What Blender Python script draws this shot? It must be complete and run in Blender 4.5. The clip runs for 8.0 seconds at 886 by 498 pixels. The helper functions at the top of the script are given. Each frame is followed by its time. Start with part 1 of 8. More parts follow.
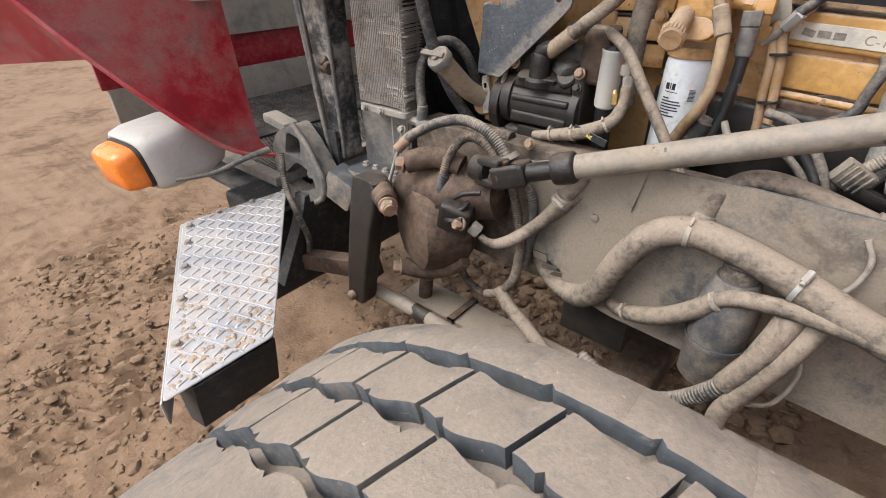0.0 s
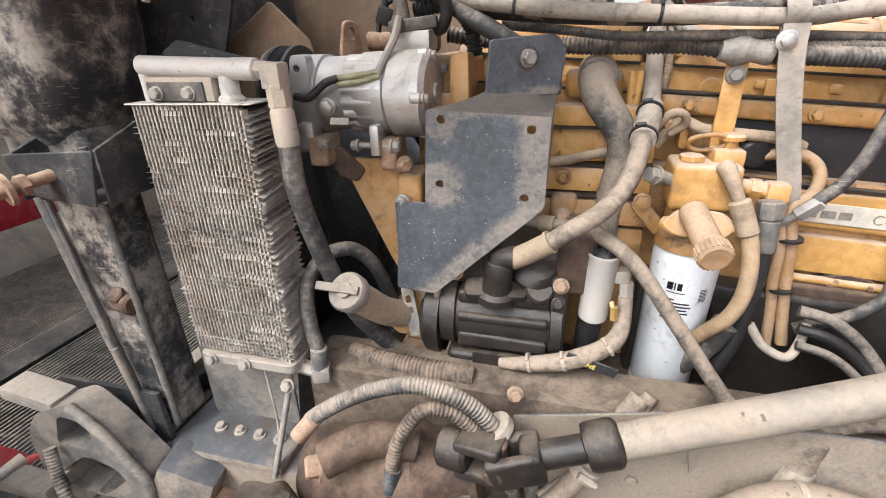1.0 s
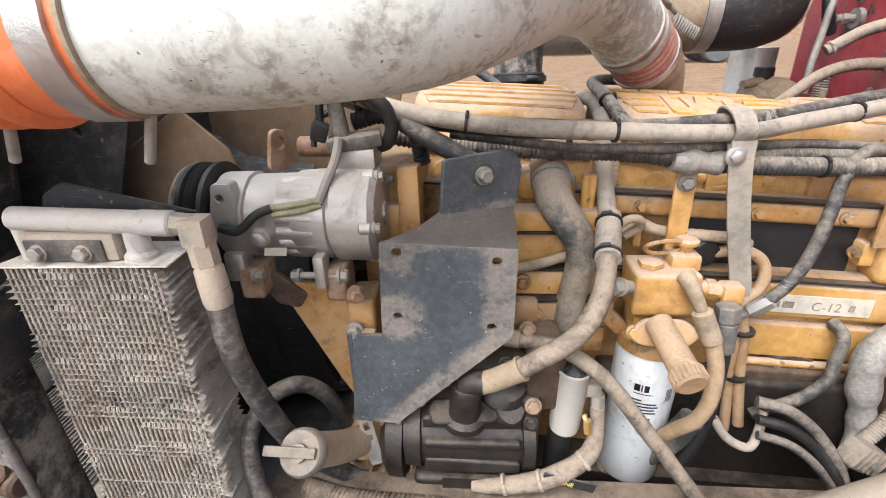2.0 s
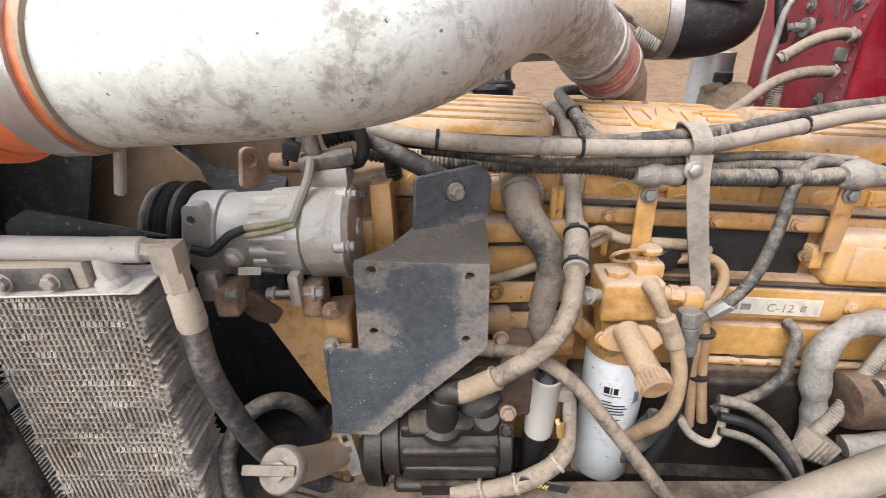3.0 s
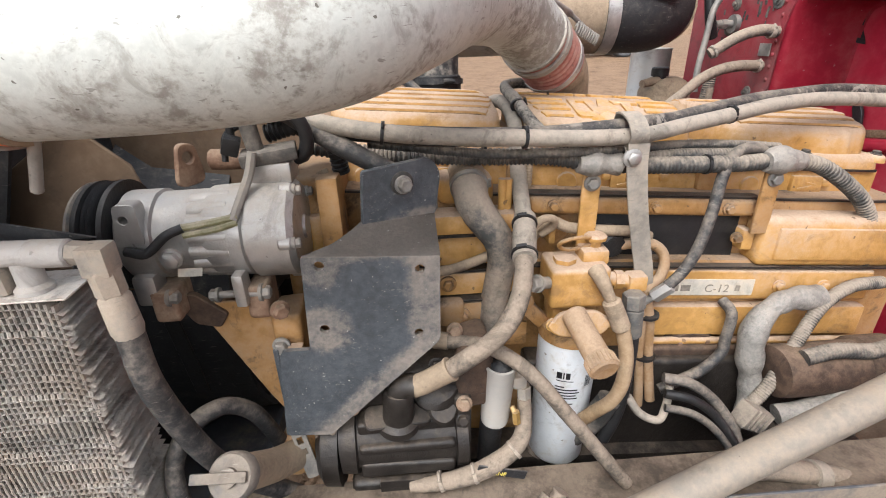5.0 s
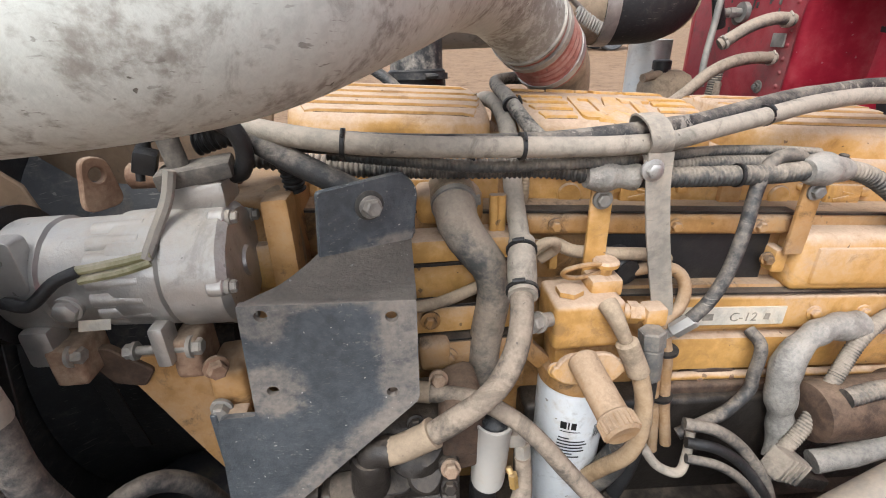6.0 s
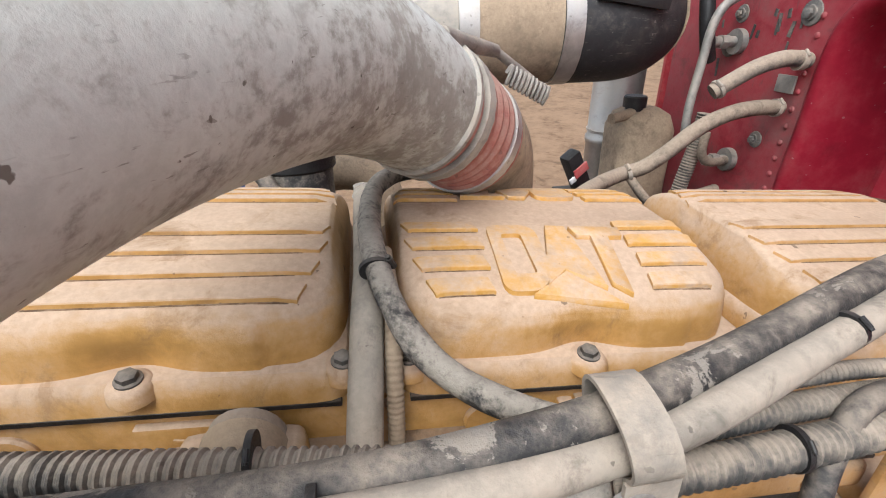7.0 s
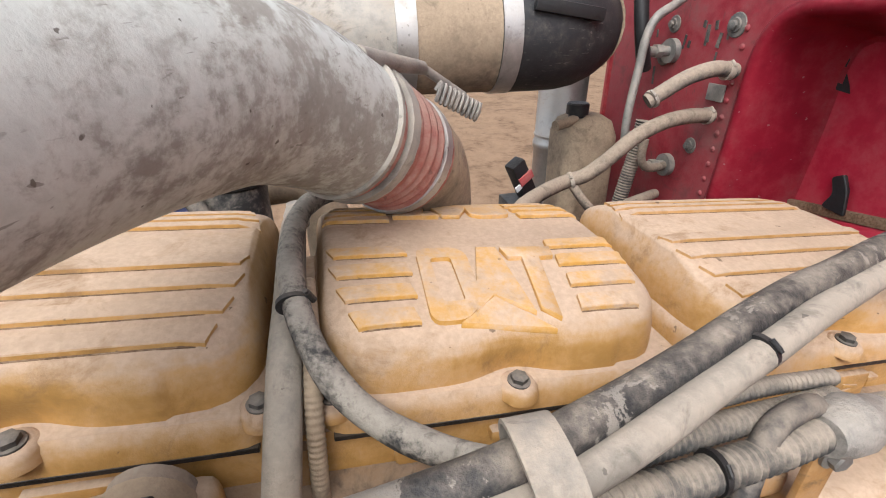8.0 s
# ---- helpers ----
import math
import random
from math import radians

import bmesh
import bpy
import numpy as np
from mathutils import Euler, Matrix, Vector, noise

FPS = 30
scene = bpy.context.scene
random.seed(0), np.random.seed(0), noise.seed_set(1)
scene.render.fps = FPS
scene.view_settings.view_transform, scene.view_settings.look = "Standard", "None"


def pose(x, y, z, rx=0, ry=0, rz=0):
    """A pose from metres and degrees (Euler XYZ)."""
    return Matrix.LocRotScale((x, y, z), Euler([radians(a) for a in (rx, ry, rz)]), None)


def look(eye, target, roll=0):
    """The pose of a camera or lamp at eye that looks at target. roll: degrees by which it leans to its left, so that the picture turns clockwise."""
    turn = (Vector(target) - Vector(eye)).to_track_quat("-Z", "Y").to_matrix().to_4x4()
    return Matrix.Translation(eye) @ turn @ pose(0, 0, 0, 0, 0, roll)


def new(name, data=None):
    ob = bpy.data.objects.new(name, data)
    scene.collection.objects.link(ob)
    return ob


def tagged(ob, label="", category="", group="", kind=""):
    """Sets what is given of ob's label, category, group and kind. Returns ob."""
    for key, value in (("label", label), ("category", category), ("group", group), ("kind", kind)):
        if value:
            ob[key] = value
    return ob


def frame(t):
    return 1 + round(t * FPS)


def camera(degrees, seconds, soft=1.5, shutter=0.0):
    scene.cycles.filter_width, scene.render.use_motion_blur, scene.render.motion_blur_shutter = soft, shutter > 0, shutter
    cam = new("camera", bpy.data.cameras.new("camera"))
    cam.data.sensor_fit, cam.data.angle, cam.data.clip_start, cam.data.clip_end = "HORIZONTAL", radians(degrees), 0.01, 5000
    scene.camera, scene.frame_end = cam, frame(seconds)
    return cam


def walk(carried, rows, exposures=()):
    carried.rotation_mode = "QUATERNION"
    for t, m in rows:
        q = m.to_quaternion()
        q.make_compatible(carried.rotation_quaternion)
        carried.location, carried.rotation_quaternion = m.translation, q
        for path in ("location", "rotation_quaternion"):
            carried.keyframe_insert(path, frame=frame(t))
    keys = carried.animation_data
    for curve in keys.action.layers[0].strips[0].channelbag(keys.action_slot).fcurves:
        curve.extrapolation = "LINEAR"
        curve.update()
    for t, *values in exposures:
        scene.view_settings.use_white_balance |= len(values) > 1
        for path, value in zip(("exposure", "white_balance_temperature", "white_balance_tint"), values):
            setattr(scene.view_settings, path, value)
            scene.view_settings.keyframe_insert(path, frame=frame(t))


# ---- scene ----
cam = camera(86.4, 8.0, 1.0)
PATH = [
    (0, (0.015, 0.02, 1.505), (-1.094, 1.302, 0.443), -0.9),
    (0.3, (-0.13, 0.12, 1.503), (-1.094, 1.576, 0.528), -0.4),
    (0.5, (-0.222, 0.219, 1.519), (-1.061, 1.775, 0.585), -0.6),
    (0.8, (-0.37, 0.294, 1.578), (-0.973, 1.999, 0.724), -0.6),
    (1, (-0.424, 0.332, 1.629), (-0.904, 2.089, 0.803), -1.5),
    (1.5, (-0.496, 0.404, 1.706), (-0.735, 2.219, 0.899), -1.7),
    (2, (-0.49, 0.444, 1.755), (-0.649, 2.264, 0.941), -1.8),
    (2.2, (-0.495, 0.437, 1.775), (-0.625, 2.258, 0.957), -1.5),
    (3.3, (-0.485, 0.443, 1.781), (-0.51, 2.262, 0.951), -1.7),
    (3.5, (-0.486, 0.44, 1.78), (-0.486, 2.26, 0.951), -1.5),
    (4, (-0.481, 0.441, 1.775), (-0.436, 2.259, 0.943), -1.4),
    (4.5, (-0.475, 0.441, 1.776), (-0.385, 2.256, 0.941), -1.3),
    (4.7, (-0.477, 0.439, 1.778), (-0.371, 2.252, 0.94), -1.3),
    (5.8, (-0.469, 0.488, 1.755), (-0.32, 2.292, 0.906), -1.6),
    (6, (-0.455, 0.565, 1.763), (-0.292, 2.363, 0.902), -1.5),
    (6.2, (-0.422, 0.664, 1.782), (-0.231, 2.458, 0.919), -1.5),
    (6.5, (-0.347, 0.8, 1.806), (-0.124, 2.571, 0.904), -0.4),
    (6.8, (-0.31, 0.876, 1.826), (-0.053, 2.639, 0.917), -0.3),
    (7, (-0.293, 0.91, 1.833), (-0.021, 2.673, 0.929), -0.5),
    (7.5, (-0.271, 0.935, 1.848), (0.056, 2.687, 0.941), -0.3),
    (8, (-0.261, 0.925, 1.846), (0.169, 2.657, 0.943), 0.1),
]
walk(cam, [(t, look(eye, target, roll)) for t, eye, target, roll in PATH], [(0, 0.3, 6250, 9.5), (0.5, 0.5, 6250, 9.5), (1, 0.8, 6250, 9.5), (1.5, 0.88, 6250, 9.5), (2, 0.66, 6250, 9.5), (4.5, 0.44, 6250, 9.5), (6.5, 0.36, 6100, 7.5), (8, 0.26, 6250, 9.5)])

# world, sun
world = bpy.data.worlds.new("overcast_sky")
scene.world = world
world.use_nodes = True
wn, wl = world.node_tree.nodes, world.node_tree.links
sky = wn.new("ShaderNodeTexSky")
sky.sky_type = "NISHITA"
sky.sun_disc = False
sky.sun_elevation, sky.sun_rotation = radians(54), radians(-149)
sky.air_density, sky.dust_density, sky.ozone_density = 1.0, 4.0, 1.0
grey = wn.new("ShaderNodeHueSaturation")
grey.inputs["Saturation"].default_value = 0.3
wl.new(sky.outputs[0], grey.inputs["Color"])
wl.new(grey.outputs[0], wn["Background"].inputs[0])
wn["Background"].inputs[1].default_value = 0.29
sun = new("sun", bpy.data.lights.new("sun", "SUN"))
sun.data.energy, sun.data.angle, sun.data.color = 1.2, radians(30), (1.0, 0.955, 0.895)
sun.matrix_world = look((-2.0, -2.3, 5.9), (0, 1, 0.8))

# ---- materials ----
DUST = (0.40, 0.345, 0.285)


def surface(name, color, rough=0.6, metal=0.0, dust=0.4, lean=0.5, dust_color=DUST, chips=None, chip_amount=0.0, chip_scale=18.0, grime=0.3, grime_color=None, scale=9.0, spread=0.25, bump=0.5, fine=190.0, spec=0.4, patchy=1.0, specks=0.35, speck_color=(0.05, 0.042, 0.035), speck_scale=90.0, scratches=0.0, scratch_color=(0.3, 0.27, 0.235), stretch=(45, 45, 420), soiled=None, stain=None, relief=0.003):
    """A used, dusty surface: base colour with two scales of variation, worn chips, sparse flecks, grime in blots, and dust that gathers on upward faces."""
    m = bpy.data.materials.new(name)
    m.use_nodes = True
    n, l = m.node_tree.nodes, m.node_tree.links
    bsdf = n["Principled BSDF"]
    geo = n.new("ShaderNodeNewGeometry")
    info = n.new("ShaderNodeObjectInfo")

    def noise_node(s, detail, distort=0.0, rough_=0.6, seed=0.0):
        k = n.new("ShaderNodeTexNoise")
        k.noise_dimensions = "4D"
        k.inputs["W"].default_value = seed
        k.inputs["Scale"].default_value, k.inputs["Detail"].default_value = s, detail
        k.inputs["Roughness"].default_value, k.inputs["Distortion"].default_value = rough_, distort
        l.new(geo.outputs["Position"], k.inputs["Vector"])
        return k.outputs["Fac"]

    def calc(op, a, b, clamp=False):
        k = n.new("ShaderNodeMath")
        k.operation, k.use_clamp = op, clamp
        for q, v in zip(k.inputs, (a, b)):
            if isinstance(v, (int, float)):
                q.default_value = v
            else:
                l.new(v, q)
        return k.outputs[0]

    def mix(f, a, b):
        k = n.new("ShaderNodeMix")
        k.data_type = "RGBA"
        for q, v in ((k.inputs[0], f), (k.inputs[6], a), (k.inputs[7], b)):
            if isinstance(v, (int, float)):
                q.default_value = v
            elif isinstance(v, tuple):
                q.default_value = (*v, 1)
            else:
                l.new(v, q)
        return k.outputs[2]

    def steps(f, lo, hi):
        k = n.new("ShaderNodeMapRange")
        k.interpolation_type = "SMOOTHSTEP"
        k.inputs[1].default_value, k.inputs[2].default_value = lo, hi
        l.new(f, k.inputs[0])
        return k.outputs[0]

    big, small, tiny = noise_node(scale, 6.0, 0.5, 0.65), noise_node(scale * 6, 6.0, 0.2, 0.65, 3.0), noise_node(fine, 4.0, 0.0, 0.7, 7.0)
    dark = tuple(c * (1 - spread) for c in color)
    light = tuple(min(1.0, c * (1 + spread)) for c in color)
    blend = calc("ADD", calc("MULTIPLY", big, 0.5), calc("MULTIPLY", small, 0.5))
    col = mix(steps(blend, 0.38, 0.62), dark, light)
    if chips:
        worn = steps(noise_node(chip_scale, 8.0, 0.8, 0.72, 11.0), 0.62 - chip_amount, 0.64 - chip_amount)
        col = mix(worn, col, chips)
    # dust: soft patches, more of it on upward faces
    up = n.new("ShaderNodeSeparateXYZ")
    l.new(geo.outputs["Normal"], up.inputs[0])
    patch = calc("ADD", calc("ADD", calc("MULTIPLY", big, 0.54), calc("MULTIPLY", small, 0.34)), calc("MULTIPLY", tiny, 0.12))
    lie = calc("ADD", calc("MULTIPLY", calc("SUBTRACT", patch, 0.5), 5.2 * patchy), calc("MULTIPLY", calc("SUBTRACT", up.outputs[2], 0.35), lean))
    lie = calc("ADD", lie, calc("MULTIPLY", calc("SUBTRACT", info.outputs["Random"], 0.5), 0.25))
    lie = calc("ADD", lie, (dust - 0.5) * 2.4)
    if soiled:
        # one end of the piece is dirtier: from x, to x, by how much
        place = n.new("ShaderNodeSeparateXYZ")
        l.new(geo.outputs["Position"], place.inputs[0])
        lie = calc("ADD", lie, calc("MULTIPLY", steps(place.outputs[0], soiled[0], soiled[1]), soiled[2]))
    if stain:
        lie = calc("ADD", lie, stain(n, l, calc, geo, noise_node))
    cover = calc("MULTIPLY", steps(lie, -0.8, 0.85), 0.94, True)
    film = mix(steps(tiny, 0.3, 0.7), tuple(q * 0.87 for q in dust_color), tuple(min(1.0, q * 1.08) for q in dust_color))
    film = mix(calc("MULTIPLY", steps(noise_node(scale * 1.7, 5.0, 0.4, 0.6, 19.0), 0.42, 0.66), 0.4), film, tuple(q * 0.70 for q in dust_color))
    col = mix(cover, col, film)
    if grime:
        spot = steps(noise_node(scale * 1.6, 9.0, 1.0, 0.72, 23.0), 0.52, 0.66)
        col = mix(calc("MULTIPLY", spot, grime), col, grime_color or (0.04, 0.033, 0.027))
    if specks:
        jog = n.new("ShaderNodeTexNoise")
        jog.inputs["Scale"].default_value = speck_scale * 2.2
        l.new(geo.outputs["Position"], jog.inputs["Vector"])
        off = n.new("ShaderNodeVectorMath")
        off.operation = "MULTIPLY_ADD"
        l.new(jog.outputs["Color"], off.inputs[0])
        off.inputs[1].default_value = (0.6 / speck_scale,) * 3
        l.new(geo.outputs["Position"], off.inputs[2])
        cell = n.new("ShaderNodeTexVoronoi")
        cell.inputs["Scale"].default_value = speck_scale
        l.new(off.outputs[0], cell.inputs["Vector"])
        pick = n.new("ShaderNodeSeparateColor")
        l.new(cell.outputs["Color"], pick.inputs[0])
        edge = calc("SUBTRACT", calc("MULTIPLY", calc("SUBTRACT", pick.outputs[0], 0.80), 1.0), cell.outputs["Distance"])
        col = mix(calc("MULTIPLY", steps(edge, -0.03, 0.03), specks), col, speck_color)
    if scratches:
        pull = n.new("ShaderNodeVectorMath")
        pull.operation = "MULTIPLY"
        l.new(geo.outputs["Position"], pull.inputs[0])
        pull.inputs[1].default_value = stretch
        line = n.new("ShaderNodeTexNoise")
        line.inputs["Scale"].default_value, line.inputs["Detail"].default_value, line.inputs["Distortion"].default_value = 1.0, 3.0, 0.6
        l.new(pull.outputs[0], line.inputs["Vector"])
        where = steps(noise_node(scale * 2, 3.0, 0.3, 0.6, 31.0), 0.42, 0.6)
        col = mix(calc("MULTIPLY", calc("MULTIPLY", steps(line.outputs["Fac"], 0.63, 0.69), where), scratches), col, scratch_color)
    l.new(col, bsdf.inputs["Base Color"])
    r = n.new("ShaderNodeMapRange")
    r.inputs[3].default_value, r.inputs[4].default_value = rough, 0.9
    l.new(cover, r.inputs[0])
    l.new(r.outputs[0], bsdf.inputs["Roughness"])
    if metal:
        q = n.new("ShaderNodeMapRange")
        q.inputs[3].default_value, q.inputs[4].default_value = metal, 0.0
        l.new(cover, q.inputs[0])
        l.new(q.outputs[0], bsdf.inputs["Metallic"])
    bsdf.inputs["Specular IOR Level"].default_value = spec
    b = n.new("ShaderNodeBump")
    b.inputs["Strength"].default_value, b.inputs["Distance"].default_value = bump, relief
    l.new(calc("ADD", calc("MULTIPLY", small, 0.6), calc("MULTIPLY", tiny, 0.55)), b.inputs["Height"])
    l.new(b.outputs[0], bsdf.inputs["Normal"])
    return m


YELLOW = surface("yellow_engine_paint", (0.45, 0.247, 0.073), 0.5, dust=0.53, lean=1.7, dust_color=(0.425, 0.315, 0.23), spread=0.2, grime=0.6, grime_color=(0.215, 0.125, 0.06), bump=0.42, patchy=1.1, scale=8.5, specks=0.75, speck_color=(0.10, 0.065, 0.04), speck_scale=60)
YELLOW_RUBBED = surface("rubbed_yellow_paint", (0.52, 0.28, 0.062), 0.5, dust=0.46, lean=0.6, scale=22, patchy=1.3, dust_color=(0.43, 0.32, 0.235), spread=0.14, grime=0.3, grime_color=(0.2, 0.12, 0.06), bump=0.18, specks=0.5, speck_color=(0.12, 0.075, 0.045))
YELLOW_DIRTY = surface("grimy_yellow_paint", (0.36, 0.19, 0.062), 0.55, dust=0.48, lean=0.8, dust_color=(0.29, 0.21, 0.145), chips=(0.10, 0.065, 0.04), chip_amount=-0.06, chip_scale=12, spread=0.25, grime=0.75, grime_color=(0.05, 0.036, 0.026), bump=0.35, specks=0.5)
YELLOW_CAKED = surface("dust_caked_yellow_paint", (0.36, 0.20, 0.08), 0.7, dust=0.66, lean=0.6, dust_color=(0.34, 0.245, 0.165), spread=0.25, grime=0.45, grime_color=(0.12, 0.08, 0.05), bump=0.5, specks=0.5)
CREASE_DARK = surface("dark_brown_crease", (0.15, 0.09, 0.05), 0.9, dust=0.35, dust_color=(0.26, 0.18, 0.12), spread=0.4, scale=40, patchy=1.5)
HOSE_MOTTLED = surface("mottled_dusty_rubber", (0.04, 0.039, 0.038), 0.7, dust=0.68, lean=0.7, dust_color=(0.32, 0.285, 0.24), spread=0.3, scale=34, patchy=1.9, grime=0.5, bump=0.9)
HOSE = surface("dusty_rubber", (0.030, 0.031, 0.033), 0.55, dust=0.44, lean=0.7, dust_color=(0.225, 0.188, 0.152), spread=0.3, scale=14, patchy=1.4, scratches=0.4)
HOSE_DUSTY = surface("dusty_grey_rubber", (0.075, 0.076, 0.073), 0.6, dust=0.70, lean=1.0, dust_color=(0.30, 0.24, 0.185), spread=0.3, scale=12, patchy=1.4, grime=0.2, scratches=0.3)
HOSE_PALE = surface("dust_caked_rubber", (0.075, 0.064, 0.053), 0.75, dust=0.66, lean=0.7, dust_color=(0.285, 0.226, 0.172), spread=0.3, scale=11, grime=0.5, patchy=1.4, speck_color=(0.06, 0.05, 0.042), specks=0.6)
HOSE_CREAM = surface("cream_sleeve", (0.27, 0.24, 0.2), 0.7, dust=0.50, lean=0.7, dust_color=(0.335, 0.28, 0.225), chips=(0.06, 0.055, 0.05), chip_amount=-0.09, scale=12, grime=0.45, patchy=1.3, specks=0.6)
HOSE_BROWN = surface("mud_stained_rubber", (0.045, 0.036, 0.029), 0.7, dust=0.48, lean=0.8, dust_color=(0.20, 0.15, 0.112), spread=0.3, scale=20, patchy=1.5)
RUBBER = surface("black_rubber", (0.014, 0.014, 0.015), 0.5, dust=0.14, lean=0.6, dust_color=(0.16, 0.135, 0.11))
LOOM = surface("grey_split_loom", (0.05, 0.05, 0.049), 0.6, dust=0.54, lean=0.9, dust_color=(0.285, 0.238, 0.19), patchy=1.5)
BLACK_STEEL = surface("worn_black_steel", (0.026, 0.034, 0.043), 0.40, dust=0.43, lean=0.6, dust_color=(0.225, 0.188, 0.152), bump=0.35, scale=6, patchy=2.0, grime=0.0, specks=0.5, speck_color=(0.34, 0.31, 0.27), speck_scale=190, scratches=0.7)


def pad_marks(n, l, calc, geo, noise_node):
    """Dust left on a plate round its bolt pads, along its free edges and on its fold; bare paint between."""
    xyz = n.new("ShaderNodeSeparateXYZ")
    l.new(geo.outputs["Position"], xyz.inputs[0])
    x, z = xyz.outputs[0], xyz.outputs[2]
    jag = calc("MULTIPLY", calc("SUBTRACT", noise_node(38.0, 7.0, 0.4, 0.7, 41.0), 0.5), 0.055)

    def over(v, at_least, soft):
        return calc("DIVIDE", calc("ADD", calc("SUBTRACT", v, at_least), jag), soft)

    best = over(x, -0.490, 0.009)
    slant = calc("SUBTRACT", calc("MULTIPLY", calc("ADD", x, 0.448), 0.686), calc("MULTIPLY", calc("SUBTRACT", z, 1.415), 0.728))
    best = calc("MAXIMUM", best, over(slant, -0.026, 0.009))
    best = calc("MAXIMUM", best, calc("MINIMUM", over(z, 1.533, 0.006), calc("DIVIDE", calc("SUBTRACT", 1.556, z), 0.004)))
    for a, b in ((-0.588, 1.529), (-0.592, 1.442)):
        dx, dz = calc("SUBTRACT", x, a), calc("SUBTRACT", z, b)
        d = calc("POWER", calc("ADD", calc("MULTIPLY", dx, dx), calc("MULTIPLY", dz, dz)), 0.5)
        best = calc("MAXIMUM", best, over(calc("MULTIPLY", d, -1.0), -0.031, 0.008))
    best = calc("MINIMUM", best, calc("DIVIDE", calc("SUBTRACT", 1.562, z), 0.004))
    return calc("SUBTRACT", calc("MULTIPLY", calc("MINIMUM", calc("MAXIMUM", best, -1.0), 1.0), 0.60), 0.10)


BRACKET = surface("worn_black_bracket_paint", (0.062, 0.070, 0.079), 0.34, dust=0.47, lean=0.9, dust_color=(0.245, 0.21, 0.178), bump=0.8, scale=16, patchy=1.0, grime=0.0, specks=0.85, speck_color=(0.40, 0.38, 0.35), speck_scale=160, scratches=0.7, scratch_color=(0.21, 0.20, 0.185), stretch=(190, 70, 330), stain=pad_marks)
DARK_PANEL = surface("dull_dark_panel", (0.02, 0.021, 0.023), 0.55, dust=0.24, lean=0.3, dust_color=(0.135, 0.115, 0.095), patchy=1.5, specks=0.5, speck_color=(0.18, 0.165, 0.145), scratches=0.3)
SCUFFED = surface("scuffed_black_plastic", (0.034, 0.035, 0.037), 0.4, dust=0.47, lean=0.3, dust_color=(0.29, 0.255, 0.215), scale=8, patchy=2.4, grime=0.0, scratches=0.6)
GREY_PANEL = surface("scuffed_grey_panel", (0.10, 0.10, 0.098), 0.6, dust=0.5, lean=0.35, dust_color=(0.225, 0.188, 0.15), chips=(0.32, 0.30, 0.265), chip_amount=-0.12, chip_scale=20, scale=7, patchy=1.7, scratches=0.5)
LINER = surface("dusty_grey_liner", (0.23, 0.21, 0.185), 0.75, dust=0.6, lean=0.2, dust_color=(0.315, 0.265, 0.215), chips=(0.06, 0.055, 0.05), chip_amount=-0.12, chip_scale=7, scale=3, patchy=1.2)
ALUMINIUM = surface("cast_aluminium", (0.42, 0.41, 0.395), 0.36, metal=0.8, dust=0.34, lean=0.7, dust_color=(0.35, 0.305, 0.255), spread=0.12, grime=0.35, grime_color=(0.12, 0.105, 0.09), bump=0.4, specks=0.4)
WHITE_TUBE = surface("painted_pale_tube", (0.42, 0.40, 0.375), 0.45, dust=0.42, lean=0.6, dust_color=(0.36, 0.31, 0.255), spread=0.1)
FIN = surface("bent_fin_aluminium", (0.62, 0.58, 0.53), 0.42, metal=0.2, dust=0.46, lean=-0.2, dust_color=(0.42, 0.355, 0.295), spread=0.3, grime=0.5, scale=14, patchy=2.0, specks=0.0)
FIN_DARK = surface("dark_fin_core", (0.022, 0.02, 0.018), 0.8, dust=0.35, dust_color=(0.13, 0.11, 0.09))
PIPE = surface("chalky_white_paint", (0.54, 0.555, 0.515), 0.42, dust=0.21, lean=0.0, dust_color=(0.27, 0.25, 0.22), spread=0.16, grime=0.5, grime_color=(0.20, 0.18, 0.155), bump=0.2, scale=16, patchy=2.4, specks=0.9, speck_color=(0.10, 0.085, 0.07), speck_scale=120, scratches=0.6, scratch_color=(0.12, 0.10, 0.085), stretch=(150, 60, 420), soiled=(-0.40, -0.22, 0.95))
PIPE_GREY = surface("weathered_grey_aluminium", (0.34, 0.325, 0.295), 0.5, metal=0.2, dust=0.45, lean=0.2, dust_color=(0.33, 0.28, 0.225), spread=0.3, grime=0.5)
TAN_PIPE = surface("dusty_tan_pipe", (0.20, 0.15, 0.105), 0.7, dust=0.68, lean=0.5, dust_color=(0.34, 0.26, 0.18), grime=0.4)
ORANGE_HOSE = surface("orange_silicone", (0.66, 0.17, 0.06), 0.5, dust=0.36, lean=0.5, dust_color=(0.46, 0.36, 0.29), spread=0.15)
RED_HOSE = surface("faded_red_silicone", (0.34, 0.09, 0.07), 0.6, dust=0.5, lean=0.4, dust_color=(0.36, 0.29, 0.235))
STEEL = surface("bright_steel", (0.45, 0.44, 0.425), 0.36, metal=0.75, dust=0.35, dust_color=(0.34, 0.295, 0.245), spread=0.12)
ZINC = surface("dull_zinc", (0.25, 0.243, 0.23), 0.5, metal=0.45, dust=0.46, lean=0.6, dust_color=(0.325, 0.272, 0.215))
RUST = surface("rusty_cast_iron", (0.060, 0.036, 0.024), 0.75, dust=0.34, lean=0.8, dust_color=(0.185, 0.128, 0.087), chips=(0.03, 0.025, 0.022), chip_amount=-0.05, spread=0.4, grime=0.6, bump=0.6)
RUST_LIGHT = surface("light_rust", (0.19, 0.105, 0.065), 0.8, dust=0.45, dust_color=(0.33, 0.26, 0.185), spread=0.3)
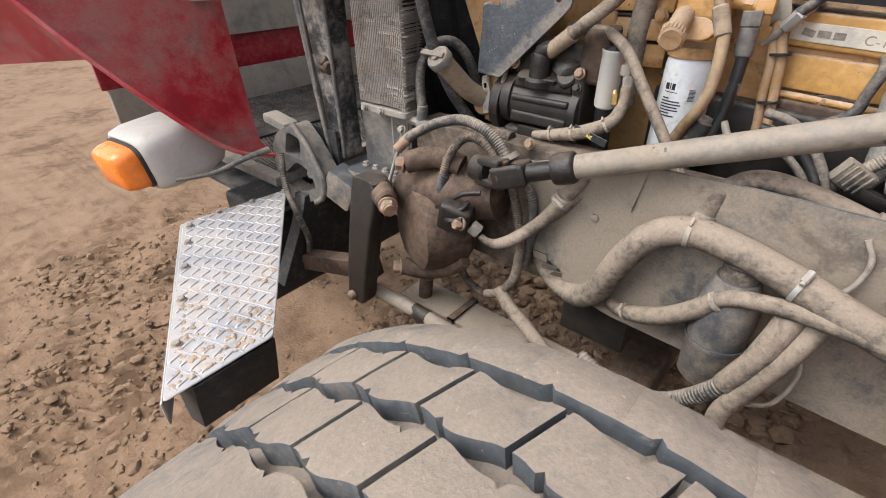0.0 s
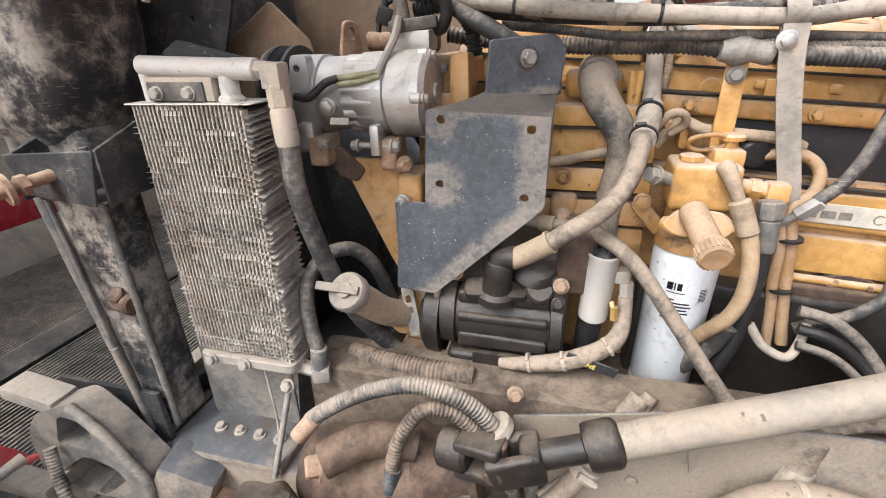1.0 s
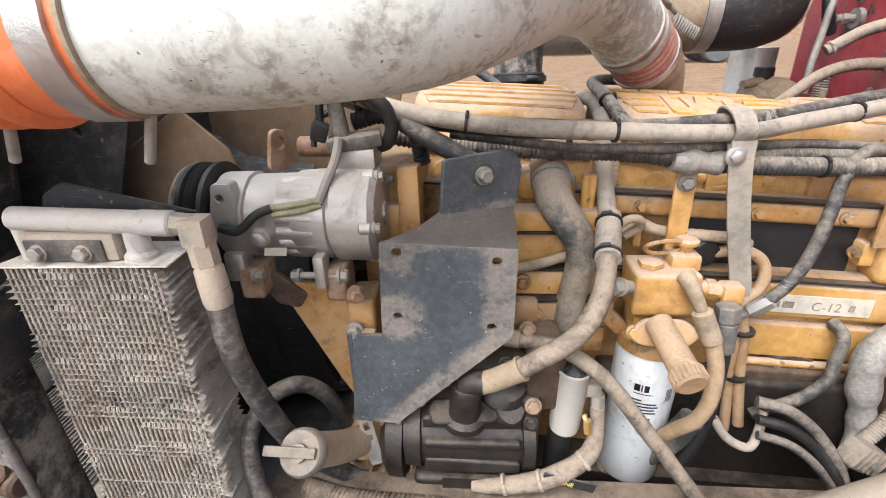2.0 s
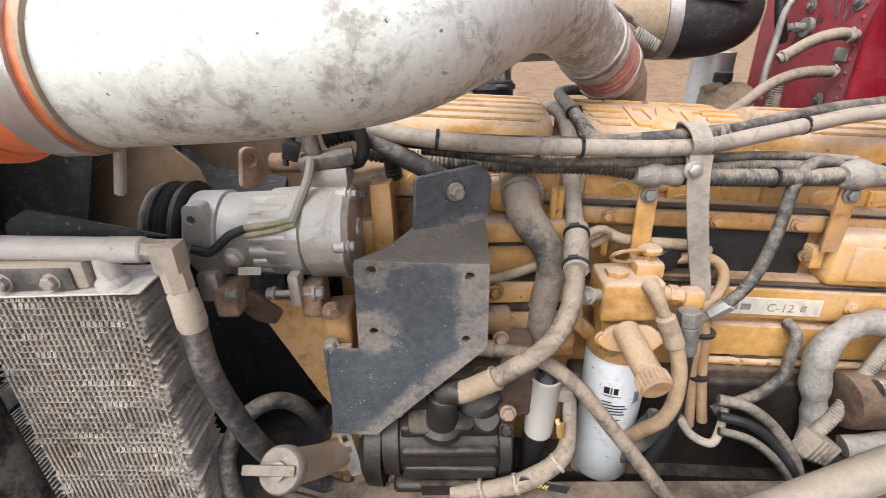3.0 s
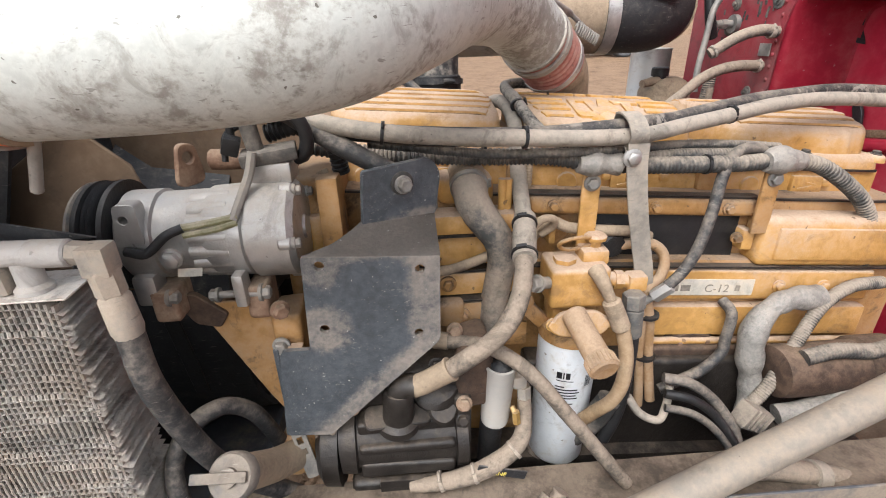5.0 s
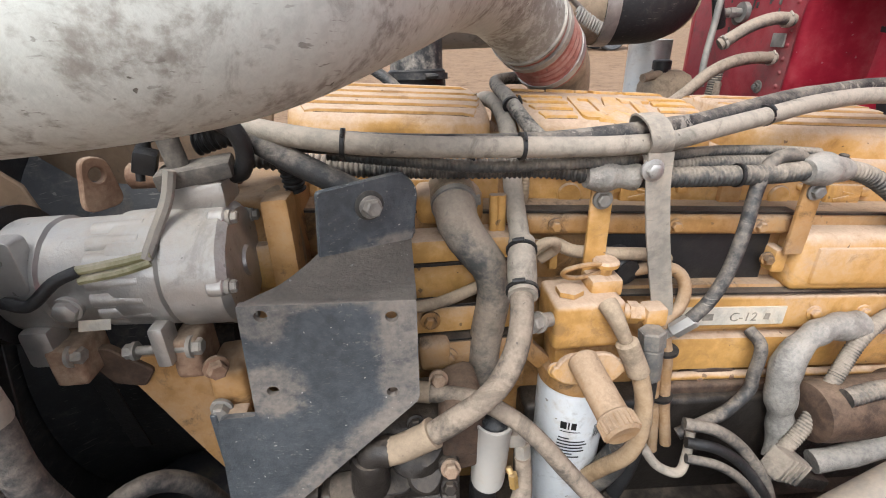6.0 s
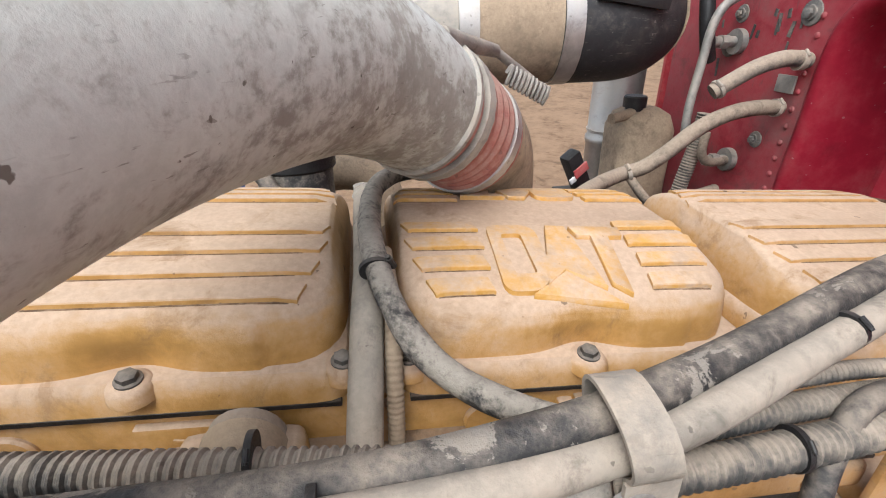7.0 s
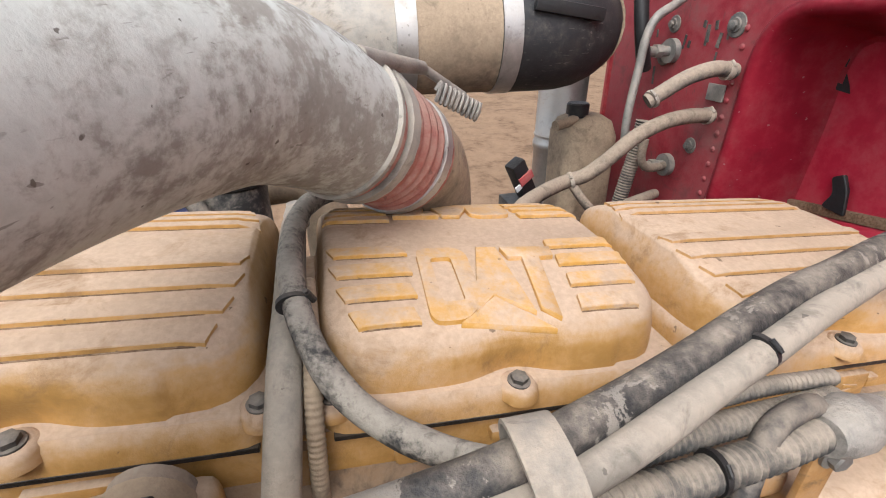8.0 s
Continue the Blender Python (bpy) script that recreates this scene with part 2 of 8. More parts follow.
OILY = surface("oily_dark_casting", (0.018, 0.015, 0.013), 0.42, dust=0.20, lean=0.9, dust_color=(0.14, 0.108, 0.08), chips=(0.09, 0.07, 0.055), chip_amount=-0.08, spread=0.4, bump=0.6)
FRAME_PAINT = surface("flaking_dusty_frame_paint", (0.075, 0.079, 0.086), 0.55, dust=0.52, lean=-1.1, dust_color=(0.265, 0.216, 0.164), chips=(0.085, 0.10, 0.12), chip_amount=-0.06, chip_scale=9, grime=0.55, grime_color=(0.07, 0.05, 0.036), bump=0.45, scale=4, patchy=1.7)
RAIL_STEEL = surface("rusty_dusty_rail_steel", (0.085, 0.062, 0.046), 0.7, dust=0.46, lean=0.3, dust_color=(0.20, 0.155, 0.115), chips=(0.03, 0.026, 0.024), chip_amount=-0.05, spread=0.35, grime=0.6, bump=0.5, scale=7, patchy=1.5)
SHAFT = surface("scuffed_pale_shaft", (0.25, 0.22, 0.185), 0.5, metal=0.1, dust=0.56, lean=0.3, dust_color=(0.275, 0.22, 0.165), grime=0.35, bump=0.4, patchy=1.3, specks=0.7, speck_scale=55)
RED = surface("faded_red_paint", (0.44, 0.028, 0.042), 0.30, dust=0.47, lean=0.3, dust_color=(0.29, 0.18, 0.155), scale=3.0, patchy=1.4, spread=0.2, grime=0.25, bump=0.1)
RED_DUSTY = surface("dusty_red_cab_paint", (0.27, 0.012, 0.026), 0.45, dust=0.47, lean=0.3, dust_color=(0.20, 0.075, 0.072), scale=7, patchy=1.2, spread=0.25, grime=0.4, bump=0.3, specks=0.6, speck_color=(0.22, 0.15, 0.13), scratches=0.5, stretch=(45, 160, 30), scratch_color=(0.09, 0.05, 0.045))
RED_RECESS = surface("satin_red_paint", (0.40, 0.016, 0.040), 0.34, dust=0.34, lean=0.3, dust_color=(0.34, 0.12, 0.115), scale=6, spread=0.15, grime=0.25, grime_color=(0.10, 0.02, 0.025), bump=0.1, specks=0.6, speck_color=(0.45, 0.30, 0.28))
RED_DEEP = surface("red_cab_paint", (0.26, 0.007, 0.018), 0.32, dust=0.36, lean=0.4, dust_color=(0.25, 0.12, 0.105), spread=0.2, grime=0.3, bump=0.1, specks=0.6, speck_color=(0.22, 0.15, 0.13))
TYRE = surface("dusty_tyre_rubber", (0.085, 0.092, 0.10), 0.75, dust=0.40, lean=1.9, dust_color=(0.245, 0.197, 0.152), spread=0.25, grime=0.35, grime_color=(0.13, 0.11, 0.095), bump=0.9, patchy=1.35, scale=9, scratches=0.3, scratch_color=(0.33, 0.27, 0.21), stretch=(90, 60, 90), specks=0.7, speck_color=(0.36, 0.28, 0.21))
CHROME_PLATE = surface("diamond_plate_aluminium", (0.44, 0.44, 0.455), 0.36, metal=0.45, dust=0.33, lean=0.3, dust_color=(0.40, 0.335, 0.265), spread=0.1, grime=0.25, bump=0.15)
PLASTIC = surface("grey_lamp_plastic", (0.42, 0.40, 0.37), 0.45, dust=0.38, lean=0.4, spread=0.08, bump=0.1, grime=0.15, specks=0.2)
AMBER = surface("amber_lens", (0.78, 0.21, 0.03), 0.22, dust=0.15, dust_color=(0.55, 0.28, 0.13), spread=0.1, bump=0.1, grime=0.1)
WHITE_CAN = surface("white_filter_can", (0.60, 0.62, 0.635), 0.35, dust=0.34, lean=0.4, dust_color=(0.42, 0.375, 0.32), spread=0.08, grime=0.4, grime_color=(0.2, 0.17, 0.14), bump=0.15, scale=16, patchy=1.3, specks=0.8, speck_color=(0.2, 0.17, 0.14))
INK = surface("black_print", (0.02, 0.02, 0.022), 0.5, dust=0.15, grime=0)
FADED_INK = surface("faded_print", (0.13, 0.12, 0.105), 0.6, dust=0.45, dust_color=(0.42, 0.36, 0.28))
SIGN = surface("silver_decal", (0.47, 0.44, 0.38), 0.5, dust=0.4, dust_color=(0.48, 0.37, 0.25))
STRAP_GREY = surface("dusty_grey_strap", (0.30, 0.275, 0.24), 0.55, metal=0.1, dust=0.55, lean=0.4, dust_color=(0.35, 0.285, 0.22), patchy=1.3, scratches=0.4, scratch_color=(0.1, 0.085, 0.07))
CARDBOARD = surface("brown_board", (0.13, 0.085, 0.052), 0.8, dust=0.3, dust_color=(0.19, 0.145, 0.105), spread=0.12, bump=0.1)
BLUE = surface("blue_plastic", (0.02, 0.07, 0.26), 0.5, dust=0.2)
BRASS = surface("brass", (0.50, 0.32, 0.11), 0.4, metal=0.7, dust=0.25)
MACHINE = surface("yellow_machine_paint", (0.75, 0.42, 0.03), 0.5, dust=0.25, dust_color=(0.6, 0.45, 0.25), scale=1.0)
DARK_IRON = surface("dark_iron", (0.045, 0.043, 0.04), 0.65, dust=0.4, dust_color=(0.24, 0.205, 0.17))
TAPE = surface("silver_heat_wrap", (0.26, 0.245, 0.225), 0.5, metal=0.25, dust=0.42, bump=1.0, scale=30, dust_color=(0.33, 0.29, 0.245))
EARTH = surface("bare_dirt", (0.165, 0.102, 0.062), 0.95, dust=0.5, lean=0.6, relief=0.012, dust_color=(0.245, 0.160, 0.102), chips=(0.125, 0.082, 0.053), chip_amount=-0.03, chip_scale=5, scale=1.6, spread=0.3, grime=0.65, grime_color=(0.085, 0.054, 0.034), bump=1.0, fine=85, spec=0.1, patchy=1.5, specks=0.5, speck_color=(0.36, 0.27, 0.19), speck_scale=30)
CRUMB = surface("pale_dry_mud", (0.43, 0.34, 0.255), 0.95, dust=0.3, dust_color=(0.30, 0.22, 0.155), spread=0.3, spec=0.1)
CLAY = surface("mud_clods", (0.17, 0.108, 0.068), 0.95, dust=0.5, dust_color=(0.25, 0.168, 0.108), spread=0.3, bump=0.8, spec=0.1)


# ---- mesh helpers ----
def V(*a):
    return Vector(a)


def thing(name, label, category, at, group="", kind=""):
    ob = new(name)
    ob.empty_display_size = 0.02
    ob.location = at
    return tagged(ob, label, category, group, kind)


def part(name, bm, material, parent=None, label="", angle=40, at=None):
    """Links a bmesh, built in world places, as one mesh object under a thing or part."""
    origin = Vector(at) if at is not None else Vector((0, 0, 0))
    p = parent
    while p is not None:
        origin = origin + p.location
        p = p.parent
    bmesh.ops.translate(bm, verts=bm.verts, vec=-origin)
    bmesh.ops.recalc_face_normals(bm, faces=bm.faces)
    me = bpy.data.meshes.new(name)
    bm.to_mesh(me)
    bm.free()
    me.polygons.foreach_set("use_smooth", [True] * len(me.polygons))
    me.set_sharp_from_angle(angle=radians(angle))
    me.materials.append(material)
    ob = new(name, me)
    if at is not None:
        ob.location = at
    if parent is not None:
        ob.parent = parent
    if label:
        ob["label"] = label
    return ob


def raw(verts, faces):
    bm = bmesh.new()
    vs = [bm.verts.new(v) for v in verts]
    for f in faces:
        try:
            bm.faces.new([vs[i] for i in f])
        except ValueError:
            pass
    return bm


def join(*bms):
    out = bms[0]
    for b in bms[1:]:
        me = bpy.data.meshes.new("tmp")
        b.to_mesh(me)
        out.from_mesh(me)
        b.free()
        bpy.data.meshes.remove(me)
    return out


def soften(bm, width, segments=2, limit=30):
    if width <= 0:
        return bm
    es = [e for e in bm.edges if len(e.link_faces) == 2 and e.calc_face_angle() > radians(limit)]
    bmesh.ops.bevel(bm, geom=es, offset=width, segments=segments, profile=0.6, affect="EDGES", clamp_overlap=True)
    return bm


def box(lo, hi, bevel=0.003, segments=2):
    bm = bmesh.new()
    bmesh.ops.create_cube(bm, size=1)
    c, s = (Vector(lo) + Vector(hi)) / 2, Vector(hi) - Vector(lo)
    bmesh.ops.scale(bm, vec=s, verts=bm.verts)
    bmesh.ops.translate(bm, vec=c, verts=bm.verts)
    return soften(bm, bevel, segments)


def obox(c, size, turn=(0, 0, 0), bevel=0.003, segments=2):
    bm = box([-s / 2 for s in size], [s / 2 for s in size], bevel, segments)
    bm.transform(pose(*c, *turn))
    return bm


def frame_of(d):
    d = Vector(d).normalized()
    a = Vector((0, 0, 1)) if abs(d.z) < 0.9 else Vector((1, 0, 0))
    u = d.cross(a).normalized()
    return d, u, d.cross(u)


def lathe(p, d, profile, seg=24):
    """A turned form: profile rows are (distance along d from p, radius)."""
    d, u, w = frame_of(d)
    p = Vector(p)
    verts, faces, rings = [], [], []
    for k, r in profile:
        if r < 1e-5:
            rings.append([len(verts)])
            verts.append(p + d * k)
        else:
            rings.append(list(range(len(verts), len(verts) + seg)))
            verts += [p + d * k + (u * math.cos(a) + w * math.sin(a)) * r for a in (2 * math.pi * i / seg for i in range(seg))]
    for a, b in zip(rings, rings[1:]):
        for i in range(seg):
            j = (i + 1) % seg
            q = [a[i % len(a)], a[j % len(a)], b[j % len(b)], b[i % len(b)]]
            q = [v for n, v in enumerate(q) if v not in q[:n]]
            if len(q) > 2:
                faces.append(q)
    bm = raw(verts, faces)
    for ring in (rings[0], rings[-1]):
        if len(ring) > 2:
            bm.verts.ensure_lookup_table()
            bm.faces.new([bm.verts[i] for i in ring])
    return bm


def rod(a, b, r, r2=None, seg=20, edge=0.0):
    a, b = Vector(a), Vector(b)
    k, r2 = (b - a).length, r if r2 is None else r2
    e = min(edge, r * 0.4, k * 0.3)
    prof = [(0, r - e), (e, r), (k - e, r2), (k, r2 - e)] if e else [(0, r), (k, r2)]
    return lathe(a, b - a, prof, seg)


def curve(points, step):
    """A smooth path through the points, cut in even steps: rows of (place, parameter)."""
    p = [Vector(q) for q in points]
    p = [2 * p[0] - p[1], *p, 2 * p[-1] - p[-2]]
    fine = []
    for i in range(1, len(p) - 2):
        a, b, c, d = p[i - 1 : i + 3]
        n = max(4, int((c - b).length / max(step, 1e-4) * 3))
        for s in (k / n for k in range(n)):
            fine.append((0.5 * (2 * b + (c - a) * s + (2 * a - 5 * b + 4 * c - d) * s * s + (3 * b - a - 3 * c + d) * s**3), i - 1 + s))
    fine.append((p[-2], len(points) - 1.0))
    out, gone = [fine[0]], 0.0
    for (a, _), (b, k) in zip(fine, fine[1:]):
        gone += (b - a).length
        if gone >= step:
            out.append((b, k))
            gone = 0.0
    if (out[-1][0] - fine[-1][0]).length > step * 0.3:
        out.append(fine[-1])
    else:
        out[-1] = fine[-1]
    return out


def tube(points, r, seg=12, pitch=0.0, depth=0.0, step=None, wobble=0.0):
    """A hose along the points; pitch and depth give it rings. r may be a list, one radius a point."""
    top = max(r) if isinstance(r, (list, tuple)) else r
    row = curve(points, step or (pitch / 4 if pitch else max(top * 0.7, 0.004)))
    verts, faces = [], []
    d, u, _ = frame_of(row[1][0] - row[0][0])
    for i, (q, k) in enumerate(row):
        a, b = row[max(i - 1, 0)][0], row[min(i + 1, len(row) - 1)][0]
        d = (b - a).normalized()
        u = (u - d * u.dot(d)).normalized()
        w = d.cross(u)
        if isinstance(r, (list, tuple)):
            j = min(int(k), len(r) - 2)
            rr = r[j] + (r[j + 1] - r[j]) * (k - j)
        else:
            rr = r
        if pitch and i % 4 in (2, 3):
            rr -= depth
        if wobble:
            rr *= 1 + wobble * noise.noise(q * 35)
        verts += [q + (u * math.cos(t) + w * math.sin(t)) * rr for t in (2 * math.pi * s / seg for s in range(seg))]
    n = len(row)
    for i in range(n - 1):
        for s in range(seg):
            t = (s + 1) % seg
            faces.append((i * seg + s, i * seg + t, (i + 1) * seg + t, (i + 1) * seg + s))
    faces += [tuple(range(seg)), tuple(range((n - 1) * seg, n * seg))]
    return raw(verts, faces)


def rounded(poly, radius, n=4):
    """A polygon with its corners rounded; radius may be one value or one a corner."""
    out, k = [], len(poly)
    for i, q in enumerate(poly):
        r = radius[i] if isinstance(radius, (list, tuple)) else radius
        a, b, c = Vector(poly[i - 1]), Vector(q), Vector(poly[(i + 1) % k])
        if r <= 0:
            out.append(tuple(b))
            continue
        da, dc = a - b, c - b
        r = min(r, da.length * 0.45, dc.length * 0.45)
        s, e = b + da.normalized() * r, b + dc.normalized() * r
        for j in range(n + 1):
            t = j / n
            out.append(tuple((1 - t) ** 2 * s + 2 * t * (1 - t) * b + t * t * e))
    return out


def ring2(c, r, n=12):
    return [(c[0] + r * math.cos(2 * math.pi * i / n), c[1] + r * math.sin(2 * math.pi * i / n)) for i in range(n)]


def plate(poly, thick, o=(0, 0, 0), u=(1, 0, 0), v=(0, 0, 1), holes=(), bevel=0.0015):
    """A flat plate: the polygon lies at o in the directions u and v, and goes thick metres along u x v; holes are polygons."""
    o, u, v = Vector(o), Vector(u).normalized(), Vector(v).normalized()
    w = u.cross(v)
    bm = bmesh.new()
    es = []
    for loop in (poly, *holes):
        vs = [bm.verts.new(o + u * a + v * b) for a, b in loop]
        es += [bm.edges.new((x, y)) for x, y in zip(vs, vs[1:] + vs[:1])]
    if holes:
        bmesh.ops.triangle_fill(bm, use_beauty=True, use_dissolve=False, edges=es)
    else:
        bm.faces.new(list(bm.verts))
    got = bmesh.ops.extrude_face_region(bm, geom=list(bm.faces))
    bmesh.ops.translate(bm, vec=w * thick, verts=[g for g in got["geom"] if isinstance(g, bmesh.types.BMVert)])
    bmesh.ops.recalc_face_normals(bm, faces=bm.faces)
    return soften(bm, bevel, 1, 50)


def bolt(p, d, r=0.008, h=0.007, washer=1.5, seg=6):
    """A hexagon bolt head on its washer."""
    d = Vector(d).normalized()
    p = Vector(p)
    parts = [lathe(p + d * 0.002, d, [(0, r), (h * 0.8, r), (h, r * 0.78), (h, 0)], seg)]
    if washer:
        parts.append(lathe(p - d * 0.002, d, [(0, r * washer), (0.0038, r * washer), (0.0042, r * washer - 0.0008), (0.0042, 0)], 18))
    return join(*parts)


def shear(bm, k=-0.068, x0=-0.127):
    for q in bm.verts:
        q.co.z += k * (q.co.x - x0)
    return bm


def level(bm):
    return shear(bm, -0.026, -0.3)


def tilt(bm):
    return shear(bm, -0.068, -0.469)


def shaken(bm, amount, size=30.0):
    for q in bm.verts:
        q.co += noise.noise_vector(q.co * size) * amount
    return bm


def band(p, d, r, width=0.012, thick=0.0012, screw=None, size=1.0):
    """A hose clamp band round a hose of radius r at p, with a screw housing on the side given."""
    d = Vector(d).normalized()
    b = lathe(Vector(p) - d * width / 2, d, [(0, r), (0, r + thick), (width, r + thick), (width, r)], 24)
    if screw is not None:
        s = Vector(screw).normalized()
        s = (s - d * s.dot(d)).normalized()
        c = Vector(p) + s * (r + 0.005 * size)
        t = d.cross(s)
        b = join(b, rod(c - t * 0.011 * size, c + t * 0.011 * size, 0.0055 * size, seg=8), rod(c + t * 0.011 * size, c + t * 0.016 * size, 0.004 * size, seg=6))
    return b


def hose(name, label, points, r, material, category="hose", group="", seg=12, pitch=0.0, depth=0.0, wobble=0.0, step=None):
    """A top-level hose with one body; fittings may be added to it."""
    h = thing(name, label, category, points[0], group)
    part("body", tube(points, r, seg, pitch, depth, step, wobble), material, h)
    return h

# ---- setting ----
def in_track(x, y):
    """How far inside a tyre track a place lies: 1 in its middle, 0 outside."""
    best = 0.0
    for x0, turn, wide in ((-1.9, -1.05, 0.19), (-2.6, -1.1, 0.16), (-0.55, -0.2, 0.17)):
        k = (x - x0) * math.cos(turn) - (y - 0.3) * math.sin(turn)
        best = max(best, 1 - (k / wide) ** 2)
    return max(0.0, best)


def ground_height(x, y):
    away = math.hypot(x + 1, y - 1)
    if away > 60:
        return 0.0
    z = 0.022 * noise.noise(V(x * 1.3, y * 1.3, 0)) + 0.016 * noise.noise(V(x * 5, y * 5, 3))
    if away > 5:
        return z
    rough = min(1.0, max(0.12, 0.45 + 1.3 * noise.noise(V(x * 1.7, y * 1.7, 21))))
    z += rough * (0.045 * abs(noise.noise(V(x * 9, y * 9, 7))) + 0.034 * abs(noise.noise(V(x * 21, y * 21, 1))) + 0.014 * noise.noise(V(x * 47, y * 47, 4)))
    if y > 0.45 and -1.35 < x < 0.6:
        z += 0.05 * abs(noise.noise(V(x * 7, y * 7, 31))) + 0.03 * abs(noise.noise(V(x * 17, y * 17, 33)))
    # earth heaped round the wheel
    z += 0.05 * max(0.0, 1 - (x / 0.5) ** 2) * max(0.0, 1 - ((y - 0.1) / 0.35) ** 2)
    t = in_track(x, y)
    if t > 0:
        s = x * 0.86 - y * 0.5
        z += t * (0.034 * math.sin(s * 80 + 2.5 * noise.noise(V(x * 4, y * 4, 2)) + 7 * t) * (0.55 + noise.noise(V(x * 3, y * 3, 8))) - 0.012 + 0.02 * abs(noise.noise(V(x * 26, y * 26, 5))))
    return z + 0.05 * max(0.0, noise.noise(V(x * 2.2 + 5, y * 2.2, 1)) - 0.15)


def ground_sheet():
    """One sheet of bare dirt, finer and rougher near the truck, that reaches the horizon."""
    def line(a, b, near_a, near_b, fine):
        out, k = [], near_a
        while k < near_b:
            out.append(k)
            k += fine
        lo, hi, d = near_a, near_b, fine
        left, right = [], [near_b]
        while lo > a:
            d *= 1.35
            lo -= d
            left.append(max(lo, a))
        d = fine
        while hi < b:
            d *= 1.35
            hi += d
            right.append(min(hi, b))
        return left[::-1] + out + right

    xs, ys = line(-900, 900, -3.6, 0.9, 0.02), line(-900, 900, -0.3, 2.6, 0.02)
    verts = [(x, y, ground_height(x, y)) for y in ys for x in xs]
    n = len(xs)
    faces = [(j * n + i, j * n + i + 1, (j + 1) * n + i + 1, (j + 1) * n + i) for j in range(len(ys) - 1) for i in range(n - 1)]
    ob = part("ground", raw(verts, faces), EARTH, angle=80)
    tagged(ob, "bare brown dirt yard with tyre tracks and clods", "ground", kind="structure")


ground_sheet()


def clods():
    rng = random.Random(4)
    verts, faces = [], []
    count = 0
    while count < 9000:
        x, y = rng.uniform(-3.2, 0.3), rng.uniform(-0.2, 2.4)
        thick = max(0.05, 0.3 + 1.2 * noise.noise(V(x * 1.7, y * 1.7, 21)), in_track(x, y) * 0.9, 0.9 if y > 0.45 and x > -1.35 else 0.0)
        if rng.random() > thick:
            continue
        count += 1
        r = rng.choice((0.004, 0.005, 0.006, 0.006, 0.008, 0.010, 0.014, 0.022)) * rng.uniform(0.7, 1.2) * (1.7 if y > 0.45 and x > -1.35 else 1.0)
        flat, stretch, turn = rng.uniform(0.3, 0.7), rng.uniform(0.6, 1.4), rng.uniform(0, 6)
        b, z = len(verts), ground_height(x, y)
        for dz, k in ((-0.6, 1.0), (0.35, 1.0), (0.95, 0.55)):
            for i in range(6):
                q = r * k * rng.uniform(0.65, 1.25)
                p, s = q * math.cos(i * 1.047) * stretch, q * math.sin(i * 1.047)
                verts.append((x + p * math.cos(turn) - s * math.sin(turn), y + p * math.sin(turn) + s * math.cos(turn), z + r * flat * (dz + rng.uniform(-0.2, 0.2))))
        for j in (0, 1):
            for i in range(6):
                p = (i + 1) % 6
                faces.append((b + j * 6 + i, b + j * 6 + p, b + j * 6 + 6 + p, b + j * 6 + 6 + i))
        faces.append(tuple(range(b + 12, b + 18)))
    ob = part("dirt_clods", raw(verts, faces), CLAY)
    tagged(ob, "loose dry clods of dirt lying on the yard", "dirt clods", kind="stuff")


clods()

# ---- engine ----
engine = thing("diesel_engine", "yellow six-cylinder diesel engine, dusty, with ribbed valve covers", "engine", (-0.12, 1.25, 0.95))

COVER_LEVELS = [(1.606, 1.181, 1.446, 0.004, 0.05), (1.625, 1.182, 1.445, 0.004, 0.05), (1.641, 1.184, 1.442, 0.0045, 0.05), (1.650, 1.188, 1.438, 0.006, 0.048), (1.6565, 1.194, 1.432, 0.008, 0.044), (1.661, 1.203, 1.424, 0.0095, 0.038), (1.666, 1.225, 1.412, 0.011, 0.03), (1.671, 1.252, 1.395, 0.0125, 0.02), (1.675, 1.28, 1.365, 0.016, 0.012)]


def cover_top(y):
    rows = [(b, a) for a, b, *_ in COVER_LEVELS] + [(c, a) for a, _, c, *_ in reversed(COVER_LEVELS)]
    return float(np.interp(y, [r[0] for r in rows], [r[1] for r in rows]))


def loop_at(x0, x1, y0, y1, z, r, n=5):
    return [(a, b, z) for a, b in rounded([(x0, y0), (x1, y0), (x1, y1), (x0, y1)], r, n)]


def lid_height(x, y, x0, x1):
    """Height of the domed lid over a place, between its levels."""
    def out(level):
        z, y0, y1, e, r = level
        r = r if y < (y0 + y1) / 2 else 0.022
        a0, a1 = x0 + 0.003 + e, x1 - 0.003 - e
        dx, dy = abs(x - (a0 + a1) / 2) - (a1 - a0) / 2 + r, abs(y - (y0 + y1) / 2) - (y1 - y0) / 2 + r
        return math.hypot(max(dx, 0), max(dy, 0)) + min(max(dx, dy), 0) - r
    low = COVER_LEVELS[0]
    for level in COVER_LEVELS[1:]:
        s, t = out(low), out(level)
        if t > 0:
            return low[0] + (level[0] - low[0]) * max(0.0, -s) / (max(0.0, -s) + t)
        low = level
    return low[0]


def dent(x, z, x0, x1):
    """How far the near wall of a lid is drawn in: a hollow round the middle bolt, a stepped panel at one end, slack between."""
    xm, low = (x0 + x1) / 2, max(0.0, min(1.0, (1.664 - z) / 0.022))
    hollow = 0.013 * math.exp(-((x - xm) / 0.030) ** 2) * max(0.0, min(1.0, (1.655 - z) / 0.035))
    t = max(0.0, min(1.0, (x - (x1 - 0.066)) / 0.006))
    panel = 0.0045 * t * t * (3 - 2 * t) * low
    ends = 0.010 * max(0.0, 1 - min(x - x0, x1 - x) / 0.045) ** 2 * low
    return hollow + panel + ends + 0.0012 * noise.noise(V(x * 22, z * 30, 4)) * low


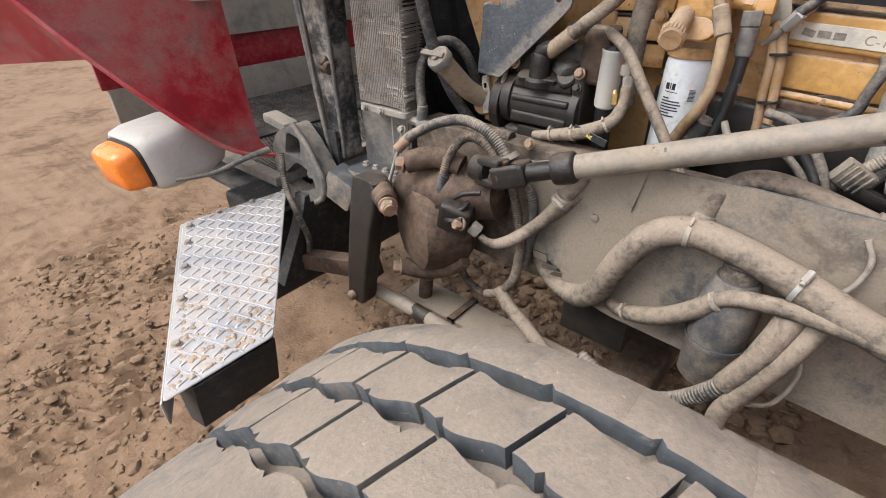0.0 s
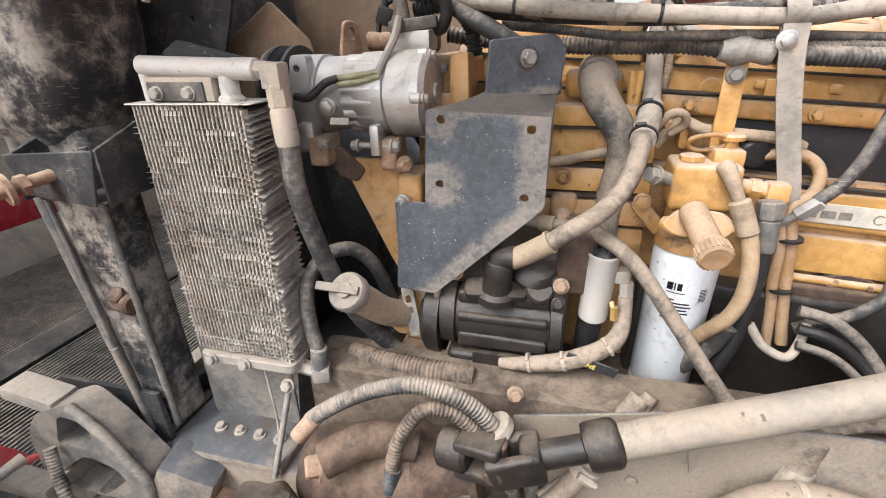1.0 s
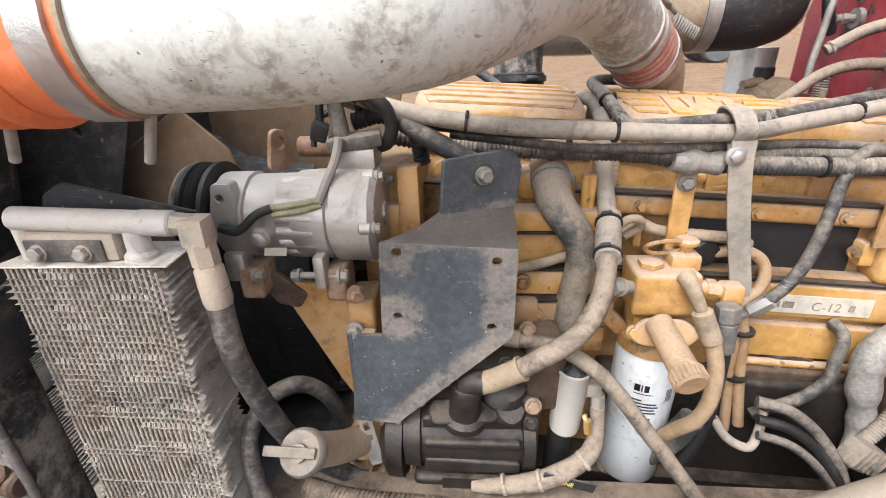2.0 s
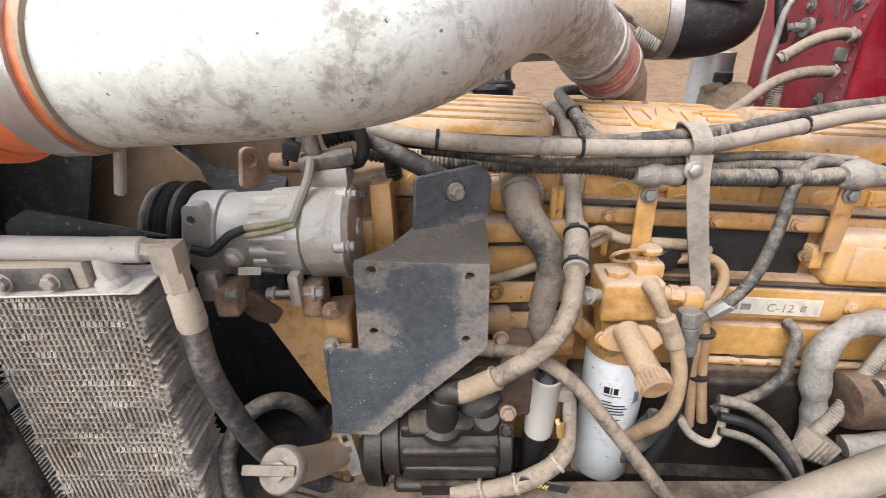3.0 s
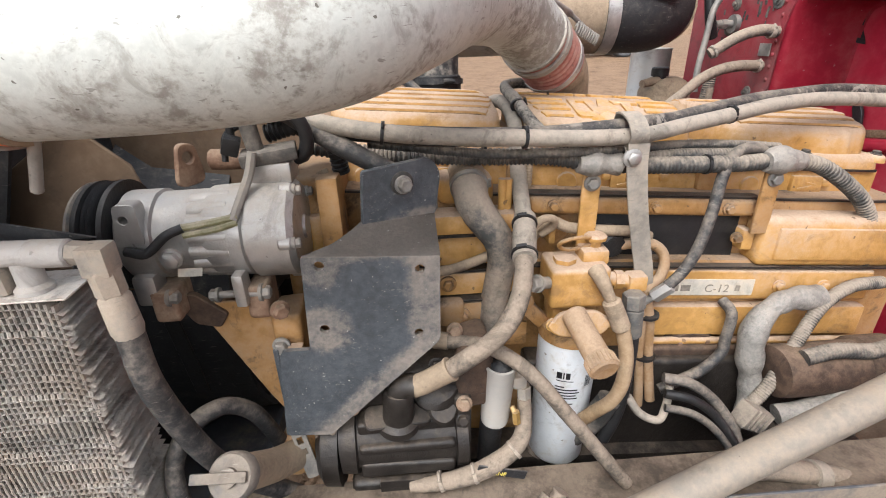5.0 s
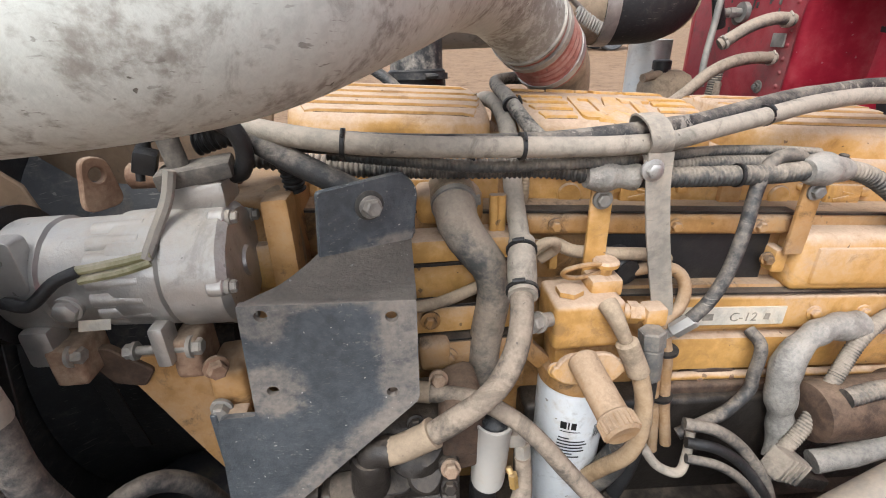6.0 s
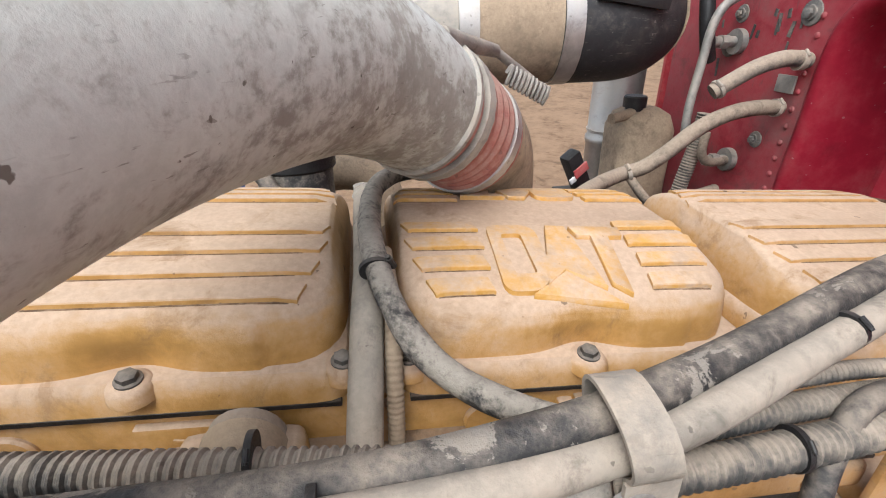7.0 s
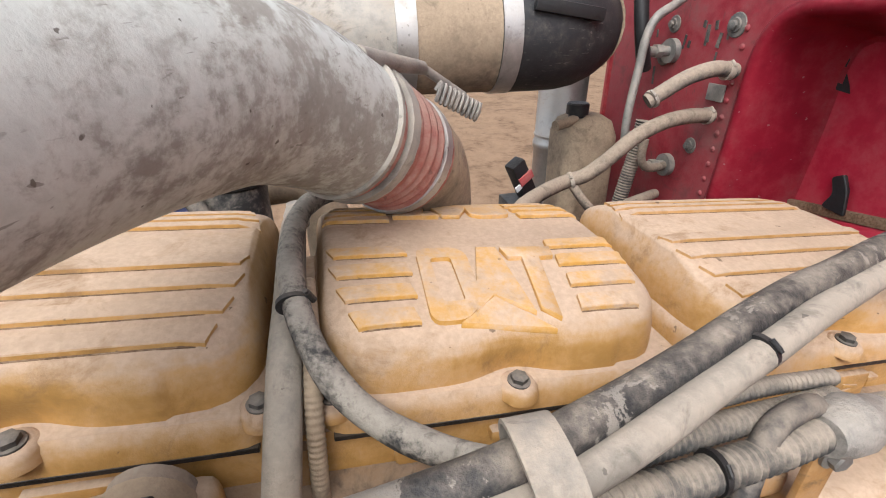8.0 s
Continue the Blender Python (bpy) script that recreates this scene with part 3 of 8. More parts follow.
def cast_lid(x0, x1):
    """The lid as loops of many points, its near wall drawn in where the casting is hollow."""
    levels = []
    for (z, a, b, e, r), (z2, a2, b2, e2, r2) in zip(COVER_LEVELS, COVER_LEVELS[1:]):
        for k in range(3):
            u = k / 3
            levels.append([p + (q - p) * u for p, q in zip((z, a, b, e, r), (z2, a2, b2, e2, r2))])
    levels.append(list(COVER_LEVELS[-1]))
    loops = []
    for z, a, b, e, r in levels:
        xa, xb = x0 + 0.003 + e, x1 - 0.003 - e
        ring = rounded([(xa, a), (xb, a), (xb, b), (xa, b)], [r, r, 0.022, 0.022], 6)
        loop = []
        for i, p in enumerate(ring):
            loop.append(p)
            q = ring[(i + 1) % len(ring)]
            if abs(p[1] - a) < 1e-6 and abs(q[1] - a) < 1e-6 and abs(p[0] - q[0]) > 0.05:
                loop += [(p[0] + (q[0] - p[0]) * k / 40, a) for k in range(1, 40)]
        loops.append([(x, y + (dent(x, z, x0, x1) if y < a + r else 0.0), z) for x, y in loop])
    return raw(*stack(loops))


def valve_cover(x0, x1, plain, bolts):
    """One cover: flange, domed lid with rounded corners, raised ribs, bolts in their bosses."""
    root = part("valve_cover", tilt(soften(raw(*stack([loop_at(x0 + e, x1 - e, 1.170 + e, 1.459 - e, z, 0.03) for z, e in ((1.594, 0.0), (1.604, 0.001), (1.612, 0.003), (1.6165, 0.007))])), 0.003, 2)), YELLOW, engine)
    part("lid", tilt(cast_lid(x0, x1)), YELLOW, root, angle=60)
    part("gasket", tilt(box((x0 + 0.012, 1.1695, 1.5895), (x1 - 0.012, 1.20, 1.5940), 0.0005, 1)), OILY, root, "dark oily gasket line")
    xm = (x0 + x1) / 2

    def rib(a, b, y, m0, m1, w=0.0150, h=0.0042):
        """A raised bar on the lid; m0 and m1 shift the near end of each short side."""
        verts, n = [], 14
        for i in range(n + 1):
            u = i / n
            for s, lift in ((-1, -0.004), (-0.97, h * 0.85), (-0.88, h), (0.88, h), (0.97, h * 0.85), (1, -0.004)):
                x = a + (b - a) * u + (m0 * (1 - u) + m1 * u) * (0.5 - s / 2)
                q = y + s * w / 2
                end = 0.0 if 0 < i < n else (0.0007 if lift > 0 else 0)
                verts.append((x, q, lid_height(x, q, x0, x1) + lift - end))
        faces = [(i * 6 + k, i * 6 + k + 1, i * 6 + k + 7, i * 6 + k + 6) for i in range(n) for k in range(5)]
        faces += [tuple(range(6)), tuple(range(n * 6, n * 6 + 6))]
        return tilt(raw(verts, faces))

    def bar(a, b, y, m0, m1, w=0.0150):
        # Dark skirt round the rib's foot: dirt, with crease shade put into its colour.
        part("dirt_seam", rib(a - 0.0009, b + 0.0009, y, m0, m1, w + 0.0020, 0.0005), CREASE_DARK, root, "dark line along a rib, dirt and painted crease shade")
        part("rib", rib(a, b, y, m0, m1, w), YELLOW if plain else YELLOW_RUBBED, root, angle=25)

    M = 0.006
    rows = [(1.288, 0.0), (1.261, 0.001), (1.234, 0.006), (1.208, 0.014)]
    for y, cut in rows + [(1.360, 0.0), (1.379, 0.003), (1.397, 0.008), (1.413, 0.014)]:
        s = M if y < 1.3 else -M * 0.4
        if plain:
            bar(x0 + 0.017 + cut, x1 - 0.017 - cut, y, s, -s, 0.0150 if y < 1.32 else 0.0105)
        else:
            w = 0.0150 if y < 1.32 else 0.0105
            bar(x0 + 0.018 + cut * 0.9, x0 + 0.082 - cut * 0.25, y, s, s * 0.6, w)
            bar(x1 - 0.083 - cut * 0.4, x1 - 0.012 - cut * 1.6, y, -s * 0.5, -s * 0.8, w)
    for x in [(x0 + 0.013, xm, x1 - 0.009)[k] for k in bolts]:
        z = 1.6165
        y = 1.176 if x == xm else 1.184
        part("boss", tilt(lathe((x, y + 0.002, z - 0.010), (0, -0.08, 1), [(0.0, 0.0165), (0.008, 0.0150), (0.0105, 0.0125), (0.0115, 0.0105), (0.0115, 0)], 24)), YELLOW, root)
        part("bolt", tilt(bolt((x, y + 0.001, z + 0.001), (0, -0.08, 1), 0.0068, 0.0050, 1.3)), DARK_IRON, root, "dull dark bolt")
    return root


def stack(loops):
    """Closed form through loops of equal length, capped at both ends."""
    n = len(loops[0])
    verts = [p for l in loops for p in l]
    faces = [(j * n + i, j * n + (i + 1) % n, (j + 1) * n + (i + 1) % n, (j + 1) * n + i) for j in range(len(loops) - 1) for i in range(n)]
    faces += [tuple(range(n)), tuple(range((len(loops) - 1) * n, len(loops) * n))]
    return verts, faces


valve_cover(-0.608, -0.315, True, (0, 1, 2))
middle_cover = valve_cover(-0.290, 0.012, False, (0, 1))
valve_cover(0.040, 0.333, True, (1, 2))


def emblem():
    """The raised emblem on the middle cover as plain raised shapes: a rounded block, a wedge and a tee-shaped block."""
    def raised(poly):
        bm = plate(poly, 0.0056, (0, 0, 0), (1, 0, 0), (0, 1, 0), bevel=0.0005)
        for q in bm.verts:
            q.co.z += lid_height(q.co.x, q.co.y, -0.290, 0.012) - 0.0008
        return tilt(bm)

    for far in (False, True):
        def put(poly):
            return [(-0.278 - a, 1.386 - (b - 1.235) * 0.55) for a, b in poly] if far else poly
        c = rounded([(-0.201, 1.199), (-0.170, 1.199), (-0.156, 1.220), (-0.154, 1.276), (-0.163, 1.287), (-0.197, 1.287)], 0.010)
        slot = rounded([(-0.188, 1.217), (-0.170, 1.217), (-0.169, 1.271), (-0.187, 1.271)], 0.004)
        if not far:
            bm = plate(c, 0.0048, (0, 0, 0), (1, 0, 0), (0, 1, 0), holes=[slot], bevel=0)
            for q in bm.verts:
                q.co.z += lid_height(q.co.x, q.co.y, -0.290, 0.012) - 0.0008
            part("emblem_block", tilt(bm), YELLOW_RUBBED, middle_cover)
        else:
            part("emblem_block", raised(put(c)), YELLOW_RUBBED, middle_cover)
        part("emblem_wedge", raised(put([(-0.166, 1.203), (-0.146, 1.220), (-0.118, 1.200), (-0.124, 1.282), (-0.142, 1.284)])), YELLOW_RUBBED, middle_cover)
        part("emblem_triangle", raised(put([(-0.180, 1.196), (-0.146, 1.2185), (-0.105, 1.188)])), YELLOW_RUBBED, middle_cover)
        part("emblem_tee", raised(put([(-0.1205, 1.282), (-0.073, 1.279), (-0.075, 1.265), (-0.089, 1.265), (-0.099, 1.194), (-0.113, 1.204), (-0.105, 1.266), (-0.1175, 1.267)])), YELLOW_RUBBED, middle_cover)


emblem()

part("rocker_housing", tilt(box((-0.606, 1.176, 1.528), (0.33, 1.455, 1.5935), 0.004)), YELLOW, engine)
part("cylinder_head", shear(box((-0.60, 1.125, 1.43), (0.36, 1.46, 1.53), 0.006)), YELLOW_DIRTY, engine, "grimy cylinder head")
part("engine_block", shear(box((-0.60, 1.10, 0.95), (0.36, 1.48, 1.432), 0.008)), YELLOW_DIRTY, engine, "grimy cylinder block")
for x in (-0.548, -0.22, 0.10):
    part("core_plug", tilt(lathe((x, 1.178, 1.56), (0, -1, 0), [(0, 0.017), (0.004, 0.017), (0.006, 0.015), (0.006, 0)], 24)), YELLOW, engine)
for x in (-0.44, -0.12, 0.2):
    part("cast_pad", tilt(box((x - 0.028, 1.169, 1.545), (x + 0.028, 1.178, 1.58), 0.002)), YELLOW, engine)
    part("cast_mark", tilt(obox((x, 1.169, 1.56), (0.034, 0.003, 0.006), (0, -14, 0), 0.001)), YELLOW, engine)
    part("cast_mark", tilt(obox((x + 0.006, 1.169, 1.567), (0.020, 0.003, 0.004), (0, 10, 0), 0.001)), YELLOW, engine)
for x in (-0.306, 0.018):
    part("housing_gap", tilt(box((x - 0.016, 1.167, 1.50), (x + 0.016, 1.182, 1.588), 0.003)), YELLOW_DIRTY, engine)
for x0, x1 in ((-0.60, -0.31), (-0.29, 0.36)):
    part("gasket_seam", shear(box((x0, 1.1225, 1.527), (x1, 1.13, 1.5305), 0.0006, 1)), OILY, engine, "dark oily gasket seam")
# intake side
part("intake_runner", shear(box((0.075, 1.085, 1.425), (0.36, 1.14, 1.512), 0.016, 3)), YELLOW, engine)
part("intake_runner", shear(box((0.10, 1.080, 1.44), (0.33, 1.09, 1.495), 0.005, 2)), YELLOW, engine)
# Flat black box: the recess has no depth, its shade is painted black.
part("intake_opening", shear(box((-0.205, 1.118, 1.428), (0.055, 1.128, 1.505), 0.004)), RUBBER, engine, "black panel with the opening's depth shade as its colour")
part("head_ledge", shaken(shear(box((-0.30, 1.104, 1.505), (0.07, 1.14, 1.533), 0.008, 3)), 0.002, 18), YELLOW_DIRTY, engine)
for x0, x1, z, y in ((-0.30, 0.075, 1.5355, 1.1085), (-0.30, 0.36, 1.424, 1.0865), (-0.47, -0.30, 1.4435, 1.0665), (-0.47, -0.30, 1.3965, 1.0585), (-0.47, -0.30, 1.498, 1.0735)):
    part("gasket_seam", shear(box((x0, y, z - 0.0018), (x1, 1.13, z + 0.0018), 0.0004, 1), -0.068 if x1 > -0.2 else 0.0), OILY, engine, "dark oily gasket seam")
for x, z in ((-0.262, 1.519), (-0.10, 1.519), (0.02, 1.519), (-0.285, 1.49), (0.045, 1.47)):
    part("head_bolt", shear(bolt((x, 1.103, z), (0, -1, 0), 0.0072, 0.007, 1.35)), YELLOW_DIRTY, engine)
for x, z, w, h in ((-0.262, 1.473, 0.012, 0.030), (0.062, 1.467, 0.020, 0.034), (-0.055, 1.548, 0.016, 0.014), (0.235, 1.545, 0.016, 0.014), (-0.155, 1.548, 0.014, 0.012), (0.135, 1.552, 0.020, 0.010)):
    part("casting_lug", shaken(shear(box((x - w / 2, 1.098 if z < 1.53 else 1.168, z - h / 2), (x + w / 2, 1.19, z + h / 2), 0.004, 2)), 0.001, 40), YELLOW, engine)
part("side_rail", shear(box((-0.115, 1.088, 1.362), (0.30, 1.135, 1.418), 0.006, 3)), YELLOW, engine)
part("name_strip", shear(box((-0.105, 1.0855, 1.372), (0.085, 1.0885, 1.402), 0.0008, 1)), SIGN, engine, "silver name strip, its lettering worn")
for a, b, s in ((-0.088, -0.07, 12), (-0.066, -0.047, 0), (-0.043, -0.027, 0), (0.052, 0.060, 6)):
    part("worn_print", shear(obox(((a + b) / 2, 1.0848, 1.3865), (b - a, 0.001, 0.011 if b - a > 0.006 else 0.003), (0, s, 0), 0.0003, 1)), FADED_INK, engine)
digits = bpy.data.curves.new("print", "FONT")
digits.body, digits.size, digits.extrude, digits.space_character = "C-12", 0.0205, 0.0003, 1.05
mark = new("print", digits)
mark.parent = engine
mark.matrix_local = Matrix.Translation(V(-0.002, 1.0852, 1.3705) - engine.location) @ pose(0, 0, 0, 90, 0, 0) @ pose(0, 0, 0, 0, 0, -4)
digits.materials.append(FADED_INK)
for x in (0.13, 0.21, 0.285):
    part("bolt", shear(bolt((x, 1.087, 1.39), (0, -1, 0), 0.0075, 0.006)), YELLOW, engine)
part("side_cover", shear(box((-0.12, 1.082, 1.295), (0.30, 1.105, 1.352), 0.005)), YELLOW, engine)
part("side_ledge", shear(rod((-0.10, 1.083, 1.284), (0.30, 1.083, 1.284), 0.0065, seg=12)), YELLOW, engine)
# Added slab that keeps the lower block dark between the hoses.
part("lower_casting", shaken(shear(box((-0.30, 1.055, 0.96), (0.36, 1.115, 1.262), 0.010, 3)), 0.004, 12), OILY, engine, "dark slab added over the lower block")
part("rusty_strip", shaken(shear(box((-0.10, 1.070, 1.222), (0.36, 1.10, 1.278), 0.006, 3)), 0.003, 25), RUST, engine, "rust-brown flaking cover strip")
for x in (0.01, 0.14, 0.27):
    part("bolt", shear(bolt((x, 1.068, 1.252), (0, -1, 0), 0.0075, 0.006, 1.3)), RUST, engine)
part("oil_pan_rail", shear(box((-0.58, 1.03, 1.02), (0.36, 1.12, 1.075), 0.006)), OILY, engine)
part("oil_pan", shear(box((-0.50, 1.10, 0.70), (0.30, 1.42, 1.02), 0.03, 3)), OILY, engine)
disc = shear(lathe((-0.003, 1.098, 1.237), (0, -1, 0), [(0, 0.064), (0.012, 0.064), (0.016, 0.060), (0.016, 0.024), (0.020, 0.022), (0.020, 0)], 32))
part("rusty_access_cover", disc, RUST, engine, "rusty round access cover")
for k in range(6):
    a = k * math.pi / 3
    part("bolt", bolt((-0.003 + 0.05 * math.cos(a), 1.083, 1.23 + 0.05 * math.sin(a)), (0, -1, 0), 0.005, 0.005, 1.2), RUST_LIGHT, engine)
part("starter_motor", lathe((0.10, 1.02, 1.25), (1, 0, 0), [(0, 0.03), (0.004, 0.042), (0.02, 0.044), (0.14, 0.044), (0.145, 0.050), (0.20, 0.050), (0.205, 0.0), ], 28), RUST, engine, "rusty starter motor")
part("starter_solenoid", lathe((0.16, 1.0, 1.20), (1, 0, 0), [(0, 0.0), (0, 0.024), (0.16, 0.024), (0.16, 0)], 24), OILY, engine)
# block face between the plate bracket and the filter
for z0, z1, y, m in ((1.50, 1.53, 1.075, YELLOW), (1.402, 1.44, 1.068, YELLOW), (1.352, 1.392, 1.06, YELLOW_DIRTY), (1.30, 1.345, 1.07, YELLOW_DIRTY), (1.445, 1.495, 1.085, YELLOW)):
    part("block_flange", box((-0.47, y, z0), (-0.30, 1.12, z1), 0.005, 2), m, engine)
for x, y, z in ((-0.428, 1.064, 1.425), (-0.43, 1.058, 1.378), (-0.408, 1.058, 1.372)):
    part("bolt", bolt((x, y, z), (0, -1, 0), 0.0085, 0.008), YELLOW_DIRTY, engine)
part("pad", box((-0.445, 1.045, 1.358), (-0.405, 1.07, 1.402), 0.010, 3), YELLOW_DIRTY, engine)
part("thermostat_neck", level(box((-0.437, 1.112, 1.53), (-0.352, 1.17, 1.574), 0.014, 3)), YELLOW, engine)
for x in (-0.452, -0.343, -0.334):
    part("casting_lug", level(rod((x, 1.098, 1.50), (x, 1.098, 1.575), 0.006, seg=10)), YELLOW, engine)
# front gear housing
part("front_housing", box((-0.66, 1.06, 1.12), (-0.575, 1.45, 1.60), 0.010, 3), YELLOW_DIRTY, engine)
part("front_flange", shaken(box((-0.60, 1.035, 1.30), (-0.57, 1.07, 1.605), 0.006), 0.002, 30), YELLOW_DIRTY, engine)
part("front_boss", lathe((-0.61, 1.06, 1.50), (0, 0, 1), [(0, 0.017), (0.045, 0.017), (0.05, 0.014), (0.05, 0.0)], 20), YELLOW, engine)

# ---- compressor ----
comp = thing("air_conditioning_compressor", "silver cast aluminium compressor with black belt pulley", "compressor", (-0.73, 1.01, 1.49))
CY, CZ = 1.008, 1.553
body = lathe((-0.818, CY, CZ), (1, 0, 0), [(0, 0.0), (0, 0.049), (0.004, 0.0545), (0.042, 0.055), (0.044, 0.0515), (0.098, 0.0525), (0.103, 0.0560), (0.143, 0.058), (0.145, 0.0545), (0.148, 0.0545), (0.150, 0.0605), (0.196, 0.0605), (0.203, 0.054), (0.205, 0.016), (0.208, 0.014), (0.208, 0.0)], 56)
part("body", shaken(body, 0.0008, 60), ALUMINIUM, comp)
for k in range(10):
    a = 0.3 + k * 0.35
    part("cast_lobe", tube([(-0.735, CY - 0.0465 * math.sin(a), CZ + 0.0465 * math.cos(a)), (-0.69, CY - 0.0485 * math.sin(a), CZ + 0.0485 * math.cos(a))], 0.0095, 12), ALUMINIUM, comp)
for k in range(5):
    a = k * 1.2566 + 0.3
    q = V(-0.655, CY - 0.055 * math.sin(a), CZ + 0.055 * math.cos(a))
    part("head_lug", rod(q + V(0.022, 0, 0), q + V(0.038, 0, 0), 0.0085, seg=14, edge=0.002), ALUMINIUM, comp)
    part("bolt", bolt(q + V(0.04, 0, 0), (1, 0, 0), 0.006, 0.006, 1.2), ZINC, comp)
part("drain_plug", bolt((-0.757, CY - 0.053, CZ - 0.012), (0, -1, -0.1), 0.0105, 0.008, 1.2), ALUMINIUM, comp)
part("front_ear", plate(rounded([(-0.022, -0.026), (0.010, -0.026), (0.010, 0.024), (-0.014, 0.024)], 0.007), 0.020, (-0.79, 0.972, CZ + 0.032), (1, 0, 0), (0, 0, 1), holes=[ring2((-0.006, 0.006), 0.005)], bevel=0.001), ALUMINIUM, comp)
part("front_ear", box((-0.812, 0.955, CZ - 0.075), (-0.785, 0.985, CZ - 0.035), 0.006, 2), ALUMINIUM, comp)
part("rear_ear", box((-0.694, 0.945, CZ - 0.078), (-0.68, 0.972, CZ - 0.035), 0.004, 2), ALUMINIUM, comp)
part("name_sticker", plate([(-0.014, -0.005), (0.014, -0.005), (0.014, 0.005), (-0.014, 0.005)], 0.0006, (-0.742, CY - 0.0512, CZ - 0.032), (1, 0, 0), (0, 0.5, 0.86), bevel=0), SIGN, comp)
for x in (-0.787, -0.678):
    part("mount_bolt", join(rod((x - 0.004, 0.960, CZ - 0.066), (x + 0.012, 0.960, CZ - 0.066), 0.0055, seg=12), bolt((x + 0.012, 0.960, CZ - 0.066), (1, 0, 0), 0.0085, 0.009, 1.3)), ZINC, comp)
part("mount_bolt", join(rod((-0.726, 0.960, CZ - 0.066), (-0.694, 0.960, CZ - 0.066), 0.0045, seg=12), bolt((-0.718, 0.960, CZ - 0.066), (-1, 0, 0), 0.0075, 0.008, 1.2)), ZINC, comp)
pul = part("pulley", lathe((-0.858, CY, CZ), (1, 0, 0), [(0, 0.0), (0, 0.030), (0.003, 0.050), (0.005, 0.0665), (0.011, 0.0675), (0.013, 0.061), (0.016, 0.0665), (0.019, 0.061), (0.022, 0.0665), (0.025, 0.061), (0.028, 0.0665), (0.030, 0.061), (0.033, 0.0675), (0.039, 0.0675), (0.040, 0.050), (0.043, 0.0)], 56), RUBBER, comp, "black belt pulley")
part("outer_band", lathe((-0.858, CY, CZ), (1, 0, 0), [(-0.006, 0.052), (-0.004, 0.064), (0.001, 0.0665), (0.004, 0.062), (0.004, 0.05)], 56), GREY_PANEL, pul, "grey scuffed rim")
part("hub", lathe((-0.868, CY, CZ), (1, 0, 0), [(0, 0), (0, 0.02), (0.01, 0.022), (0.012, 0)], 20), STEEL, pul)
port = part("service_port", box((-0.672, 1.0, CZ + 0.058), (-0.618, 1.045, CZ + 0.083), 0.004, 2), ALUMINIUM, comp)
part("port_flange", obox((-0.645, 1.02, CZ + 0.09), (0.066, 0.045, 0.016), (0, -6, 12), 0.004, 2), DARK_IRON, port)
part("stub", rod((-0.66, 1.02, CZ + 0.095), (-0.668, 1.02, CZ + 0.15), 0.010, seg=14), DARK_IRON, port)
part("wire_block", obox((-0.70, 0.975, CZ + 0.028), (0.026, 0.014, 0.018), (0, 0, 0), 0.003, 2), ALUMINIUM, comp)
lead = part("clutch_lead", tube([(-0.80, 0.948, CZ + 0.002), (-0.775, 0.94, CZ + 0.002), (-0.752, 0.945, CZ + 0.02), (-0.735, 0.952, CZ + 0.026)], 0.0055, 10), RUBBER, comp, "black sleeved lead")
part("connector", join(tube([(-0.737, 0.952, CZ + 0.026), (-0.70, 0.957, CZ + 0.03), (-0.675, 0.96, CZ + 0.034)], 0.0045, 8), tube([(-0.735, 0.95, CZ + 0.018), (-0.70, 0.954, CZ + 0.022), (-0.676, 0.957, CZ + 0.028)], 0.004, 8)), surface("olive_sleeve", (0.20, 0.19, 0.10), 0.6, dust=0.35), lead)
part("wire", tube([(-0.748, 0.948, CZ + 0.024), (-0.735, 0.951, CZ + 0.027)], 0.0018, 6), ORANGE_HOSE, lead)
part("strap", tube([(-0.68, 0.958, CZ + 0.03), (-0.672, 0.97, CZ + 0.05), (-0.662, 0.985, CZ + 0.075), (-0.655, 0.99, CZ + 0.10)], 0.0055, 8), ZINC, comp)
part("lifting_eye", plate(rounded([(-0.022, 0), (0.022, 0), (0.014, 0.052), (-0.010, 0.056)], 0.014), 0.008, (-0.765, 1.062, CZ + 0.045), (0.5, 0.86, 0), (0, 0, 1), holes=[ring2((0.001, 0.036), 0.008)], bevel=0.0012), RUST_LIGHT, comp, "rusty lifting eye")
part("cross_pipe", rod((-0.745, 1.09, CZ + 0.07), (-0.63, 1.10, CZ + 0.066), 0.014, seg=18, edge=0.003), RUST_LIGHT, comp)

yb = thing("compressor_mount", "yellow painted triangular mounting bracket below the compressor", "bracket", (-0.68, 1.0, 1.20))
part("gusset", plate(rounded([(-0.765, 1.46), (-0.665, 1.462), (-0.660, 1.30), (-0.676, 1.27), (-0.692, 1.30)], 0.006), 0.012, (0, 1.0, 0), (1, 0, 0), (0, 0, 1)), YELLOW_DIRTY, yb)
part("upright", shaken(box((-0.668, 0.972, 1.15), (-0.630, 1.03, 1.445), 0.008, 3), 0.002, 25), YELLOW_DIRTY, yb)
part("front_bar", box((-0.648, 0.945, 1.275), (-0.628, 0.968, 1.405), 0.003), YELLOW, yb)
part("lower_lug", lathe((-0.67, 0.96, 1.19), (0, 1, 0), [(0, 0.02), (0.02, 0.03), (0.06, 0.03), (0.06, 0)], 24), YELLOW_DIRTY, yb)
for z in (1.405, 1.355, 1.285):
    part("bolt", join(bolt((-0.656, 0.962, z), (0, -1, 0), 0.009, 0.010, 1.3)), ZINC, yb)
for x, z, w in ((-0.782, 1.484, 0.030), (-0.672, 1.482, 0.026)):
    part("lug", shaken(box((x - w / 2, 0.955, z - 0.030), (x + w / 2, 1.005, z + 0.014), 0.006, 3), 0.0015, 40), RUST_LIGHT, yb, "rust-brown mounting lug")
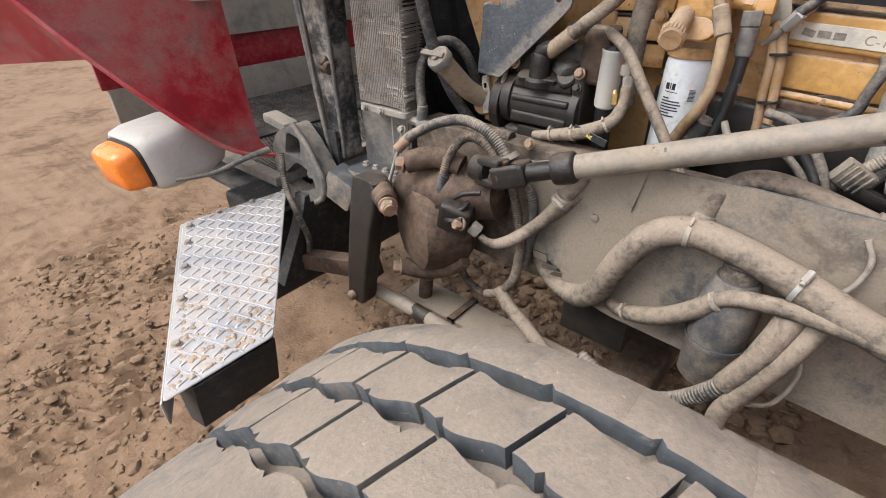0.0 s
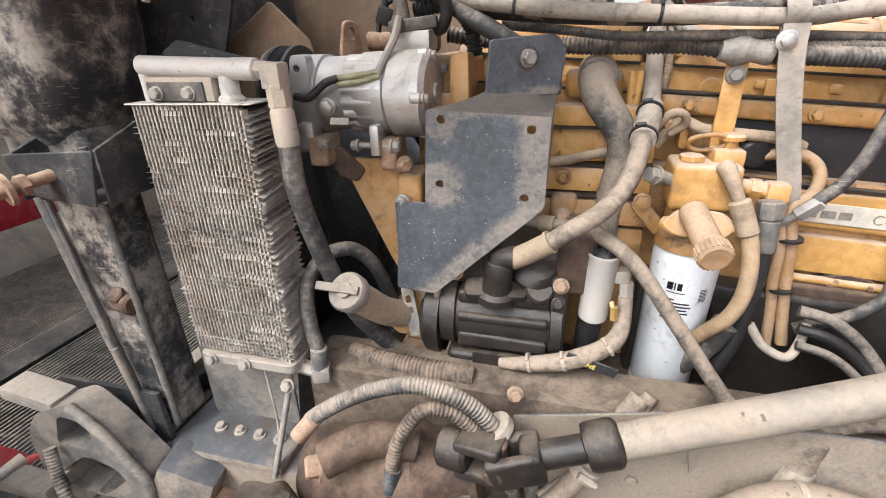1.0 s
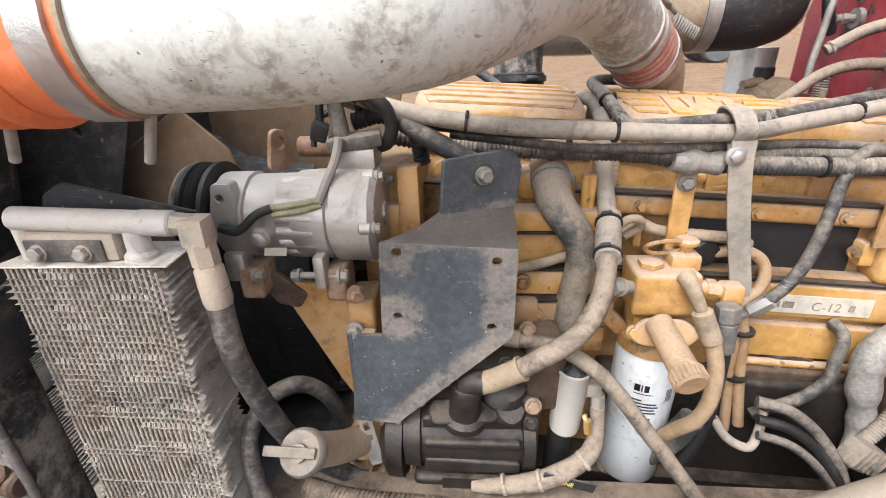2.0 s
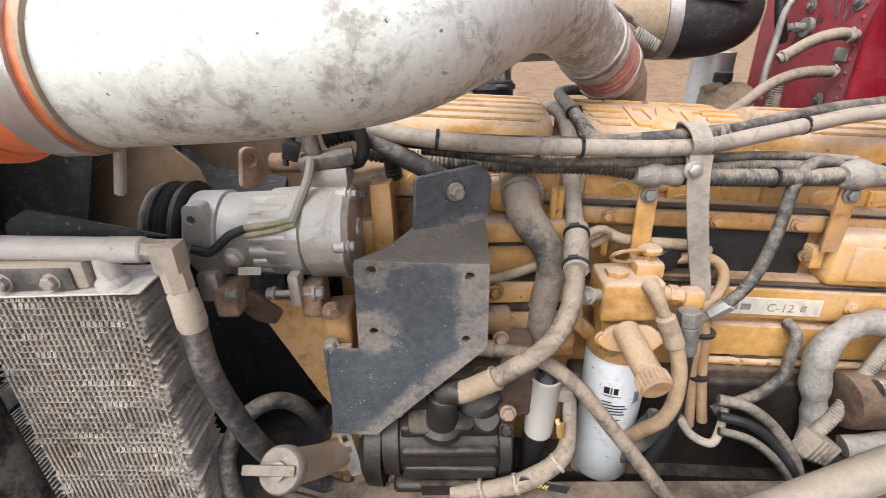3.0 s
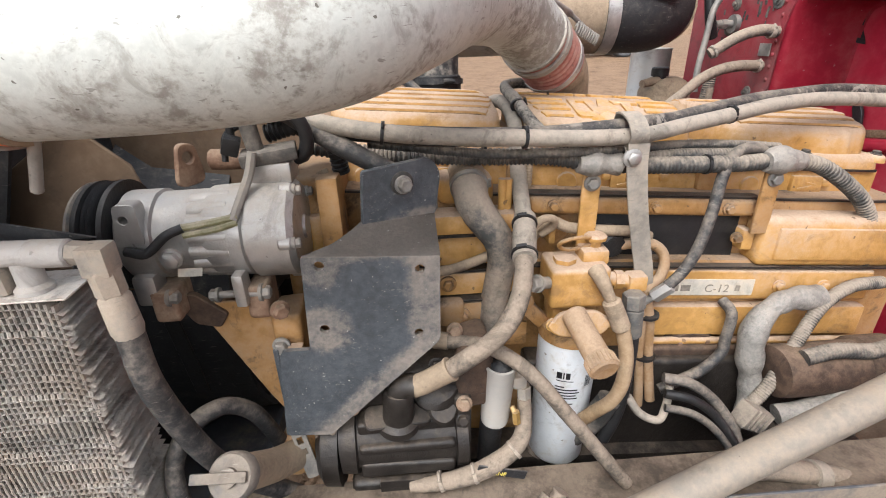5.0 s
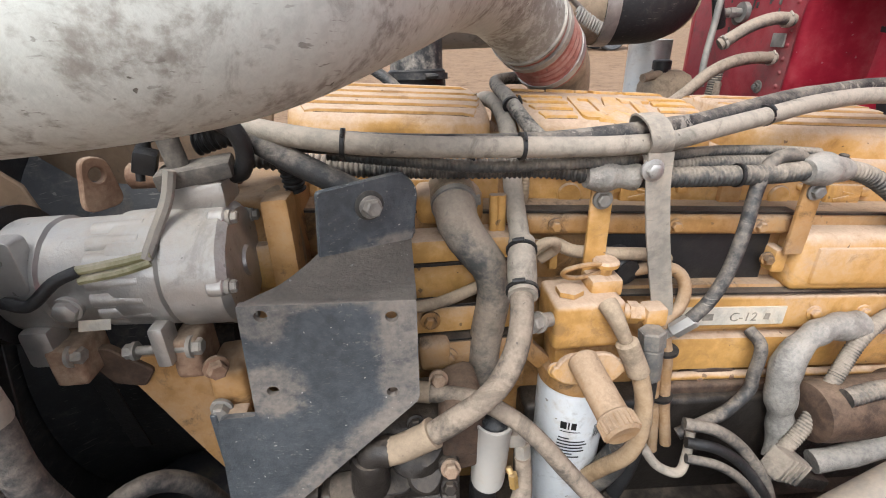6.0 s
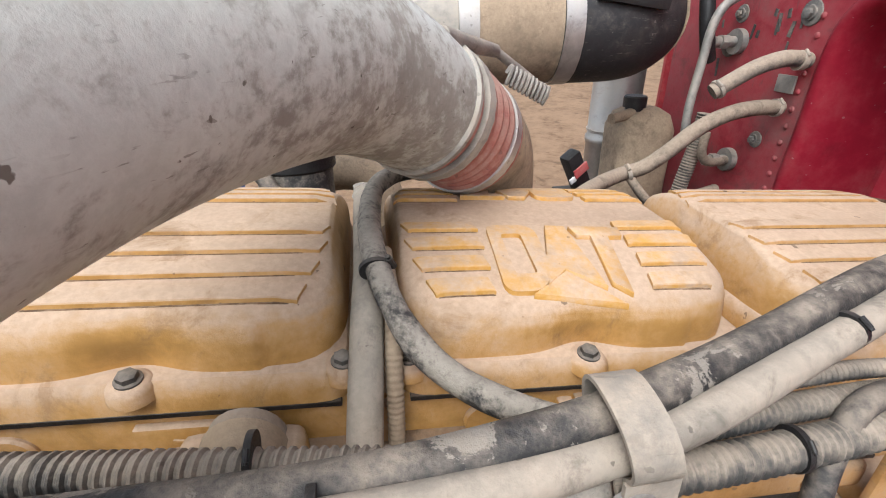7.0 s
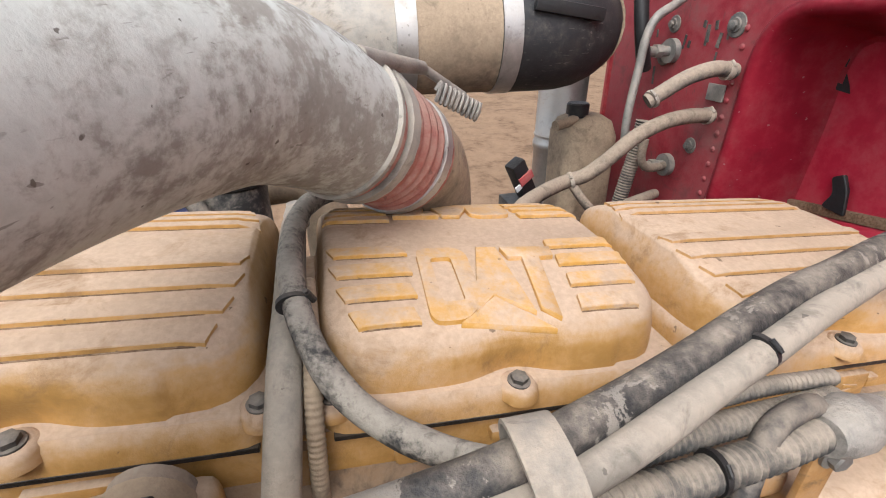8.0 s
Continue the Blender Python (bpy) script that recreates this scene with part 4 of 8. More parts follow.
part("link_arm", plate(rounded([(-0.79, 1.475), (-0.76, 1.478), (-0.722, 1.445), (-0.735, 1.425), (-0.765, 1.432)], 0.006), 0.010, (0, 0.992, 0), (1, 0, 0), (0, 0, 1)), RUST, yb)
part("mount_nut", bolt((-0.648, 0.958, 1.462), (0.5, -0.85, 0), 0.0095, 0.010, 1.3), RUST_LIGHT, yb)

# ---- black plate bracket ----
br = thing("steel_mounting_bracket", "worn black folded steel bracket with bolt holes, scuffed to dust", "bracket", (-0.54, 0.95, 1.28))
outline = rounded([(-0.608, 1.541), (-0.447, 1.534), (-0.449, 1.415), (-0.604, 1.268), (-0.665, 1.272), (-0.652, 1.412), (-0.614, 1.412)], [0.003, 0.002, 0.008, 0.006, 0.006, 0.010, 0.004])
part("face_plate", plate(outline, 0.007, (0, 0.945, 0), (1, 0, 0), (0, 0, 1), holes=[ring2(p, 0.0062) for p in ((-0.588, 1.529), (-0.471, 1.518), (-0.592, 1.442), (-0.476, 1.428))], bevel=0), BRACKET, br)


def folded_ledge():
    """The dusty step that joins the face to the upper plate, rolled over at both folds."""
    rows = []
    for k in range(13):
        u = k / 12
        z = 0.0030 * math.sin(min(1.0, u * 5) * math.pi / 2) + 0.014 * u * u
        a = -0.608 + 0.033 * min(1.0, u / 0.45) + 0.033 * max(0.0, (u - 0.45) / 0.55)
        rows.append([(a + (-0.4465 - a) * w, 0.940 + u * (0.085 + 0.46 * (a + (-0.4465 - a) * w + 0.4907)), 1.5405 - 0.0065 * w + z + 0.0008 * noise.noise(V(w * 6, u * 5, 2))) for w in (0, 0.25, 0.5, 0.75, 1.0)])
    bm = raw([p for r in rows for p in r], [(5 * j + i, 5 * j + i + 1, 5 * j + i + 6, 5 * j + i + 5) for j in range(12) for i in range(4)])
    bmesh.ops.solidify(bm, geom=list(bm.faces), thickness=0.006)
    return bm


part("fold", folded_ledge(), BRACKET, br, "dust-covered folded step")
SKEW = V(0.908, 0.419, 0)
part("upper_plate", plate(rounded([((x + 0.4907) / 0.908, z) for x, z in ((-0.543, 1.551), (-0.447, 1.549), (-0.439, 1.605), (-0.453, 1.628), (-0.538, 1.622))], [0.002, 0.004, 0.010, 0.012, 0.005]), 0.007, (-0.4907, 1.028, 0), SKEW, (0, 0, 1)), BRACKET, br)
part("side_flange", plate(rounded([(0.953, 1.43), (0.953, 1.530), (1.018, 1.542), (1.05, 1.53), (1.05, 1.48)], 0.006), 0.006, (-0.4545, 0, 0), (0, 1, 0), (0, 0, 1)), BRACKET, br)
part("lower_flange", plate([(0.948, 1.274), (0.948, 1.408), (1.0, 1.408), (1.0, 1.285)], 0.007, (-0.664, 0, 0), (0, 1, 0), (0, 0, 1)), BRACKET, br)
part("upper_flange", plate(rounded([(1.048, 1.552), (1.048, 1.606), (1.072, 1.596), (1.072, 1.545)], 0.005), 0.006, (-0.4475, 0, 0), (0, 1, 0), (0, 0, 1)), BRACKET, br)
part("washer", lathe((-0.4880, 1.0220, 1.599), (0.419, -0.908, 0.05), [(0, 0.0155), (0.0022, 0.0155), (0.003, 0.0140), (0.003, 0)], 28), DARK_IRON, br, "wide dull washer")
part("bolt", bolt((-0.4862, 1.0185, 1.598), (0.419, -0.908, 0.05), 0.0095, 0.010, 1.25), ZINC, br, "bolt with a wide washer")

# ---- charge air pipe over the engine ----
air = thing("air_intake_pipe", "large white painted air pipe, scratched and dusty, with orange hose", "air pipe", (-0.6, 0.85, 1.70))
PR = 0.060
part("pipe", tube([(-0.80, 0.806, 1.768), (-0.74, 0.806, 1.768), (-0.62, 0.806, 1.772), (-0.535, 0.83, 1.780), (-0.47, 0.93, 1.797), (-0.40, 1.10, 1.814), (-0.325, 1.235, 1.806), (-0.278, 1.30, 1.782), (-0.246, 1.338, 1.757)], PR, 40, step=0.012), PIPE, air)
part("end_bead", lathe((-0.251, 1.332, 1.761), (0.62, 0.66, -0.46), [(0, PR), (0.002, PR + 0.003), (0.006, PR + 0.003), (0.008, PR)], 40), PIPE_GREY, air)
sleeve = part("orange_hose", tube([(-1.20, 0.79, 1.77), (-1.0, 0.80, 1.768), (-0.748, 0.805, 1.768)], 0.0625, 40, step=0.012), ORANGE_HOSE, air, "orange silicone hose with grey bands")
part("hose_end", lathe((-0.7445, 0.805, 1.768), (1, 0, 0), [(-0.004, 0.0625), (-0.003, 0.0632), (0.0, 0.063), (0.0005, 0.0595)], 40), TAN_PIPE, sleeve)
for x in (-0.82, -0.85, -0.88, -0.91, -0.945, -0.98, -1.015):
    part("ridge", lathe((x, 0.802, 1.768), (1, 0, 0), [(-0.012, 0.0625), (-0.006, 0.069), (0.006, 0.069), (0.012, 0.0625)], 40), ORANGE_HOSE, sleeve)
part("clamp", band((-0.7655, 0.803, 1.768), (1, 0, 0), 0.0635, 0.024, 0.0015, (0, 0.3, 1)), STEEL, sleeve, "bright steel clamp band")
for x, z in ((-0.862, 1.708), (-0.742, 1.706)):
    part("clamp_stud", rod((x, 0.802, z + 0.012), (x - 0.022, 0.812, z - 0.038), 0.0045, seg=10, edge=0.001), ZINC, sleeve)
red = part("red_hose", tube([(-0.246, 1.338, 1.757), (-0.215, 1.373, 1.735), (-0.187, 1.408, 1.708)], 0.0605, 40, 0.014, 0.003), RED_HOSE, air, "ribbed red silicone coupling")
part("clamp", band((-0.236, 1.349, 1.75), (0.62, 0.68, -0.44), 0.062, 0.012, 0.0015), PIPE_GREY, red)
part("clamp", band((-0.194, 1.40, 1.715), (0.6, 0.65, -0.5), 0.0615, 0.012, 0.0015), STEEL, red)
part("outlet_elbow", tube([(-0.21, 1.38, 1.73), (-0.165, 1.435, 1.69), (-0.147, 1.47, 1.62), (-0.145, 1.475, 1.50), (-0.145, 1.475, 1.2)], 0.056, 36, step=0.015), TAN_PIPE, air, "dust-brown metal elbow")
part("t_bolt", join(rod((-0.232, 1.31, 1.815), (-0.165, 1.395, 1.797), 0.0085, 0.0065, seg=12, edge=0.001), rod((-0.165, 1.395, 1.797), (-0.115, 1.425, 1.765), 0.0045, seg=10)), ZINC, air, "zinc clamp bolt")
part("bolt_spring", tube([V(-0.150, 1.40, 1.775) + V(0.050, 0.014, -0.026) * t + V(0.42 * math.sin(t * 63), 0.25 * math.cos(t * 63), 0.85 * math.sin(t * 63)) * 0.0095 for t in np.linspace(0, 1, 120)], 0.0024, 6, step=0.002), ZINC, air)
# ---- finned cooler ----
cooler = thing("finned_oil_cooler", "tall finned aluminium cooler with bent dusty fins", "cooler", (-0.89, 0.87, 1.17))
# Near-black block that shows in the gaps between the fins.
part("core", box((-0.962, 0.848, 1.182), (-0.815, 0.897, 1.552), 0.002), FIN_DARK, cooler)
NF, Z0, Z1 = 50, 1.180, 1.556


def fin_mesh(k):
    """One plate with a torn front lip, its end drooping, and the row of upright folds above it."""
    rng = random.Random(k)
    nx, ny = 40, 4
    verts, faces = [], []
    pz, m = (Z1 - Z0) / NF, 27
    hang = 0.5 + 0.9 * noise.noise(V(k * 0.30, 4, 1))
    left = 0.013 * noise.noise(V(k * 0.23, 8, 5)) + rng.uniform(-0.002, 0.002)
    right = 0.006 * noise.noise(V(k * 0.33, 2, 7)) + rng.uniform(-0.002, 0.003)

    def crush(x):
        return noise.noise(V(x * 17, k * 0.75, 9)) + (0.22 if x > 0.045 and k < 26 else 0.0)

    def droop(u, near):
        d = max(0.0, u - 0.80) / 0.2
        return -d * d * (0.004 + 0.011 * max(0.0, hang)) * (0.5 + 0.5 * near)

    for j in range(ny + 1):
        for i in range(nx + 1):
            u, w = i / nx, j / ny
            x = -0.0855 + 0.171 * u + (left if i == 0 else right if i == nx else 0.0)
            lip = 0.0012 if crush(x) > 0.3 or (k % 7 == 3) else 0.0006 if noise.noise(V(k * 0.21, x * 6, 3)) + k / 90 > 0.25 else -0.0012
            y = -0.0330 + 0.0690 * w - lip * (1 - w) + 0.0006 * noise.noise(V(u * 14, k * 2.0, 2)) * (1 - w)
            z = 0.0006 * noise.noise(V(u * 6, k * 0.5, 6)) + droop(u, 1 - w)
            verts.append((x, y, z))
    n = nx + 1
    faces += [(j * n + i, j * n + i + 1, (j + 1) * n + i + 1, (j + 1) * n + i) for j in range(ny) for i in range(nx)]
    # upright folds: a pale ridge and a dark groove, over and over, some of them crushed flat
    s = 0.166 / m
    for i in range(m):
        b = len(verts)
        x = -0.0838 + s * i
        flat = crush(x) > 0.36
        y = -0.0330 + 0.0007 * noise.noise(V(x * 30, k * 0.4, 9))
        wide = 0.90 if flat else 0.68
        back = 0.0016 if flat else 0.0003
        dz = droop(i / m, 1.0)
        for dx, dy in ((0.0, 0.011), (0.12, 0.0004), (wide * 0.5, -0.0004), (wide - 0.1, 0.0004), (wide, 0.011)):
            verts += [(x + dx * s, y + dy, 0.0003 + dz), (x + dx * s, y + dy + back, pz * 0.985 + dz)]
        faces += [(b + 2 * q, b + 2 * q + 2, b + 2 * q + 3, b + 2 * q + 1) for q in range(4)]
    bm = raw(verts, faces)
    bmesh.ops.solidify(bm, geom=list(bm.faces), thickness=0.0005)
    me = bpy.data.meshes.new("fin")
    bm.to_mesh(me)
    bm.free()
    me.materials.append(FIN)
    return me


for k in range(NF):
    ob = new("fin", fin_mesh(k))
    ob.parent = cooler
    ob.location = V(-0.889, 0.87, Z0 + (k + 0.3) * (Z1 - Z0) / NF) - cooler.location
part("top_plate", shaken(plate(rounded([(-0.98, 0.833), (-0.796, 0.836), (-0.80, 0.902), (-0.97, 0.90)], 0.003), 0.002, (0, 0, 1.5575), (1, 0, 0), (0, 1, 0), bevel=0.0005), 0.002, 20), FIN, cooler)
tank = part("header_tube", rod((-0.962, 0.856, 1.603), (-0.788, 0.856, 1.597), 0.0122, seg=24, edge=0.004), WHITE_TUBE, cooler, "white painted header tube")
part("collar", rod((-0.826, 0.856, 1.598), (-0.79, 0.856, 1.597), 0.0132, seg=24, edge=0.002), WHITE_TUBE, tank)
part("tube_foot", lathe((-0.835, 0.858, 1.56), (0, 0, 1), [(0, 0.016), (0.004, 0.016), (0.008, 0.012), (0.034, 0.0115)], 20), WHITE_TUBE, tank)
part("tube_foot", rod((-0.955, 0.858, 1.558), (-0.955, 0.857, 1.594), 0.009, seg=16), WHITE_TUBE, tank)
mount = part("bolt_plate", box((-0.945, 0.842, 1.561), (-0.862, 0.853, 1.584), 0.002), DARK_IRON, cooler, "dark plate with two bolts")
part("bracket_block", box((-0.952, 0.845, 1.560), (-0.85, 0.875, 1.590), 0.005, 2), STRAP_GREY, cooler)
for x in (-0.93, -0.882):
    part("bolt", bolt((x, 0.842, 1.571), (0, -1, 0), 0.0075, 0.007, 1.2), ZINC, mount)
part("back_tab", plate(rounded([(-0.95, 1.60), (-0.78, 1.60), (-0.92, 1.632), (-0.945, 1.618)], 0.004), 0.003, (0, 0.885, 0), (1, 0, 0), (0, 0, 1), bevel=0.0006), DARK_PANEL, cooler)
foot = part("foot_bracket", plate(rounded([(-0.97, 0.83), (-0.80, 0.83), (-0.80, 0.885), (-0.97, 0.885)], 0.014), 0.016, (0, 0, 1.160), (1, 0, 0), (0, 1, 0)), ZINC, cooler)
for x in (-0.945, -0.885):
    part("bolt", bolt((x, 0.828, 1.168), (0, -1, 0.2), 0.008, 0.007, 1.3), ZINC, foot)

upper = hose("oil_hose", "black rubber hose with elbow fitting, running down from the cooler", [(-0.762, 0.852, 1.512), (-0.757, 0.85, 1.44), (-0.742, 0.872, 1.33), (-0.725, 0.905, 1.24), (-0.71, 0.935, 1.185), (-0.68, 0.955, 1.14), (-0.63, 0.96, 1.10)], 0.0135, HOSE, seg=14, group="hoses of the finned cooler")
part("elbow_fitting", join(rod((-0.79, 0.856, 1.597), (-0.758, 0.855, 1.594), 0.0115, seg=6), obox((-0.767, 0.854, 1.590), (0.026, 0.025, 0.030), (0, 0, 0), 0.004), rod((-0.766, 0.853, 1.580), (-0.764, 0.852, 1.553), 0.0138, seg=6, edge=0.002)), STRAP_GREY, upper, "dusty grey elbow fitting")
part("ferrule", lathe((-0.764, 0.852, 1.556), (0.05, 0, -1), [(0, 0.011), (0.006, 0.0145), (0.042, 0.0152), (0.048, 0.0135), (0.048, 0.0)], 20), STRAP_GREY, upper)
lower = hose("oil_hose", "black rubber hose looping from the cooler's foot", [(-0.772, 0.862, 1.185), (-0.785, 0.87, 1.23), (-0.79, 0.885, 1.285), (-0.772, 0.91, 1.325), (-0.74, 0.94, 1.33), (-0.715, 0.965, 1.295), (-0.70, 0.985, 1.23), (-0.69, 1.0, 1.16)], 0.0115, HOSE, seg=14, group="hoses of the finned cooler")
part("ferrule", rod((-0.775, 0.86, 1.152), (-0.771, 0.862, 1.195), 0.0135, seg=16, edge=0.002), GREY_PANEL, lower)
part("foot_fitting", join(rod((-0.82, 0.858, 1.158), (-0.775, 0.86, 1.15), 0.012, seg=6), obox((-0.772, 0.86, 1.148), (0.028, 0.026, 0.026), (0, 0, 20), 0.005)), ZINC, lower)

# ---- radiator side and supports ----
rad = thing("radiator_support", "dark radiator side panels and upright channels, scuffed", "radiator support", (-1.0, 0.95, 0.97))
part("side_post", soften(plate([(-1.035, 0.985), (-0.855, 0.985), (-0.83, 1.20), (-0.83, 1.45), (-1.035, 1.45)], 0.012, (0, 0.905, 0), (1, 0, 0), (0, 0, 1), holes=[ring2((-1.022, 1.322), 0.006)], bevel=0), 0), GREY_PANEL, rad)
part("side_post_return", box((-0.86, 0.89, 0.985), (-0.852, 0.96, 1.2), 0.002), GREY_PANEL, rad)
chan = part("upright_channel", raw(*stack([loop_at(-1.205 + 0.08 * s, -1.075 + 0.012 * s, 0.835, 0.91, z, 0.02) for s, z in ((1.0, 1.0), (0.85, 1.1), (0.55, 1.28), (0.2, 1.5), (0.0, 1.70))])), SCUFFED, rad, "dark upright channel")
part("channel_rim", tube([(-1.127, 0.832, 1.0), (-1.14, 0.832, 1.1), (-1.165, 0.832, 1.28), (-1.192, 0.832, 1.5), (-1.208, 0.832, 1.70)], 0.009, 10, wobble=0.1), GREY_PANEL, rad, "scuffed grey rim")
part("channel_edge", tube([(-1.066, 0.834, 1.0), (-1.066, 0.834, 1.1), (-1.069, 0.834, 1.28), (-1.073, 0.834, 1.5)], 0.006, 10, wobble=0.1), GREY_PANEL, rad)
part("channel_bolt", join(bolt((-1.095, 0.832, 1.262), (0, -0.7, 0.7), 0.014, 0.012, 1.5), rod((-1.115, 0.84, 1.25), (-1.07, 0.83, 1.25), 0.018, seg=14, edge=0.004)), RUST, chan)
part("stay_rod", join(rod((-1.15, 0.813, 1.471), (-1.124, 0.815, 1.157), 0.0032, seg=8), rod((-1.126, 0.815, 1.17), (-1.104, 0.815, 0.995), 0.0062, seg=12, edge=0.002)), GREY_PANEL, rad)
part("splash_panel", raw(*stack([loop_at(-1.46 + a, -1.14 + b, 0.80 + c, 0.98, z, 0.05) for a, b, c, z in ((0.24, 0.03, 0.05, 1.48), (0.20, 0.075, 0.01, 1.53), (0.15, 0.10, 0.0, 1.62), (0.10, 0.11, -0.01, 1.75), (0.06, 0.11, -0.01, 1.95))])), SCUFFED, rad, "bulged scuffed plastic splash panel")
PX = -0.035
pocket = part("bracket_pocket", plate([(-1.11, 1.500), (-0.955, 1.510), (-0.975, 1.435), (-1.085, 1.445)], 0.004, (PX, 0.782, 0), (1, 0, 0), (0, 0, 1)), DARK_PANEL, rad, "open black bracket pocket")
part("pocket_side", plate([(0.782, 1.51), (0.90, 1.55), (0.90, 1.45), (0.782, 1.435)], 0.004, (PX - 0.958, 0, 0), (0, 1, 0), (0, 0, 1)), DARK_PANEL, pocket)
part("pocket_side", plate([(0.782, 1.50), (0.90, 1.54), (0.90, 1.45), (0.782, 1.435)], 0.004, (PX - 1.105, 0, 0), (0, 1, 0), (0, 0, 1)), DARK_PANEL, pocket)
part("pocket_floor", plate([(-1.08, 0.785), (-0.965, 0.785), (-0.965, 0.90), (-1.08, 0.90)], 0.004, (PX, 0, 1.437), (1, 0, 0), (0, 1, 0)), DARK_PANEL, pocket)
part("pocket_bolt", join(rod((PX - 1.03, 0.79, 1.478), (PX - 1.055, 0.715, 1.466), 0.0085, seg=12), lathe((PX - 1.047, 0.735, 1.47), (-0.3, -0.94, -0.1), [(0, 0.02), (0.006, 0.02), (0.007, 0)], 20), bolt((PX - 1.04, 0.755, 1.472), (-0.3, -0.94, -0.1), 0.014, 0.012, 0)), RUST_LIGHT, pocket, "rusty bolt and washer")
cable = hose("hood_cable", "thin hood stay cable with a coil spring end", [(PX - 1.056, 0.712, 1.466), (PX - 1.10, 0.72, 1.49), (PX - 1.16, 0.735, 1.525), (PX - 1.30, 0.76, 1.60)], 0.004, ZINC, category="cable")
part("spring", tube([(PX - 1.155, 0.733, 1.522), (PX - 1.19, 0.74, 1.542), (PX - 1.24, 0.75, 1.57)], 0.014, 12, pitch=0.008, depth=0.005), DARK_IRON, cable)
part("upper_panel", plate([(-1.20, 1.42), (-1.01, 1.42), (-0.98, 1.548), (-0.935, 1.655), (-0.88, 1.80), (-0.88, 2.0), (-1.20, 2.0)], 0.006, (0, 1.02, 0), (1, 0, 0), (0, 0, 1), holes=[ring2((-1.0, 1.66), 0.006)], bevel=0), DARK_PANEL, rad)
part("rear_panel", plate([(-1.05, 0.95), (-0.99, 0.95), (-0.99, 2.0), (-1.05, 2.0)], 0.02, (0, 1.10, 0), (1, 0, 0), (0, 0, 1)), DARK_PANEL, rad)
part("radiator_core", box((-1.12, 1.06, 0.95), (-1.02, 1.98, 1.72), 0.006), DARK_PANEL, rad)
shroud = thing("fan_shroud", "black fan shroud with brown board baffle above", "fan shroud", (-0.95, 1.5, 0.95))
part("board", plate([(-1.03, 1.585), (-0.980, 1.624), (-0.893, 1.681), (-0.885, 1.681), (-0.829, 1.628), (-0.822, 1.60), (-0.822, 1.45), (-1.03, 1.45)], 0.006, (0, 1.06, 0), (1, 0, 0), (0, 0, 1)), CARDBOARD, shroud, "brown board baffle")
part("upper_board", plate([(-1.06, 1.76), (-1.033, 1.674), (-1.008, 1.598), (-0.993, 1.538), (-0.901, 1.50), (-0.80, 1.45), (-0.66, 1.45), (-0.645, 1.60), (-0.62, 1.70), (-0.62, 1.88), (-1.06, 1.88)], 0.006, (0, 1.30, 0), (1, 0, 0), (0, 0, 1)), CARDBOARD, shroud, "tall brown board baffle")
ring = lathe((-0.98, 1.52, 1.28), (1, 0, 0), [(0, 0.38), (0, 0.40), (0.05, 0.365), (0.18, 0.35), (0.18, 0.34), (0.05, 0.355)], 56)
part("shroud_ring", ring, DARK_PANEL, shroud)
part("shroud_panel", box((-1.005, 1.07, 0.85), (-0.985, 1.97, 1.75), 0.004), DARK_PANEL, shroud)
fan = thing("cooling_fan", "black cooling fan inside its shroud", "fan", (-0.86, 1.52, 1.28))
part("hub", lathe((-0.90, 1.52, 1.28), (1, 0, 0), [(0, 0), (0, 0.10), (0.06, 0.11), (0.10, 0.06), (0.24, 0.05), (0.24, 0)], 28), DARK_PANEL, fan)
for k in range(8):
    a = k * math.pi / 4 + 0.2
    c, s = math.cos(a), math.sin(a)
    part("blade", plate([(-0.022, 0.10), (0.028, 0.10), (0.035, 0.335), (-0.03, 0.335)], 0.003, (-0.86, 1.52, 1.28), (0.75, -0.66 * s, 0.66 * c), (0, c, s), bevel=0.001), DARK_PANEL, fan)
belt = thing("drive_belt", "black ribbed drive belt running to the crank pulley", "belt", (-0.86, 1.10, 1.2))
part("strand", join(obox((-0.848, 1.07, 1.40), (0.024, 0.004, 0.36), (10, 0, 0), 0.001, 1), obox((-0.848, 0.955, 1.45), (0.024, 0.004, 0.20), (-14, 0, 0), 0.001, 1)), RUBBER, belt)

tray = thing("radiator_cross_member", "dusty steel cross member with bolted flange", "cross member", (-0.95, 0.9, 0.93))
part("beam", box((-1.08, 0.80, 0.90), (-0.80, 2.0, 0.975), 0.008), FRAME_PAINT, tray)
part("flange", box((-1.02, 0.795, 0.975), (-0.835, 0.905, 0.99), 0.003), FRAME_PAINT, tray)
for x in (-0.99, -0.95, -0.91, -0.87):
    part("bolt", bolt((x, 0.85, 0.992), (0, 0, 1), 0.008, 0.008, 1.4), ZINC, tray)
stay = thing("stay_rod", "thin pale bent stay rod beside the post", "rod", (-0.84, 0.80, 0.97))
part("body", join(rod((-0.825, 0.84, 1.115), (-0.845, 0.79, 0.975), 0.005, seg=10), bolt((-0.822, 0.838, 1.13), (0, -0.9, 0.4), 0.009, 0.009, 1.3)), ZINC, stay)
part("wire", tube([(-0.87, 0.85, 1.16), (-0.85, 0.83, 1.05), (-0.842, 0.80, 0.985)], 0.002, 6), ZINC, stay)

